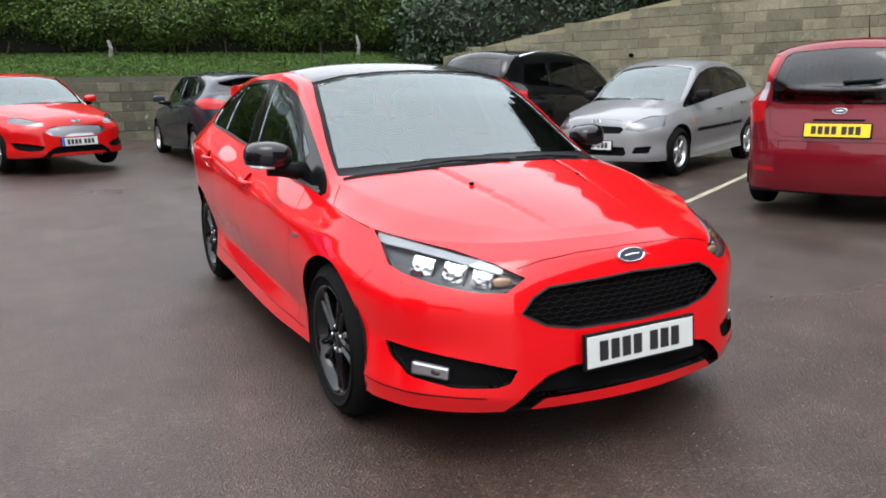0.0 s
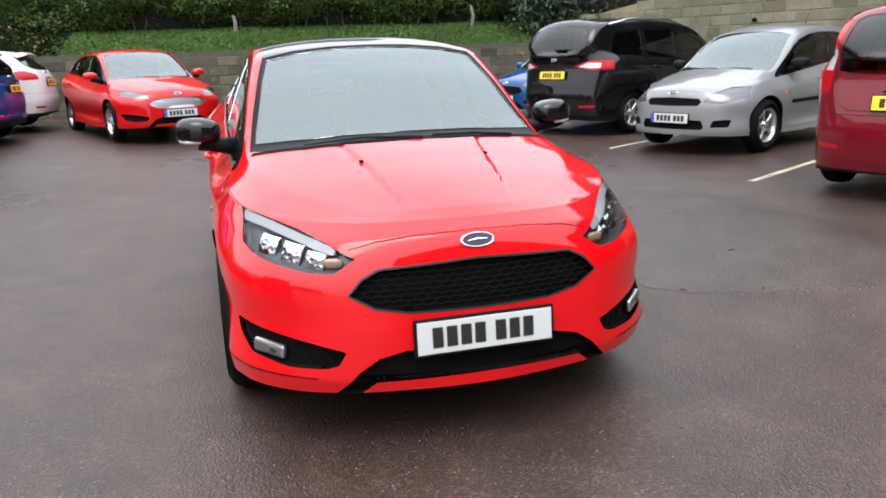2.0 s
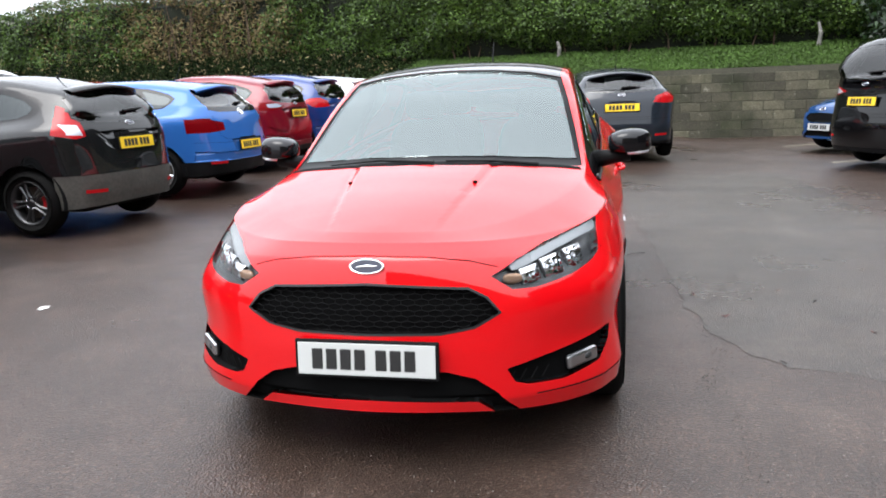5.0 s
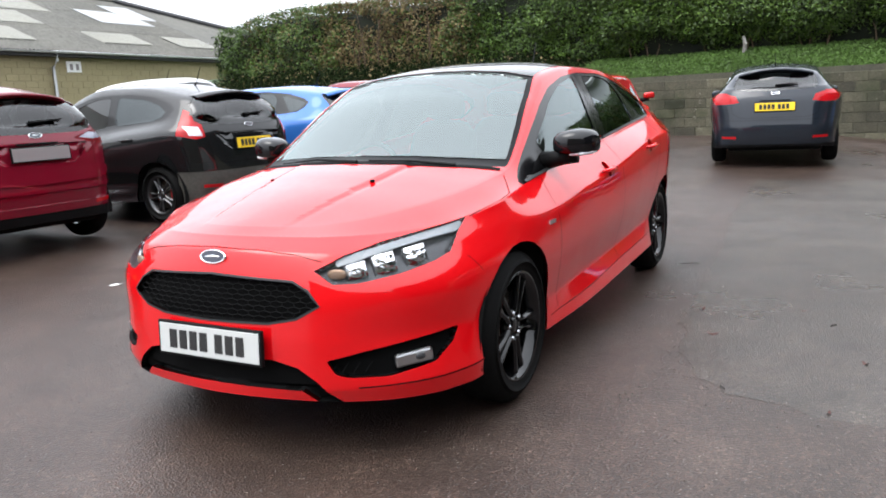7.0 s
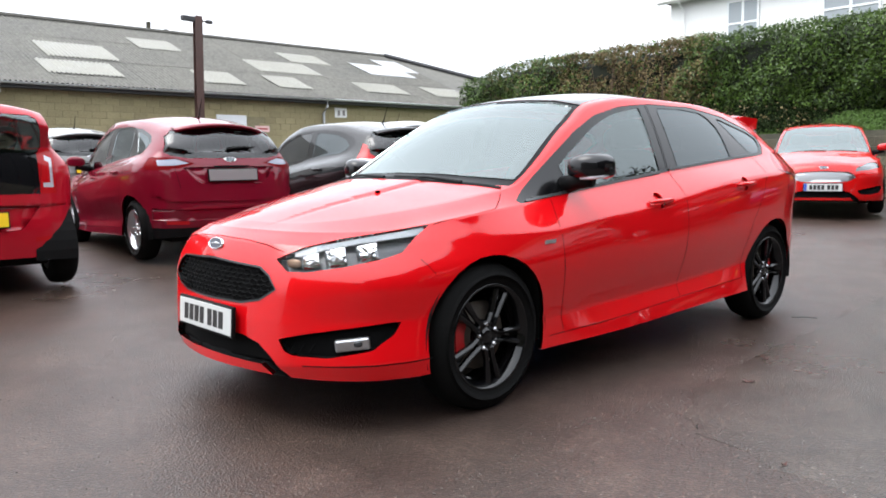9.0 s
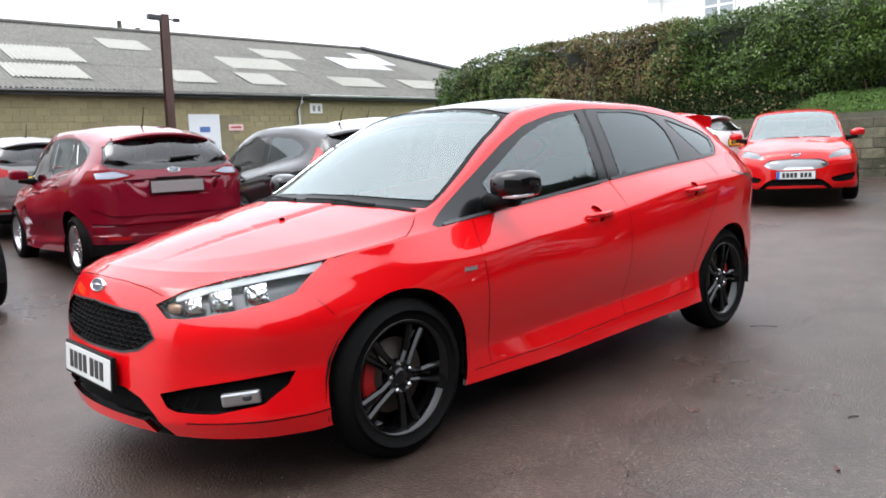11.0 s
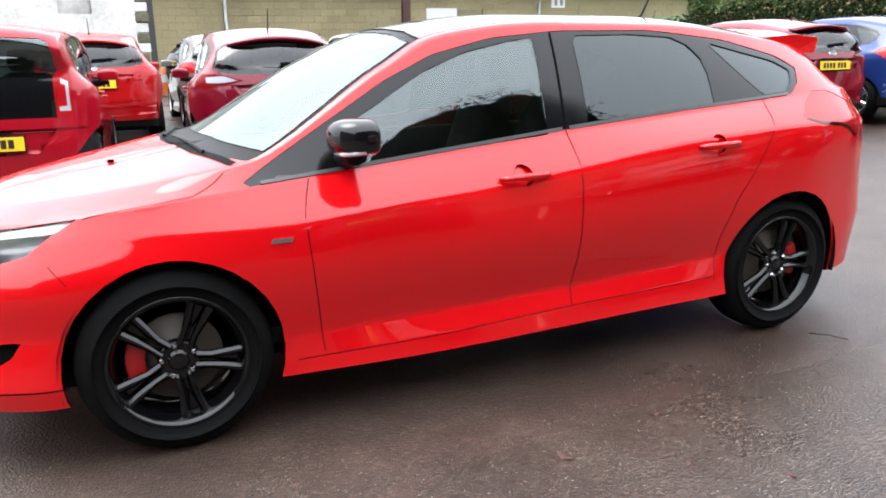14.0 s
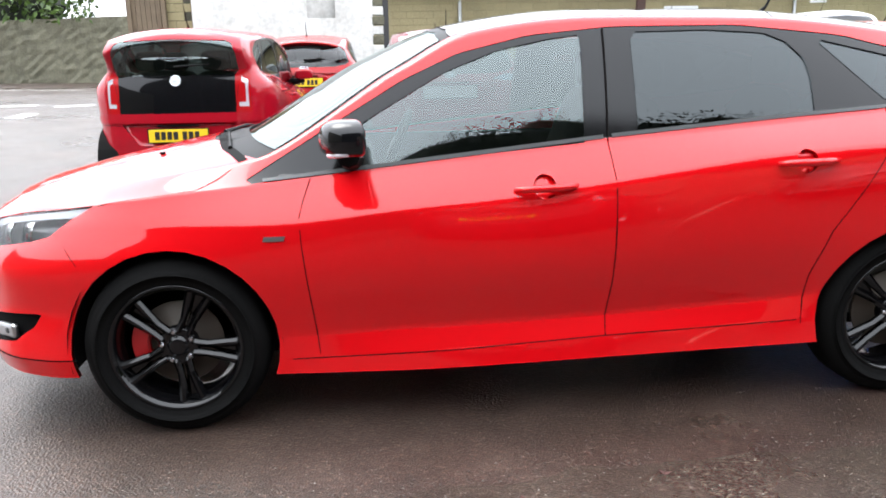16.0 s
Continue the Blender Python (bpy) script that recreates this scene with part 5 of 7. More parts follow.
other("small bright red city car with a black glass tailgate", (0.34, 0.004, 0.014), at_tail(-3.6, -2.36, LEFT, 1.60), LEFT, 0.0, sx=0.90, sy=0.91, low=1.03, high=1.08, rear=0.55, nose=0.8, spoiler=False, badge_round=True,
      tail={11: (.05, .03), 12: (.22, .06), 13: (.20, .12), 14: (.0, .10), 15: (0, .10)}, rear_plate=.565, rear_glass=GLASS_SIDE, **CITY)
other("bright red hatchback with a silver mesh grille, facing the car park", (0.42, 0.004, 0.004), (-2.26, 10.35), -68, 0.0, grille_mat=DIM_SATIN, rear_plate=None, band=True)
other("dark grey hatchback with red tail lamps", (0.012, 0.016, 0.023), at_tail(1.12, 7.75, 95, 2.08), 95, 0.5)
carrier = other("black people carrier with roof rails", (0.003, 0.003, 0.0035), at_tail(4.15, 6.7, 22, 2.39), 22, 0.3, **BIG_CARRIER)
silver = other("silver three-door hatchback with a worn finish", (0.20, 0.203, 0.208), (6.36, 4.54), 202, 0.8, doors=3, privacy=False, panes=THREE_DOOR, mirror_mat=TRIM_BLACK, lamp_front=[(.42, .625), (.62, .60), (.80, .66), (.76, .79), (.62, .79), (.47, .71)], intake=[(0, .30), (.42, .30), (.45, .33), (.42, .41), (0, .42)], fog=[(.52, .33), (.70, .33), (.72, .42), (.55, .41)], grille=[(0, .575), (.36, .58), (.40, .63), (.36, .665), (0, .68)], **{**SMALL_HATCH, "high": 1.06}, band=True)
other("dark red people carrier with tall tail lamps", (0.14, 0.004, 0.010), at_tail(4.2, 0.15, 24, 2.17), 24, 0.4, **TALL_CARRIER)
other("mid blue hatchback facing the car park", (0.010, 0.05, 0.16), (6.3, 10.4), 205, 0.3, **SMALL_HATCH)


for s in (1, -1):
    pts = [carrier[1](s * 0.64, y, "top")[0] for y in (-0.1, 0.3, 0.8, 1.3, 1.75)]
    part("roof_rail", tube(bmesh.new(), [pts[0]] + [p + Vector((0, 0, 0.04)) for p in pts[1:-1]] + [pts[-1]], 0.018, 8), SATIN, carrier[0], "satin silver roof rail", True)

for s in (1, -1):
    silver[5]("rub_strip", [silver[3](y, z) for y, z in ((-0.80, .575), (-0.2, .585), (0.42, .60))], "side", s, width=0.045, mat=TRIM_BLACK, lift=0.006)
    silver[5]("rub_strip", [silver[3](y, z) for y, z in ((0.46, .602), (0.86, .615))], "side", s, width=0.045, mat=TRIM_BLACK, lift=0.006)
    silver[5]("side_repeater", [silver[3](y, .70) for y in (-0.98, -0.92)], "side", s, width=0.03, mat=LAMP_AMBER, lift=0.004)

# second row, behind
other("bright red hatchback seen past the city car", (0.34, 0.004, 0.006), at_tail(-7.6, -1.6, 180, 1.95), 180, 0.1, **SMALL_HATCH)
other("silver hatchback parked behind the dark red one", (0.16, 0.16, 0.155), at_tail(-9.2, 0.45, 180, 1.95), 180, 0.7, **SMALL_HATCH)
other("white hatchback parked in the second row", (0.55, 0.56, 0.57), at_tail(-11.0, 3.7, 180, 2.05), 180, 0.0, low=1.05, high=1.05)
other("tall white car parked in the second row", (0.55, 0.56, 0.57), at_tail(-9.6, 7.7, 180, 2.2), 180, 0.0, **CARRIER)
other("red hatchback parked in the second row", (0.3, 0.005, 0.006), at_tail(-9.6, 11.6, 180, 2.05), 180, 0.1)
other("black hatchback parked beside the shed", (0.008, 0.008, 0.009), (-19.3, 2.1), 120, 0.3)


# ---------------------------------------------------------------- the show car's own details
# grey brow trim, with the lens's sky reflection put into its colour
LAMP_BROW_SHEEN = simple("grey_lamp_brow", (0.24, 0.25, 0.26), 0.4, 0.3)


def dress_show_car(built):
    root, drop, rib, go, made, ribbon = built
    for s, ob in zip((1, -1), made["headlight"]):
        for x, z, w, h, tilt in ((0.682, 0.722, 0.040, 0.036, 44), (0.610, 0.708, 0.040, 0.036, 38), (0.540, 0.692, 0.036, 0.028, 32)):
            p, n = drop(s * x, z, "front", -1)
            turn = Matrix.Translation(p - n * 0.022) @ Matrix.Rotation(s * radians(tilt), 4, "Z") @ Matrix.Rotation(s * radians(-12), 4, "Y") @ Matrix.Rotation(radians(-16), 4, "X")
            bm = bmesh.new()
            grid = [[bm.verts.new((w * u, -0.014 * (1 - 0.5 * (u * u + v * v)), h * v)) for u in np.linspace(-1, 1, 9)] for v in np.linspace(-1, 1, 7)]
            for r0, r1 in zip(grid, grid[1:]):
                for i in range(8):
                    bm.faces.new((r0[i], r0[i + 1], r1[i + 1], r1[i]))
            bmesh.ops.transform(bm, matrix=turn, verts=bm.verts)
            bowl = part("reflector", bm, REFLECTOR, ob, "faceted chrome lamp reflector", True)
            bm = blob(bmesh.new(), (-s * w, -0.002, 0), (0.004, 0.012, h), 3.0, 10, 8)
            bmesh.ops.transform(bm, matrix=turn, verts=bm.verts)
            part("divider", bm, LAMP_BODY, bowl, "dark wall between the lamp bowls", True)
        p, n = drop(s * 0.485, 0.682, "front", -1)
        bm = bmesh.new()
        blob(bm, (0, 0, 0), (0.034, 0.010, 0.018), 2.6, 14, 8)
        bmesh.ops.transform(bm, matrix=Matrix.Translation(p - n * 0.016) @ Matrix.Rotation(s * radians(18), 4, "Z"), verts=bm.verts)
        part("indicator", bm, simple("clear_indicator", (0.30, 0.19, 0.13), 0.2, 0.3), ob, "amber indicator bulb", True)
        # wide band along the lens top: brow trim plus painted sky reflection
        rim = [(-2.04, .718), (-1.95, .742), (-1.86, .758), (-1.75, .774), (-1.66, .786), (-1.60, .797)]
        ribbon("lamp_brow", rim, "side", s, width=0.036, mat=LAMP_BROW_SHEEN, lift=-0.010, parent=ob)
    # grille mesh
    outline = [(x, z) for x, z in HERO["grille"]]
    full = outline + [(-x, z) for x, z in outline][::-1]
    bm = bmesh.new()
    cw, ch = 0.046, 0.021
    for row in range(0, 10):
        for col in range(-11, 12):
            cx, cz = (col + 0.5 * (row % 2)) * cw, 0.502 + row * ch * 0.86
            pts = [(cx - cw / 2, cz - ch * 0.2), (cx - cw / 2, cz + ch * 0.25), (cx, cz + ch * 0.55), (cx + cw / 2, cz + ch * 0.25)]
            for a, b in zip(pts, pts[1:]):
                if inside(a, full) and inside(b, full):
                    pa, pb = drop(*a, "front", -1)[0], drop(*b, "front", -1)[0]
                    if pa and pb:
                        tube(bm, [pa + Vector((0, 0.012, 0)), pb + Vector((0, 0.012, 0))], 0.0028, 4, False)
    part("grille_mesh", bm, RECESS, made["grille"][0], "gloss black honeycomb mesh")
    ribbon("grille_rim", full + full[:1], "front", -1, width=0.008, mat=simple("grey_grille_rim", (0.03, 0.03, 0.032), 0.35, 0.3), lift=0.002, parent=made["grille"][0])
    # fog lamps
    for s, ob in zip((1, -1), made["fog_recess"]):
        p, n = drop(s * 0.712, 0.372, "front", -1)
        turn = Matrix.Translation(p - n * 0.012) @ Matrix.Rotation(s * radians(46), 4, "Z") @ Matrix.Rotation(s * radians(-6), 4, "Y")
        bm = box(bmesh.new(), -0.070, 0.070, -0.012, 0.012, -0.026, 0.024, 0.010)
        bmesh.ops.transform(bm, matrix=turn, verts=bm.verts)
        lamp = part("fog_lamp", bm, SATIN, ob, "chrome fog lamp")
        bm = blob(bmesh.new(), (0.022, -0.006, 0), (0.020, 0.010, 0.013), 2.6, 14, 8)
        bmesh.ops.transform(bm, matrix=turn, verts=bm.verts)
        part("bulb_bowl", bm, LAMP_BODY, lamp, "dark lamp bowl", True)
        bm = bmesh.new()
        for k in range(4):
            a, b = drop(s * (0.47 + 0.035 * k), 0.335, "front", -1)[0], drop(s * (0.49 + 0.035 * k), 0.372, "front", -1)[0]
            tube(bm, [a + Vector((0, 0.014, 0)), b + Vector((0, 0.014, 0))], 0.003, 4, False)
        part("recess_mesh", bm, RECESS, ob)
    # wing badges, washer jets, scuttle
    for s in (1, -1):
        p, n = drop(-0.962, 0.700, "side", s)
        bm = bmesh.new()
        m = Matrix.Translation(p + n * 0.0005) @ n.to_track_quat("Z", "Y").to_matrix().to_4x4()
        rot = Matrix.Rotation(math.pi / 2, 4, "Z")
        prism(bm, [(-0.038, -0.008), (0.032, -0.008), (0.038, 0.008), (-0.032, 0.008)], m, 0.004)
        part("wing_badge", bm, SATIN, root, "small silver wing badge")
        p, n = drop(s * 0.265, -1.46, "top")
        bm = bmesh.new()
        blob(bm, p + Vector((0, 0, 0.003)), (0.010, 0.013, 0.006), 2.4, 10, 6)
        part("washer_jet", bm, GAP_BLACK, root, "", True)
        ribbon("bonnet_gap", [(s * .690, -1.085), (s * .74, -1.15), (s * .784, -1.225), (s * .792, -1.337), (s * .778, -1.459), (s * .755, -1.56)], "top", 1, width=0.004)
        ribbon("bumper_gap", [(-1.706, .721), (-1.667, .676), (-1.625, .622)], "side", s, width=0.0026)
        ribbon("splitter_gap", [(-2.08, .284), (-1.9, .288), (-1.66, .292)], "side", s, width=0.005)
        ribbon("door_gap", [(.200, .985), (.206, 1.10), (.212, 1.25), (.216, 1.372)], "side", s, width=0.006, lift=0.0015)
        ribbon("belt_strip", [(-1.0, .881), (-.45, .937), (.185, 1.000)], "side", s, width=0.014, mat=BELT, lift=0.004)
        ribbon("belt_strip", [(.215, 1.003), (.8, 1.051), (1.2, 1.078), (1.38, 1.092)], "side", s, width=0.014, mat=BELT, lift=0.004)
        ribbon("lamp_edge", [(1.385, .989), (1.46, .969), (1.60, .953), (1.66, .934), (1.73, .892)], "side", s, width=0.014, mat=LAMP_DEEP, lift=0.002)
    ribbon("scuttle", [(-.68, -1.075), (-.45, -1.175), (-.2, -1.232), (0, -1.245), (.2, -1.232), (.45, -1.175), (.68, -1.075)], "top", 1, width=0.034, mat=RECESS, lift=0.002)


dress_show_car(hero)


# ---------------------------------------------------------------- walls of blocks
def block_wall(name, start, towards, z0, top, length, height, depth, mat, label, most=300, skip=None, prefer=None, gap=0.012, joint=MORTAR):
    """A wall of coursed blocks before a mortar backing. top: height of the wall at a distance along it."""
    a, b = Vector((*start, 0)), Vector((*towards, 0))
    run = (b - a).length
    along = (b - a).normalized()
    out = Vector((along.y, -along.x, 0))
    turn = Matrix((( along.x, out.x, 0, a.x), (along.y, out.y, 0, a.y), (0, 0, 1, 0), (0, 0, 0, 1)))
    bm = bmesh.new()
    n = max(2, int(run))
    cols = [(run * i / n, top(run * i / n)) for i in range(n + 1)]
    vs = [[bm.verts.new(turn @ Vector((s, o, z))) for o, z in ((-0.012, z0), (-0.012, t - 0.02), (-0.30, t - 0.02), (-0.30, z0))] for s, t in cols]
    for p, q in zip(vs, vs[1:]):
        for i in range(4):
            bm.faces.new((p[i], q[i], q[(i + 1) % 4], p[(i + 1) % 4]))
    bm.faces.new(vs[0])
    bm.faces.new(vs[-1][::-1])
    bmesh.ops.recalc_face_normals(bm, faces=bm.faces)
    wall = tagged(part(name, bm, joint), label, "wall", kind="structure")
    rng = random.Random(len(name) * 7 + int(run * 10))
    shapes = []
    for k in range(5):
        sb = box(bmesh.new(), gap / 2, length - gap / 2, -depth, 0.0, gap / 2, height - gap / 2)
        for v in sb.verts:
            v.co += Vector((rng.uniform(-1, 1), rng.uniform(-0.6, 0.6), rng.uniform(-1, 1))) * 0.006
        bmesh.ops.bevel(sb, geom=[e for e in sb.edges if all(v.co.y > -0.02 for v in e.verts)], offset=0.008, segments=1, affect="EDGES")
        shapes.append(mesh_of("block", sb, mat))
    spots = []
    for row in range(int(8 / height)):
        shift = (row % 2) * length / 2
        for col in range(-1, int(run / length) + 1):
            s, z = col * length + shift, z0 + row * height
            if s < 0 or s + length > run + 0.05 or z + height > top(s + length / 2) + 0.05 or (skip and skip(s, z)):
                continue
            spots.append((s, z))
    spots.sort(key=lambda p: (prefer(*p) if prefer else 0))
    rest_v, rest_f = [], []
    for i, (s, z) in enumerate(spots):
        m = turn @ Matrix.Translation((s, rng.uniform(-0.004, 0.006), z))
        me = shapes[rng.randrange(5)]
        if i < most:
            ob = part("block", me, None, wall)
            ob.matrix_basis = m
        else:
            base = len(rest_v)
            rest_v += [m @ v.co for v in me.vertices]
            rest_f += [tuple(base + k for k in p.vertices) for p in me.polygons]
    if rest_v:
        me = bpy.data.meshes.new("far_blocks")
        me.from_pydata(rest_v, [], rest_f)
        me.materials.append(mat)
        tagged(part("far_blocks", me, None, wall), kind="stuff")
    return wall


def vary(mat, low=0.65, high=1.25, islands=False):
    """Lets each piece differ a little in tone."""
    nt = mat.node_tree
    p = nt.nodes["Principled BSDF"]
    src = p.inputs["Base Color"].links[0].from_socket
    info = nt.nodes.new("ShaderNodeNewGeometry" if islands else "ShaderNodeObjectInfo")
    rnd = info.outputs["Random Per Island" if islands else "Random"]
    mul = nt.nodes.new("ShaderNodeMix")
    mul.data_type, mul.blend_type = "RGBA", "MULTIPLY"
    mul.inputs[0].default_value = 1.0
    nt.links.new(src, mul.inputs[6])
    nt.links.new(ramp(nt, rnd, [(0.0, grey(low)), (1.0, grey(high))]), mul.inputs[7])
    nt.links.new(mul.outputs[2], p.inputs["Base Color"])
    return mat


vary(BLOCK_GREY, 0.55, 1.35)
vary(BLOCK_HIGH, 0.72, 1.22)
vary(BLOCK_YELLOW, 0.88, 1.1)

block_wall("wall_low", (-13.0, 14.15), (7.9, 14.35), -0.2, lambda s: 1.66, 0.46, 0.215, 0.06, BLOCK_GREY, "low mossy retaining wall of weathered grey blocks", prefer=lambda s, z: abs(s - 15))
block_wall("wall_high", (7.75, 14.45), (15.6, 2.0), 0.0, lambda s: 2.05 + 0.17 * s, 0.46, 0.225, 0.06, BLOCK_HIGH, "tall retaining wall of pale stone blocks with a sloping top", prefer=lambda s, z: abs(s - 6), joint=MORTAR_PALE)
SHED_X = -23.0
block_wall("wall_shed", (SHED_X, -1.5), (SHED_X, 33.0), 0.2, lambda s: 3.62, 0.45, 0.225, 0.06, BLOCK_YELLOW, "long shed wall of yellow concrete blocks", prefer=lambda s, z: abs(s - 9), joint=MORTAR_PALE, gap=0.007,
                       skip=lambda s, z: 10.6 < s < 12.4 and z < 2.9 or 25.9 < s < 26.9 and 2.2 < z < 3.4)

# drain hole in the tall wall
hole = bmesh.new()
lathe(hole, [(0.0, 0.05), (0.06, 0.05), (0.06, 0.035), (-0.02, 0.035), (-0.02, 0.001)], 14)
bmesh.ops.transform(hole, matrix=pose(10.44, 10.05, 1.88, 0, 0, 212), verts=hole.verts)
tagged(part("drain_pipe", hole, GAP_BLACK), "dark drain pipe end in the block wall", "pipe")

# ---------------------------------------------------------------- grass bank and hedge
def bank_z(x, y):
    rise = max(0.0, min(1.0, (y - 14.5) / 4.2))
    return 1.60 + 1.0 * rise + 0.06 * noise.noise((x * 0.6, y * 0.6, 0)) + max(0, x - 9) * 0.3


bank = grid_sheet("bank", [float(v) for v in np.arange(-30, 22.1, 0.8)], [float(v) for v in np.arange(14.5, 27, 0.7)], bank_z, GRASS_SOIL)
tagged(bank, "sloping bank of rough green grass", "bank", kind="structure")


def leaf_material(name, dark, light, rough=0.45):
    m, nt, p = material(name)
    geo = nt.nodes.new("ShaderNodeNewGeometry")
    big = node(nt, "ShaderNodeTexNoise", Scale=0.7, Detail=3.0)
    nt.links.new(coords(nt), big.inputs["Vector"])
    add = nt.nodes.new("ShaderNodeMath")
    add.operation = "MULTIPLY_ADD"
    add.inputs[1].default_value = 0.6
    nt.links.new(geo.outputs["Random Per Island"], add.inputs[0])
    sub = nt.nodes.new("ShaderNodeMath")
    sub.operation = "MULTIPLY"
    sub.inputs[1].default_value = 0.55
    nt.links.new(big.outputs[0], sub.inputs[0])
    nt.links.new(sub.outputs[0], add.inputs[2])
    nt.links.new(ramp(nt, add.outputs[0], [(0.2, dark), (0.85, light)]), p.inputs["Base Color"])
    p.inputs["Roughness"].default_value = rough
    p.inputs["Specular IOR Level"].default_value = 0.25
    return m


LEAF = leaf_material("hedge_leaf", (0.006, 0.015, 0.003), (0.068, 0.122, 0.016))
LEAF_BROWN = leaf_material("brown_hedge_leaf", (0.05, 0.032, 0.014), (0.16, 0.12, 0.05), 0.7)
# shaded copy of the leaf: deep shade is put into its near-black green
LEAF_SHADED = leaf_material("shaded_wood_leaf", (0.002, 0.004, 0.0015), (0.012, 0.019, 0.006), 0.95)
LEAF_SHADED.node_tree.nodes["Principled BSDF"].inputs["Specular IOR Level"].default_value = 0.04
LEAF_IVY = leaf_material("ivy_leaf", (0.004, 0.012, 0.004), (0.020, 0.042, 0.013), 0.3)
BLADE = leaf_material("grass_blade", (0.020, 0.036, 0.006), (0.052, 0.105, 0.014), 0.7)
# near-black filler: shade deep inside hedge, ivy and trees, put into the colour
SHADE_CORE = mottled("hedge_shade", (0.003, 0.005, 0.002), (0.009, 0.012, 0.004), 2, 12, (0.9, 1.0), 0.0)
TWIG = simple("twig_bark", (0.07, 0.045, 0.025), 0.85)


def leaves(name, places, normals, size, mat, parent, rng, lean=0.7):
    """Many small folded leaves as one mesh."""
    n = len(places)
    tilt = normals + rng.normal(0, lean, (n, 3))
    tilt /= np.linalg.norm(tilt, axis=1, keepdims=True)
    a = np.cross(tilt, rng.normal(0, 1, (n, 3)))
    a /= np.maximum(np.linalg.norm(a, axis=1, keepdims=True), 1e-6)
    b = np.cross(tilt, a)
    s = (size * rng.uniform(0.6, 1.3, (n, 1)))
    v = np.stack([places - a * s, places + b * s * 0.45 + tilt * s * 0.15, places + a * s, places - b * s * 0.45 + tilt * s * 0.15], 1).reshape(-1, 3)
    me = bpy.data.meshes.new(name)
    me.vertices.add(4 * n)
    me.vertices.foreach_set("co", v.ravel())
    me.loops.add(4 * n)
    me.loops.foreach_set("vertex_index", np.arange(4 * n))
    me.polygons.add(n)
    me.polygons.foreach_set("loop_start", np.arange(0, 4 * n, 4))
    me.update(calc_edges=True)
    me.materials.append(mat)
    return tagged(part(name, me, None, parent), kind="stuff")


RNG = np.random.default_rng(5)


def lumps(x, z):
    return 0.45 * noise.noise((x * 0.8, z * 0.9, 3.1)) + 0.22 * noise.noise((x * 2.3, z * 2.5, 7.7))


def hedge_top(x):
    fall = max(0.0, min(1.0, (-15.0 - x) / 3.2))
    return 4.55 - 0.55 * fall + 0.08 * noise.noise((x * 1.7, 0, 0)) + 0.02 * max(0, x + 4)


def hedge_low(x):
    return 2.35 if x > -3.2 else 2.35 - 0.95 * min(1.0, (-3.2 - x) / 2.6)


# near-black core that stands for the shade between the leaves
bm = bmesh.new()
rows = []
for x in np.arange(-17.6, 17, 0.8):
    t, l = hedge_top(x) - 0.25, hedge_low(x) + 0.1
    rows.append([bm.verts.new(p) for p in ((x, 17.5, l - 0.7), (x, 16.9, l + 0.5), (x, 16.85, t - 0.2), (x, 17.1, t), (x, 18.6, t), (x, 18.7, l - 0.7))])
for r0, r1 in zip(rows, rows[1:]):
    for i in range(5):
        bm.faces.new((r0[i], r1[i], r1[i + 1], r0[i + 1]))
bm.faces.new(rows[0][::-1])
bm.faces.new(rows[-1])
hedge = tagged(part("hedge", bm, SHADE_CORE), "long dense clipped green hedge on the bank", "hedge")


def hedge_leaves(count, x0, x1, size, mat, name):
    pts, nrm = [], []
    xs = RNG.uniform(x0, x1, count)
    kinds = RNG.uniform(0, 1, count)
    us = RNG.uniform(0, 1, count)
    for x, k, u in zip(xs, kinds, us):
        t, l = hedge_top(x), hedge_low(x)
        if k < 0.80:
            z = l + (t - l) * u
            y = 16.62 - lumps(x, z) + 0.75 * max(0, 1 - (z - l) / 0.75) ** 1.5 + 0.15 * max(0, (z - t + 0.4) / 0.4) ** 2
            pts.append((x, y, z))
            nrm.append((0, -0.9, 0.35))
        else:
            pts.append((x, 16.75 + 1.9 * u, t - 0.03 + 0.10 * noise.noise((x * 2, u * 6, 1))))
            nrm.append((0, -0.2, 1))
    p = np.array(pts) + RNG.normal(0, 0.05, (len(pts), 3))
    return leaves(name, p, np.array(nrm), size, mat, hedge, RNG)


hedge_leaves(90000, -8.6, 13.5, 0.048, LEAF, "leaves")
hedge_leaves(12000, -13.2, -7.8, 0.050, LEAF_BROWN, "brown_leaves")
hedge_leaves(3500, -12.8, -8.5, 0.055, LEAF, "leaves")
hedge_leaves(15000, -17.7, -12.4, 0.050, LEAF, "leaves")
hedge_leaves(5000, -16.5, -7.5, 0.050, LEAF_BROWN, "brown_leaves")
end_p = np.stack([-17.7 + RNG.normal(0, 0.12, 3000), RNG.uniform(16.6, 18.7, 3000), RNG.uniform(1.5, 3.95, 3000)], 1)
leaves("leaves", end_p, np.tile((-0.9, -0.2, 0.3), (3000, 1)), 0.06, LEAF, hedge, RNG)
# bare stems and twigs at the foot and in the thin stretch
bm = bmesh.new()
for k in range(70):
    x = RNG.uniform(-13, 10)
    thin = -12.8 < x < -8.5
    y = RNG.uniform(16.9, 17.6) if not thin else RNG.uniform(16.3, 16.7)
    z0 = bank_z(x, y) - 0.1
    h = RNG.uniform(0.6, 1.1) if not thin else RNG.uniform(1.6, 2.6)
    tube(bm, [(x, y, z0), (x + RNG.uniform(-.15, .15), y - RNG.uniform(0, .1), z0 + h * 0.5), (x + RNG.uniform(-.3, .3), y - RNG.uniform(0, .2), z0 + h)], [0.025, 0.018, 0.006], 5)
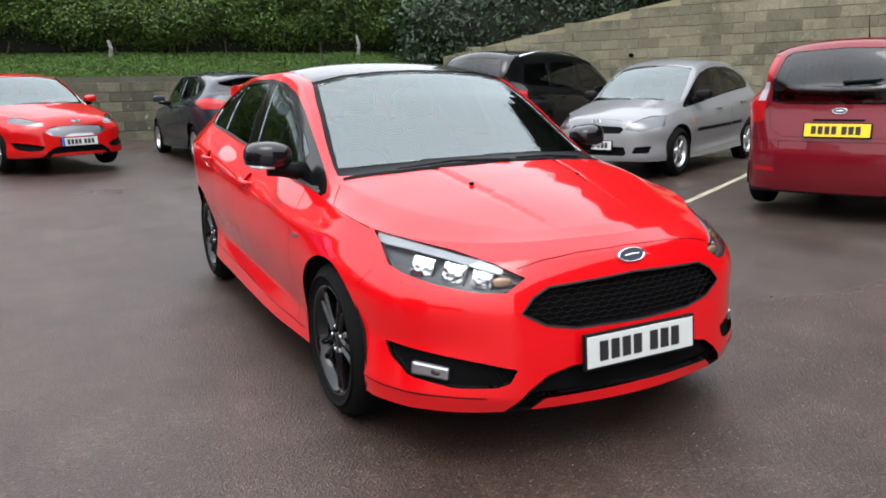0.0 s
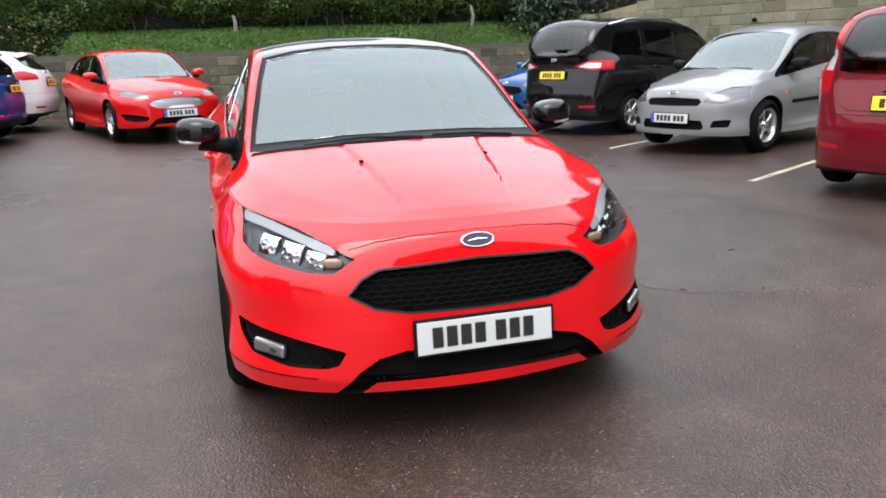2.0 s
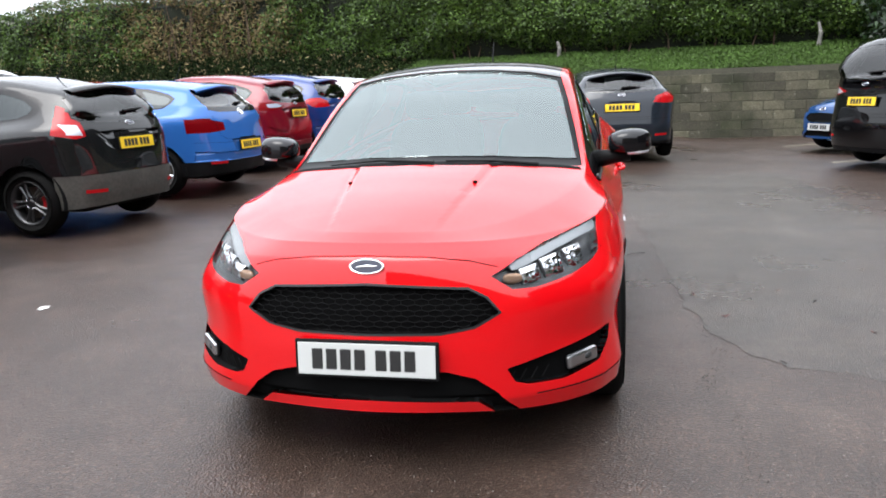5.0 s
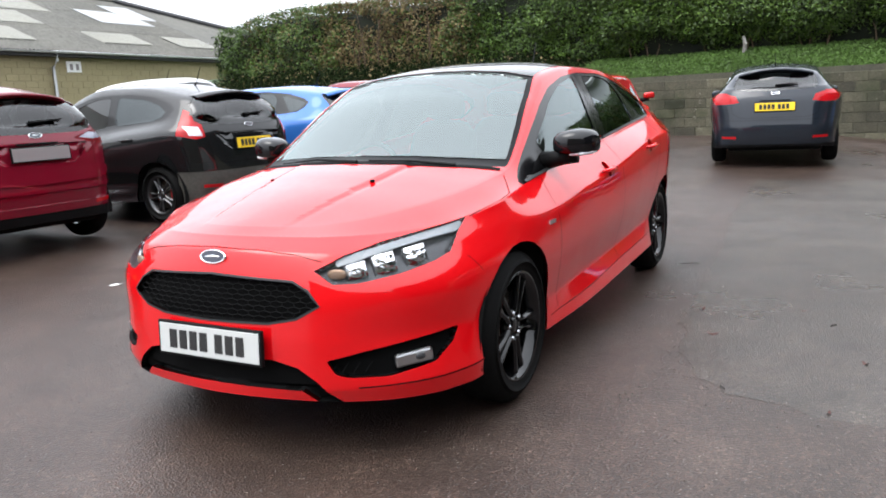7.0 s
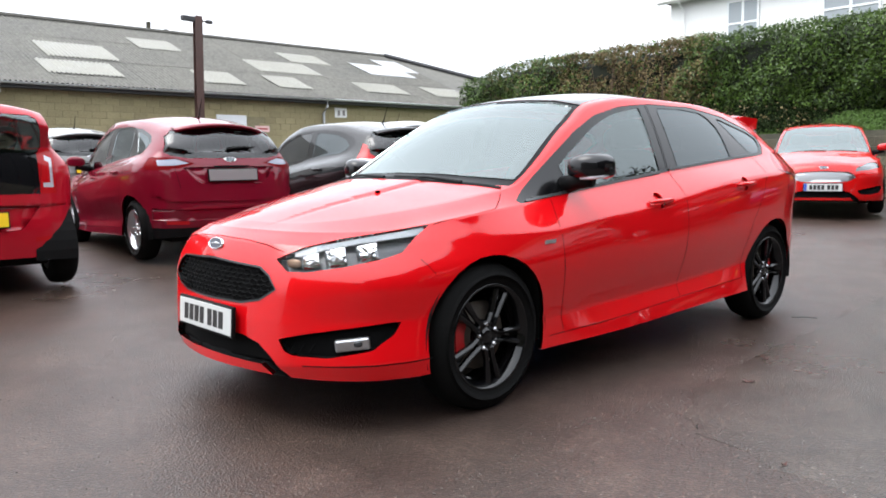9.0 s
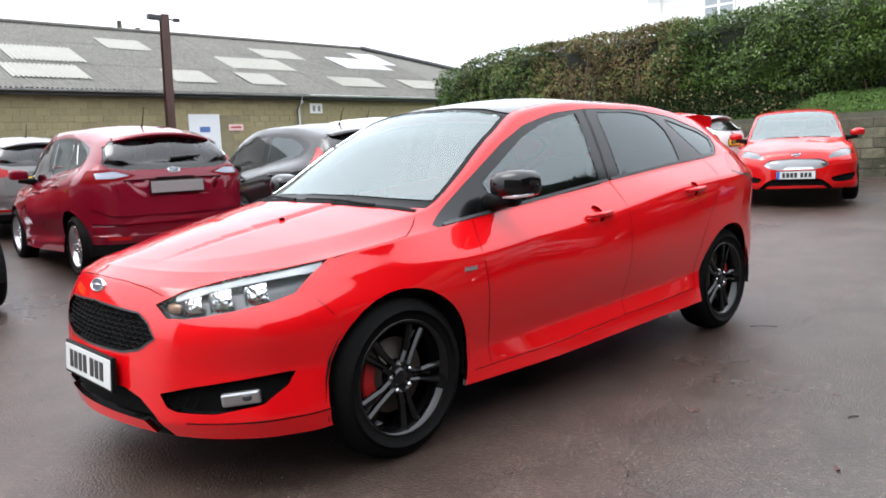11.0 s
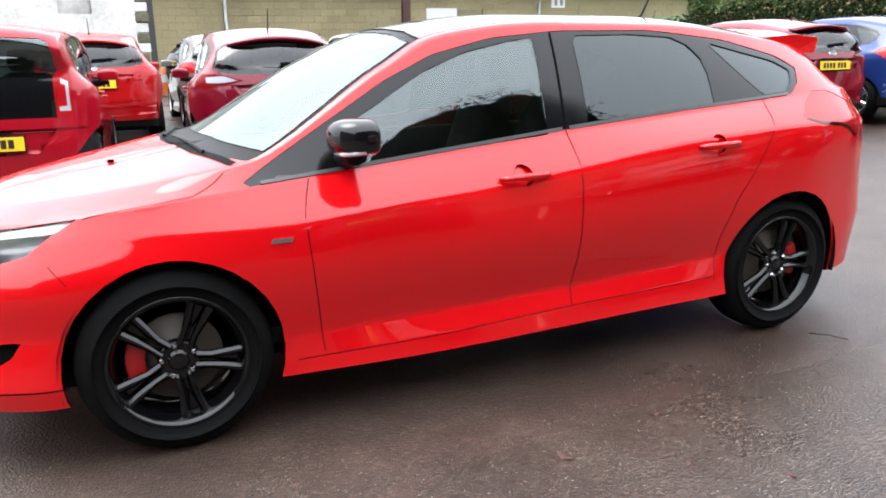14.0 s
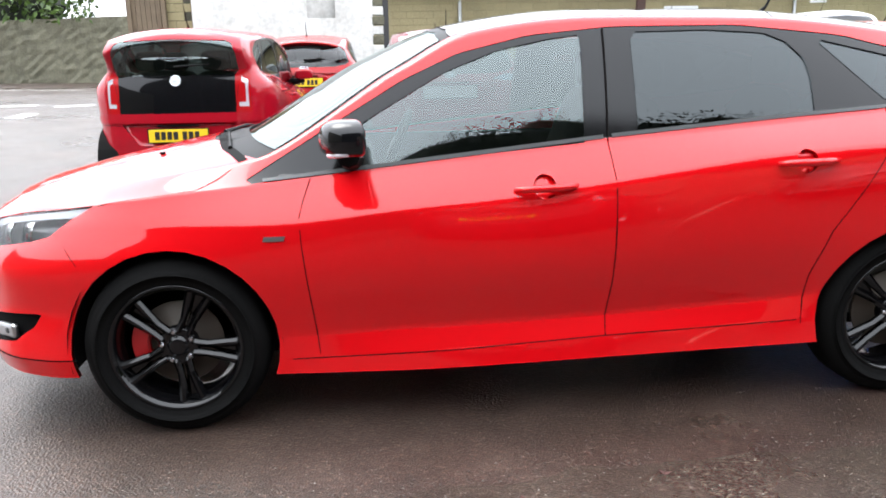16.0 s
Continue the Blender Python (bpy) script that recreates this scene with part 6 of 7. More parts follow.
tagged(part("undergrowth", bm, TWIG, hedge, "bare brown stems"), kind="stuff")
# pale stems that show under the hedge
for x, h in ((6.2, 0.55), (7.7, 0.42), (-0.3, 0.38)):
    bm = bmesh.new()
    z0 = bank_z(x, 16.9)
    tube(bm, [(x, 16.75, z0 - 0.1), (x + 0.03, 16.7, z0 + h * 0.5), (x - 0.02, 16.75, z0 + h)], [0.06, 0.05, 0.04], 8)
    tagged(part("pale_stem", bm, mottled("pale_bark", (0.08, 0.075, 0.065), (0.26, 0.25, 0.23), 8, 40)), "pale bare hedge stem on the bank", "stem")

# ivy over the end of the tall wall
ivy_n = 9000
t = RNG.uniform(0, 1, ivy_n)
ix = 7.3 + 3.4 * t + RNG.normal(0, 0.25, ivy_n)
iy = 15.0 - 4.6 * t + RNG.uniform(-0.1, 1.8, ivy_n)
iz = 2.15 + 0.95 * t + RNG.uniform(-0.25, 1.2, ivy_n) * (1.2 - 0.3 * t)
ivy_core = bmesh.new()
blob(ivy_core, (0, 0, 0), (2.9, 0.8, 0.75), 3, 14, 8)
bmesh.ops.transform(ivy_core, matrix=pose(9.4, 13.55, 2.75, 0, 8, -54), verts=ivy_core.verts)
ivy = tagged(part("ivy", ivy_core, SHADE_CORE), "dark glossy ivy spilling over the wall's end", "ivy")
leaves("leaves", np.stack([ix, iy, iz], 1), np.tile((-0.6, -0.7, 0.4), (ivy_n, 1)), 0.075, LEAF_IVY, ivy, RNG)

# tall wooded bank behind the tall wall, its shade put into the leaf colour
def wood_top(t):
    return 9.2 + 3.3 * np.clip((t - 0.235) / 0.05, 0, 1) - 0.7 * np.clip((t - 0.34) / 0.10, 0, 1)


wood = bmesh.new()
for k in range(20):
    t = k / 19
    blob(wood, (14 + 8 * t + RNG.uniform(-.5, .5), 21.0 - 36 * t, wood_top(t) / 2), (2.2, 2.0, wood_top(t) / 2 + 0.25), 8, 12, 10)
wood = tagged(part("woods", wood, SHADE_CORE), "dark wooded bank above the tall wall", "trees", kind="stuff")
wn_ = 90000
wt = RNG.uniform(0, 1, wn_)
leaves("leaves", np.stack([12.4 + 8 * wt + RNG.normal(0, 0.6, wn_), 20.5 - 36 * wt + RNG.normal(0, .5, wn_), 2.6 + (wood_top(wt) - 2.6) * RNG.uniform(0, 1, wn_) + 0.2 * np.sin(wt * 40)], 1), np.tile((-0.9, 0, 0.3), (wn_, 1)), 0.10, LEAF_SHADED, wood, RNG)
# added wall, out of view: cuts southern light and gives the bumper dark reflections
tagged(part("wall_south", box(bmesh.new(), -2, 22, -14.5, -14, -0.3, 6.5), RUBBLE), "plain stone wall that closes the car park", "wall", kind="structure")

# undergrowth where the hedge comes down to the wall, most leaves coloured as if in shade
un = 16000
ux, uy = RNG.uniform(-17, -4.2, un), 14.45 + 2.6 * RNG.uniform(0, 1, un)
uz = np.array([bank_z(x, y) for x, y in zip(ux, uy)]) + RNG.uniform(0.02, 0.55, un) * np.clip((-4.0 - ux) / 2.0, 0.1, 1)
leaves("dark_leaves", np.stack([ux, uy, uz], 1)[:14800], np.tile((0.0, -0.7, 0.5), (14800, 1)), 0.055, LEAF_SHADED, hedge, RNG)
leaves("brown_leaves", np.stack([ux, uy, uz], 1)[14800:], np.tile((0.0, -0.7, 0.5), (1200, 1)), 0.055, LEAF_BROWN, hedge, RNG)

# grass blades
gn = 30000
gx, gy = RNG.uniform(-5.5, 10, gn), 14.5 + 2.9 * RNG.uniform(0, 1, gn) ** 1.3
gz = np.array([bank_z(x, y) for x, y in zip(gx, gy)]) + 0.03
tuft = leaves("grass", np.stack([gx, gy, gz], 1), np.tile((0.0, -0.9, 0.1), (gn, 1)), 0.055, BLADE, None, RNG, 0.5)
tagged(tuft, "short green grass blades on the bank", "grass")

# ---------------------------------------------------------------- the long shed
shed = new("shed_roof")
tagged(shed, "low-pitched corrugated cement roof with pale rooflights", "roof", kind="structure")
EAVE, RIDGE, RX = 3.72, 7.05, -31.0


def roof_point(s, y, lift=0.0):
    """s: 0 at the eave, 1 at the ridge."""
    return Vector((SHED_X + 0.35 + s * (RX - SHED_X - 0.35), y, EAVE + s * (RIDGE - EAVE) + lift))


def corrugated(name, s0, s1, y0, y1, mat, parent, lift=0.0, step=0.0365, skew=0.0):
    bm = bmesh.new()
    n = max(4, int((y1 - y0) / step))
    rows = []
    for k in range(n + 1):
        y = y0 + (y1 - y0) * k / n
        w = 0.027 * math.cos(2 * math.pi * y / 0.146)
        rows.append([bm.verts.new(roof_point(s, y + skew * (1 - s), lift + w)) for s in (s0, s1)])
    for a, b in zip(rows, rows[1:]):
        bm.faces.new((a[0], b[0], b[1], a[1]))
    bmesh.ops.recalc_face_normals(bm, faces=bm.faces)
    return part(name, bm, mat, parent, "", True)


for y0 in np.arange(-2.0, 23.5, 3.0):
    for s0, s1, lift in ((0.0, 0.36, 0.0), (0.34, 0.70, 0.012), (0.68, 1.0, 0.024)):
        corrugated("roof_sheet", s0, s1, float(y0), float(min(y0 + 3.0, 23.6)), ROOF_SHEET, shed, lift)
corrugated("roof_sheet", 0.0, 1.0, 23.6, 25.0, ROOF_SHEET, shed, 0.0, skew=8.0)
bm = bmesh.new()
fan = [bm.verts.new(p) for p in (roof_point(0, 23.6), roof_point(1, 23.6), roof_point(0, 33.0))]
bm.faces.new(fan)
part("roof_sheet", bm, ROOF_SHEET, shed)
for s0, s1, y0, y1, mat in ((0.36, 0.58, 4.6, 7.0, ROOFLIGHT), (0.12, 0.30, 4.0, 6.4, ROOFLIGHT), (0.62, 0.80, 8.6, 10.4, ROOFLIGHT), (0.12, 0.30, 9.4, 11.0, ROOFLIGHT), (0.12, 0.30, 12.4, 14.0, ROOFLIGHT), (0.38, 0.58, 12.9, 16.0, ROOFLIGHT),
                            (0.62, 0.80, 15.6, 17.8, ROOFLIGHT), (0.14, 0.30, 17.0, 19.4, ROOFLIGHT), (0.50, 0.72, 19.4, 22.4, ROOFWHITE), (0.62, 0.86, 21.6, 23.4, ROOFWHITE), (0.14, 0.30, 21.0, 23.3, ROOFLIGHT), (0.60, 0.78, 1.0, 2.8, ROOFLIGHT), (0.2, 0.36, -0.5, 1.4, ROOFLIGHT)):
    corrugated("rooflight", s0, s1, y0, y1, mat, shed, 0.045)
for p0, p1, r, nm in ((roof_point(1, -2, 0.05), roof_point(1, 23.6, 0.05), 0.11, "ridge_cap"), (roof_point(1, 23.6, 0.1), roof_point(0, 33, 0.12), 0.12, "bargeboard")):
    part(nm, tube(bmesh.new(), [p0, p1], r, 8), ROOF_SHEET if nm == "ridge_cap" else BARGE_DARK, shed)
bm = bmesh.new()
bm.faces.new([bm.verts.new(p) for p in ((-31, -2, 7.0), (-31, 23.6, 7.0), (-39.5, 23.6, 3.7), (-39.5, -2, 3.7))])
part("roof_sheet", bm, ROOF_SHEET, shed)
gutter = bmesh.new()
prof = [(0.07 * math.cos(a), 0.07 * math.sin(a)) for a in np.linspace(math.pi, 2 * math.pi, 9)]
loops = [[gutter.verts.new((SHED_X + 0.42 + px, y, EAVE - 0.03 + pz)) for px, pz in prof] for y in (2.2, 33.0)]
for i in range(8):
    gutter.faces.new((loops[0][i], loops[1][i], loops[1][i + 1], loops[0][i + 1]))
tagged(part("gutter", gutter, GUTTER_GREY, None, "", True), "grey plastic gutter along the shed's eave", "gutter", kind="structure")
bm = box(bmesh.new(), SHED_X - 0.02, SHED_X + 0.32, -1.5, 33, 3.52, 3.66)
tagged(part("eaves_board", bm, BARGE_DARK), "dark board under the shed's eave", "trim", kind="structure")
for y in (2.3, 13.95):
    bm = tube(bmesh.new(), [(SHED_X + 0.40, y, EAVE - 0.08), (SHED_X + 0.40, y, 3.40), (SHED_X + 0.11, y, 3.15), (SHED_X + 0.11, y, 0.35)], 0.055, 10)
    tagged(part("downpipe", bm, GUTTER_GREY, None, "", True), "pale grey plastic downpipe on the shed wall", "downpipe", "downpipes")
bm = box(bmesh.new(), SHED_X - 0.05, SHED_X + 0.03, 9.35, 10.55, 0.4, 2.95, 0.01)
door = tagged(part("door_1", bm, simple("white_door_paint", (0.72, 0.74, 0.76), 0.5)), "plain white shed door", "door", kind="structure")
part("notice", box(bmesh.new(), SHED_X + 0.03, SHED_X + 0.036, 9.75, 10.15, 2.3, 2.5), simple("blue_notice", (0.08, 0.16, 0.4), 0.5), door)
bm = box(bmesh.new(), SHED_X + 0.01, SHED_X + 0.03, 10.9, 11.5, 2.35, 2.58, 0.004)
sign = tagged(part("wall_sign", bm, simple("pink_sign", (0.75, 0.5, 0.48), 0.5)), "small pale red and white sign on the shed wall", "sign")
part("bar", box(bmesh.new(), SHED_X + 0.03, SHED_X + 0.034, 10.98, 11.42, 2.44, 2.50), CALIPER_RED, sign)
bm = box(bmesh.new(), SHED_X + 0.01, SHED_X + 0.03, 14.55, 15.15, 3.0, 3.40, 0.004)
sign = tagged(part("wall_sign", bm, simple("white_sign", (0.75, 0.75, 0.74), 0.5)), "small white notice on the shed wall", "sign")
for y in (14.68, 14.93):
    part("bar", box(bmesh.new(), SHED_X + 0.03, SHED_X + 0.034, y, y + 0.12, 3.08, 3.30), PLATE_GREY, sign)
bm = box(bmesh.new(), SHED_X - 0.08, SHED_X - 0.03, 24.4, 25.4, 2.35, 3.3)
win = tagged(part("window_1", bm, GLOSS_BLACK), "small dark shed window", "window", kind="structure")
part("window_frame", box(bmesh.new(), SHED_X - 0.03, SHED_X + 0.02, 24.86, 24.94, 2.35, 3.3), GUTTER_GREY, win)
# chimneys beyond the ridge
for y, h in ((14.0, 1.2), (15.0, 0.7)):
    bm = box(bmesh.new(), -40.3, -39.7, y - 0.22, y + 0.22, 3.0, 8.0 + h * 0.6, 0.02)
    chim = tagged(part("chimney", bm, RUBBLE), "small brick chimney beyond the shed roof", "chimney")
    part("chimney_pot", tube(bmesh.new(), [(-40, y, 8.0 + h * 0.6), (-40, y, 8.45 + h * 0.6)], 0.13, 8), BLOCK_GREY, chim)

# ---------------------------------------------------------------- the steel lamp post
PX, PY = -21.4, 7.9
bm = bmesh.new()
for a, b in (((-0.13, 0.13), (-0.10, -0.08)), ((-0.13, 0.13), (0.08, 0.10)), ((-0.012, 0.012), (-0.08, 0.08))):
    box(bm, b[0], b[1], a[0], a[1], 0.0, 5.7)
post = tagged(part("lamp_post", bm, RUST_STEEL), "brown painted steel joist post with floodlights", "lamp post")
post.matrix_basis = pose(PX, PY, ground_z(PX, PY) - 0.1, -1.5, 0, 0)
bm = box(bmesh.new(), -0.10, 0.10, -0.55, -0.13, 5.50, 5.66, 0.02)
part("floodlight", bm, BARGE_DARK, post, "black floodlight head")
bm = tube(bmesh.new(), [(0, 0.1, 5.58), (0, 0.35, 5.54)], 0.025, 8)
box(bm, -0.06, 0.06, 0.30, 0.52, 5.50, 5.62, 0.02)
part("floodlight", bm, BARGE_DARK, post, "small black floodlight head")

# ---------------------------------------------------------------- the whitewashed barn
BX = -18.0
bm = bmesh.new()
cols = np.arange(-5.35, -0.35, 0.25)
zs = np.arange(0.2, 6.1, 0.25)
grid = [[bm.verts.new((BX + 0.05 * noise.noise((y * 1.9, z * 2.4, 0.4)) + 0.03 * noise.noise((y * 4.5, z * 6, 2)), y, z)) for z in zs] for y in cols]
for i in range(len(cols) - 1):
    for j in range(len(zs) - 1):
        if -2.4 < cols[i] + 0.12 < -1.62 and 2.45 < zs[j] + 0.12 < 3.6:
            continue
        bm.faces.new((grid[i][j], grid[i + 1][j], grid[i + 1][j + 1], grid[i][j + 1]))
back = box(bm, BX - 0.6, BX - 0.10, -5.35, -0.6, 0.2, 6.0)
barn = tagged(part("wall_barn", bm, WHITEWASH, None, "", True), "rough whitewashed stone wall of an old barn", "wall", kind="structure")
rng = random.Random(3)
for row in range(24):
    z = 0.25 + row * 0.25
    d = rng.uniform(0.18, 0.42)
    bm = box(bmesh.new(), BX - 0.3, BX + rng.uniform(0.0, 0.05), -0.62, -0.62 + d, z, z + 0.225, 0.02, 1)
    part("quoin", bm, WHITEWASH if row % 2 else RUBBLE, barn)
bm = box(bmesh.new(), BX - 0.22, BX - 0.16, -2.45, -1.6, 2.4, 3.65)
win = tagged(part("window_2", bm, simple("dusty_dark_glass", (0.03, 0.03, 0.03), 0.3)), "small dark barn window with brown bars", "window", kind="structure")
for z in (2.48, 2.85, 3.22):
    part("bar", box(bmesh.new(), BX - 0.16, BX - 0.12, -2.45, -1.6, z, z + 0.05), RUST_STEEL, win)
for y in (-2.38, -2.04, -1.69):
    part("bar", box(bmesh.new(), BX - 0.155, BX - 0.115, y, y + 0.05, 2.4, 3.65), RUST_STEEL, win)
bm = box(bmesh.new(), BX - 0.15, BX + 0.03, -0.33, -0.18, 0.2, 4.6, 0.02)
tagged(part("soil_pipe", bm, BARGE_DARK), "black pipe beside the barn's corner", "pipe")
# timber and block lean-to beside the barn
side = block_wall("wall_lean_to", (BX - 0.4, -7.0), (BX - 0.4, -5.35), 0.2, lambda s: 5.0, 0.45, 0.225, 0.06, BLOCK_YELLOW, "yellow block wall beside the barn")
for y in (-7.1, -6.2, -5.42):
    tagged(part("timber_post", box(bmesh.new(), BX - 0.36, BX - 0.22, y, y + 0.12, 0.2, 5.0, 0.01), WOOD_POST), "weathered timber post beside the barn", "post", "timber posts")
for k in range(6):
    tagged(part("board", box(bmesh.new(), BX - 0.34, BX - 0.30, -7.0 + k * 0.13, -6.88 + k * 0.13, 0.5, 4.8, 0.004), WOOD_POST), "weathered brown upright board", "board", "boards")

# ---------------------------------------------------------------- rubble wall across the road
def rubble_wall(x0, y0, x1, y1, z0, z1):
    a, b = Vector((x0, y0, 0)), Vector((x1, y1, 0))
    n = int((b - a).length / 0.3)
    bm = bmesh.new()
    out = Vector(((b - a).y, -(b - a).x, 0)).normalized()
    m = int((z1 - z0) / 0.2)
    grid = []
    for i in range(n + 1):
        p = a + (b - a) * i / n
        col = [bm.verts.new(p + out * (0.10 * noise.noise((i * 0.9, j * 1.3, 5)) - 0.004 * j) + Vector((0, 0, z0 + (z1 - z0) * j / m + 0.05 * noise.noise((i, 0, 9))))) for j in range(m + 1)]
        col.append(bm.verts.new(p - out * 0.5 + Vector((0, 0, z1))))
        grid.append(col)
    for c0, c1 in zip(grid, grid[1:]):
        for j in range(len(c0) - 1):
            bm.faces.new((c0[j], c1[j], c1[j + 1], c0[j + 1]))
    bmesh.ops.recalc_face_normals(bm, faces=bm.faces)
    return part("wall_rubble", bm, RUBBLE)


tagged(rubble_wall(-40, -40, -27.4, -3.5, 0.2, 3.3), "old rubble stone wall across the road", "wall", kind="structure")
bm = tube(bmesh.new(), [(-29.9, -16.6, 0.5), (-30.2, -17.6, 4.2)], 0.22, 6)
tagged(part("buttress", bm, BLOCK_GREY), "leaning stone buttress against the rubble wall", "buttress")
bush_n = 5000
bt = RNG.uniform(0, 1, bush_n)
bush = bmesh.new()
blob(bush, (0, 0, 0), (1.0, 13.0, 1.2), 3, 14, 8)
bmesh.ops.transform(bush, matrix=pose(-36.3, -26, 3.9, 0, 0, -19), verts=bush.verts)
bush = tagged(part("bushes", bush, SHADE_CORE), "untidy green bushes above the rubble wall", "bush")
leaves("leaves", np.stack([-41 + 11.0 * bt + RNG.normal(0, 0.5, bush_n) - 0.6, -40 + 28 * bt, 3.6 + RNG.uniform(-0.5, 2.2, bush_n)], 1), np.tile((0.9, 0.3, 0.3), (bush_n, 1)), 0.16, LEAF, bush, RNG)

# ---------------------------------------------------------------- white house above the hedge
house = new("house")
tagged(house, "white rendered house with white windows and a grey roof", "house")
HY = 28.0
bm = box(bmesh.new(), -15.7, 6.0, HY, HY + 8, 2.0, 8.2)
part("wall", bm, RENDER_WHITE, house)
bm = bmesh.new()
v = [bm.verts.new(p) for p in ((-16.1, HY - 0.45, 8.15), (6.4, HY - 0.45, 8.15), (6.4, HY + 4, 11.2), (-14.2, HY + 4, 11.2), (-16.1, HY + 8.4, 8.15), (6.4, HY + 8.4, 8.15))]
for f in ((0, 1, 2, 3), (3, 2, 5, 4), (0, 3, 4)):
    bm.faces.new([v[i] for i in f])
bmesh.ops.solidify(bm, geom=bm.faces, thickness=0.12)
part("roof", bm, mottled("roof_tile", (0.05, 0.045, 0.045), (0.12, 0.11, 0.105), 2, 30), house)
part("fascia", box(bmesh.new(), -16.1, 6.4, HY - 0.47, HY - 0.43, 8.0, 8.2), RENDER_WHITE, house)
part("gutter", tube(bmesh.new(), [(-16.1, HY - 0.52, 8.12), (6.4, HY - 0.52, 8.12)], 0.06, 8), RENDER_WHITE, house)
part("downpipe", tube(bmesh.new(), [(-15.1, HY - 0.5, 8.1), (-15.0, HY - 0.08, 7.6), (-15.0, HY - 0.08, 3.0)], 0.05, 8), RENDER_WHITE, house)
FRAME_WHITE = simple("white_window_frame", (0.78, 0.79, 0.8), 0.35)
for x0, x1 in ((-13.0, -11.6), (-9.1, -7.0), (-4.5, -2.5)):
    w = part("window", box(bmesh.new(), x0, x1, HY - 0.03, HY + 0.05, 6.05, 7.75), simple("pale_curtain_glass", (0.30, 0.33, 0.35), 0.1), house, "white framed window with pale curtains")
    for px in ((x0, x0 + 0.08), ((x0 + x1) / 2 - 0.05, (x0 + x1) / 2 + 0.05), (x1 - 0.08, x1)):
        part("frame", box(bmesh.new(), px[0], px[1], HY - 0.06, HY - 0.02, 6.05, 7.75), FRAME_WHITE, w)
    for pz in (6.05, 6.75, 7.67):
        part("frame", box(bmesh.new(), x0, x1, HY - 0.062, HY - 0.022, pz, pz + 0.08), FRAME_WHITE, w)


# ---------------------------------------------------------------- small things on the ground
PEBBLE = vary(mottled("loose_grit", (0.03, 0.026, 0.023), (0.11, 0.10, 0.088), 30, 200, (0.6, 0.9), 0.0), 0.5, 1.6, True)


def grit(name, places, size, label):
    """Loose stones lying on the asphalt, as one mesh."""
    n = len(places)
    base = np.array([(1, 0, 0), (-0.5, 0.87, 0), (-0.5, -0.87, 0), (0.1, 0.05, 0.75)])
    ang = RNG.uniform(0, 6.28, n)
    s = size * RNG.uniform(0.4, 1.4, n)
    rot = np.stack([np.stack([np.cos(ang), -np.sin(ang), 0 * ang], 1), np.stack([np.sin(ang), np.cos(ang), 0 * ang], 1), np.stack([0 * ang, 0 * ang, 1 + 0 * ang], 1)], 1)
    v = (np.einsum("nij,kj->nki", rot, base) * s[:, None, None] + places[:, None, :]).reshape(-1, 3)
    f = np.array([(0, 1, 3), (1, 2, 3), (2, 0, 3)])
    faces = (f[None] + 4 * np.arange(n)[:, None, None]).reshape(-1, 3)
    me = bpy.data.meshes.new(name)
    me.from_pydata(v.tolist(), [], faces.tolist())
    me.materials.append(PEBBLE)
    return tagged(part(name, me, None), label, "grit", kind="stuff")


def on_ground(xs, ys, lift=0.0):
    return np.stack([xs, ys, np.array([ground_z(x, y) for x, y in zip(xs, ys)]) + lift], 1)


gxs, gys = [], []
for path, n, spread in (([(1.05, 4.2), (1.22, 1.6), (1.25, 0.45), (1.30, -0.55), (1.62, -1.0), (2.4, -1.25), (3.2, -1.2)], 900, 0.05), ([(1.30, -0.6), (1.27, -1.6), (1.35, -2.6)], 300, 0.035), ([(2.0, 2.5), (2.3, 0.8), (2.25, -0.2)], 150, 0.04)):
    p = np.array(path)
    seg = np.linalg.norm(np.diff(p, axis=0), axis=1)
    u = RNG.uniform(0, seg.sum(), n)
    cum = np.concatenate([[0], np.cumsum(seg)])
    x = np.interp(u, cum, p[:, 0]) + RNG.normal(0, spread, n) + 0.05 * np.sin(u * 7)
    y = np.interp(u, cum, p[:, 1]) + RNG.normal(0, spread, n) + 0.04 * np.sin(u * 11)
    gxs.append(x)
    gys.append(y)
grit("seam_grit", on_ground(np.concatenate(gxs), np.concatenate(gys)), 0.0042, "loose grit along an old asphalt seam")
far = RNG.uniform(0, 1, 9000)
ang = RNG.uniform(-3.14, 3.14, 9000)
rad = 1.2 + 5.5 * far ** 0.7
grit("scattered_grit", on_ground(rad * np.cos(ang) * 0.9, rad * np.sin(ang) - 0.6), 0.0042, "scattered pale grit on wet asphalt")

DEAD_LEAF = simple("dead_leaf", (0.05, 0.014, 0.010), 0.7)
TWIG_DARK = simple("dark_twig", (0.015, 0.011, 0.009), 0.8)
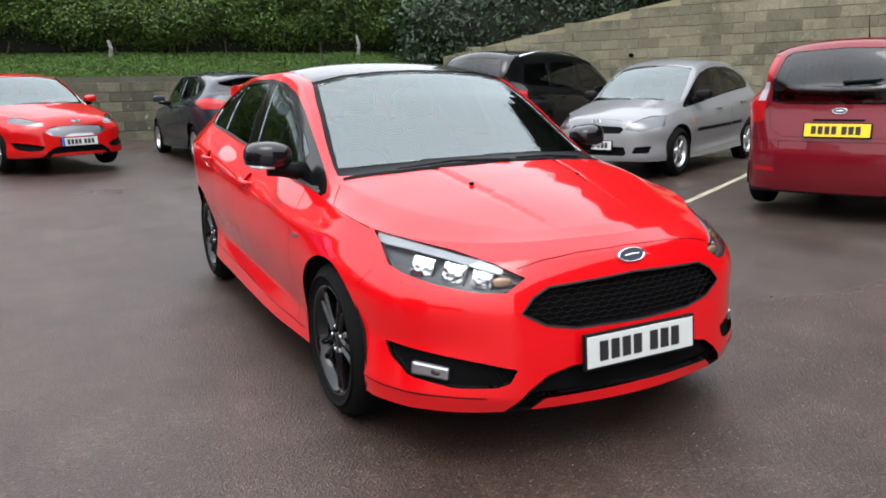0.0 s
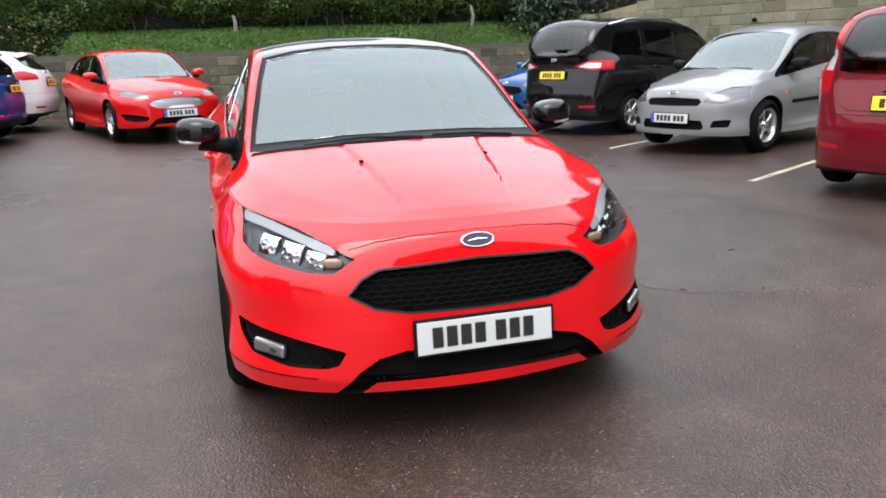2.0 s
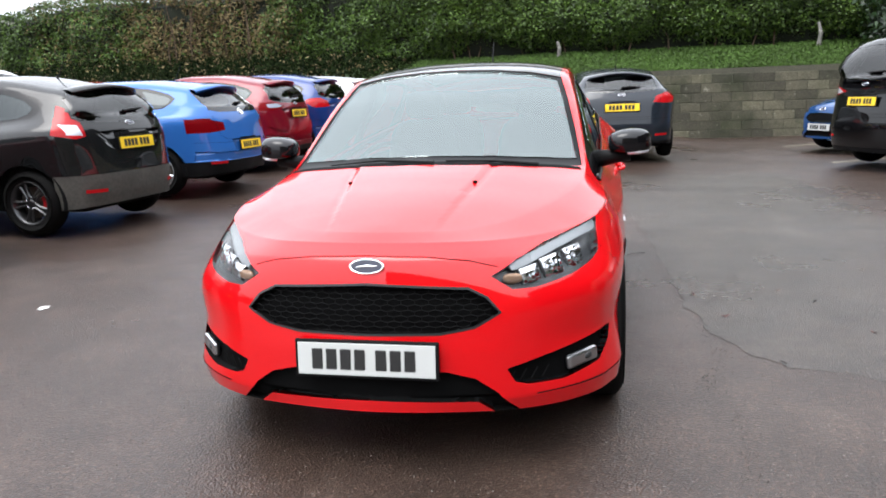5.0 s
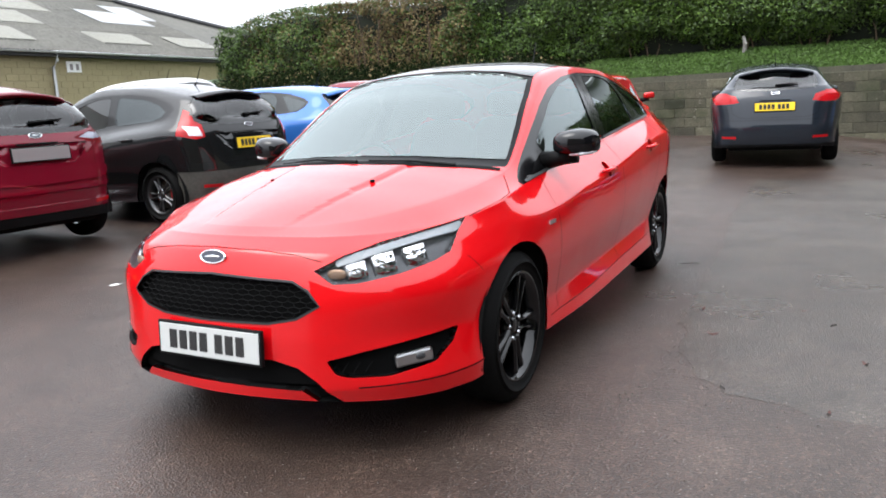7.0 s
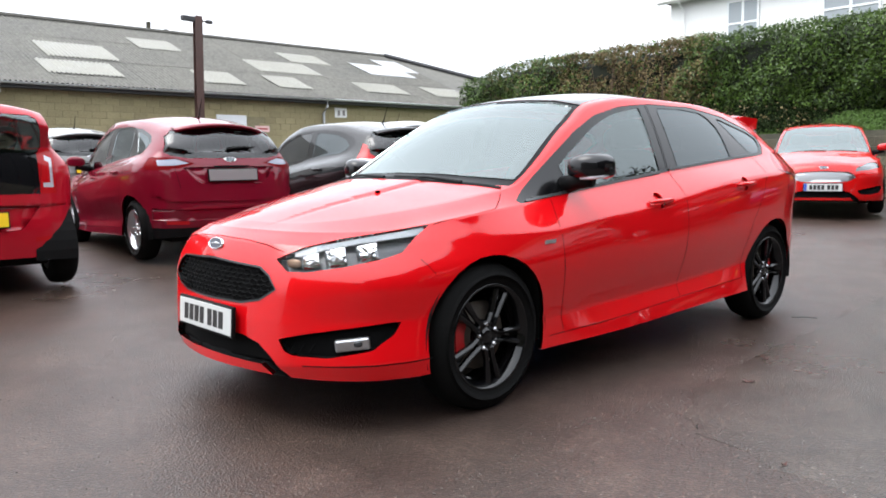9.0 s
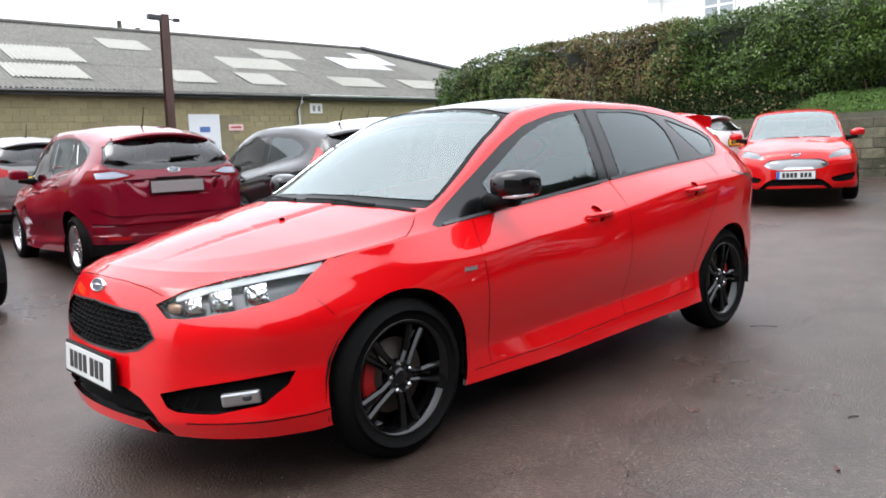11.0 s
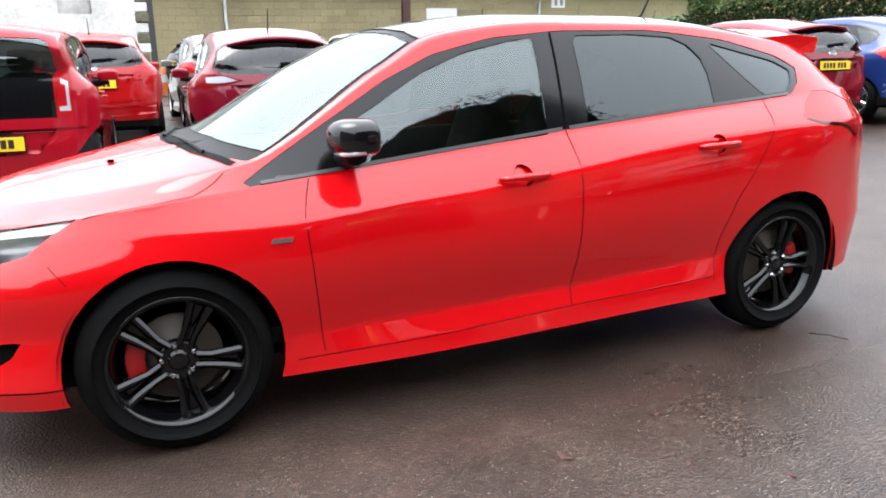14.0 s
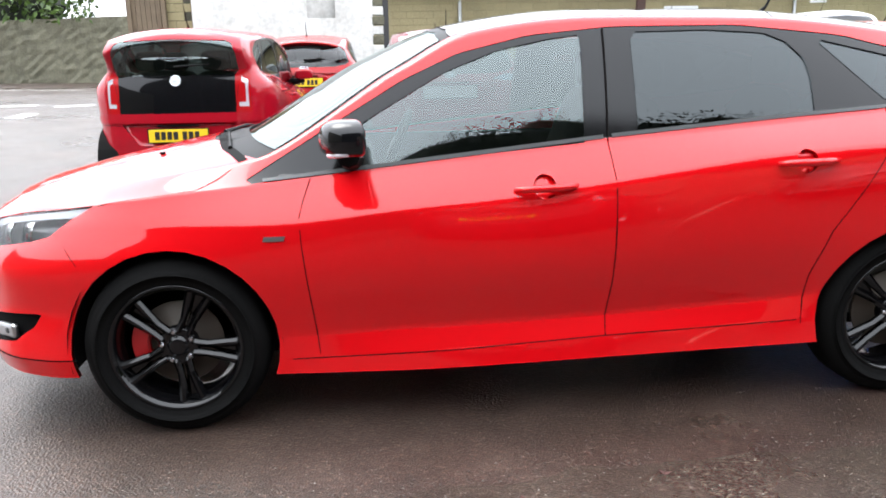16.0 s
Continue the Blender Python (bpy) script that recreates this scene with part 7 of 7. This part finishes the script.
for x, y, size, turn in ((1.455, -0.212, 0.035, 20), (1.335, 0.245, 0.022, 70), (2.133, -0.472, 0.020, 130), (1.85, 0.35, 0.022, 10), (2.0, -1.1, 0.016, 80), (-1.9, -2.6, 0.02, 40), (2.5, 0.9, 0.02, 200), (0.9, -3.0, 0.015, 0)):
    bm = bmesh.new()
    ring = [bm.verts.new((size * r * math.cos(a), size * 0.55 * r * math.sin(a), 0.006 + 0.006 * math.cos(2 * a))) for a, r in ((0, 1.1), (0.8, 0.8), (1.6, 0.9), (2.4, 0.7), (3.14, 1.0), (4.0, 0.75), (4.7, 0.9), (5.5, 0.8))]
    mid = bm.verts.new((0, 0, 0.004))
    for a, b2 in zip(ring, ring[1:] + ring[:1]):
        bm.faces.new((mid, a, b2))
    leaf = tagged(part("fallen_leaf", bm, DEAD_LEAF), "small curled brown leaf on wet asphalt", "leaf", "fallen leaves")
    leaf.matrix_basis = pose(x, y, ground_z(x, y) + (0.005 if x > 1.2 else 0.0), 0, 0, turn)
for x, y, length, turn in ((1.05, 1.45, 0.16, 35), (2.35, -0.35, 0.06, 10), (2.0, 0.1, 0.05, 60), (1.6, -0.95, 0.04, 120)):
    bm = tube(bmesh.new(), [(-length / 2, 0, 0.004), (0, length * 0.06, 0.006), (length / 2, -length * 0.03, 0.004)], 0.003, 5)
    twig = tagged(part("twig", bm, TWIG_DARK), "thin dark twig lying on the asphalt", "twig", "twigs")
    twig.matrix_basis = pose(x, y, ground_z(x, y) + (0.005 if x > 1.0 else 0.0), 0, 0, turn)
bm = bmesh.new()
bm.faces.new([bm.verts.new((-2.7 + 0.035 * r * math.cos(a), -0.45 + 0.05 * r * math.sin(a), 0.0045 + ground_z(-2.7, -0.45))) for a, r in zip(np.linspace(0, 5.7, 11), (1, .7, 1.1, .6, .9, 1.2, .7, 1, .8, 1.1, .7))])
tagged(part("paint_spot", bm, ROAD_WHITE), "small white paint spill on the asphalt", "paint spill")

# white road markings by the entrance
for x0, y0, x1, y1, w in ((-17.2, -10.2, -17.3, -9.3, 0.35), (-16.6, -8.6, -17.0, -7.8, 0.35), (-13.4, -8.2, -14.6, -8.35, 0.35), (-16.4, -11.2, -17.0, -11.3, 0.4)):
    bay_line(x0, y0, x1, y1, w, ROAD_WHITE, "white painted road marking by the entrance")
bay_line(-26.0, -14.2, -24.6, -10.7, 0.12, ROAD_WHITE, "white painted road edge line")

# traffic cone
CONE = mottled("orange_cone_plastic", (0.5, 0.09, 0.01), (0.68, 0.15, 0.02), 6, 60, (0.4, 0.6), 0.05, 0.002)
cx, cy = -18.6, -0.05
bm = box(bmesh.new(), -0.22, 0.22, -0.22, 0.22, 0, 0.04, 0.015)
cone = tagged(part("traffic_cone", bm, simple("cone_base", (0.12, 0.22, 0.12), 0.6)), "orange traffic cone with a white band", "traffic cone")
cone.matrix_basis = pose(cx, cy, ground_z(cx, cy))
part("cone_body", lathe(bmesh.new(), [(0.04, 0.17), (0.30, 0.122), (0.52, 0.082), (0.74, 0.042), (0.75, 0.001)], 20, "z"), CONE, cone, "", True)
part("cone_band", lathe(bmesh.new(), [(0.36, 0.1135), (0.56, 0.077)], 20, "z"), PLATE_WHITE, cone, "", True)
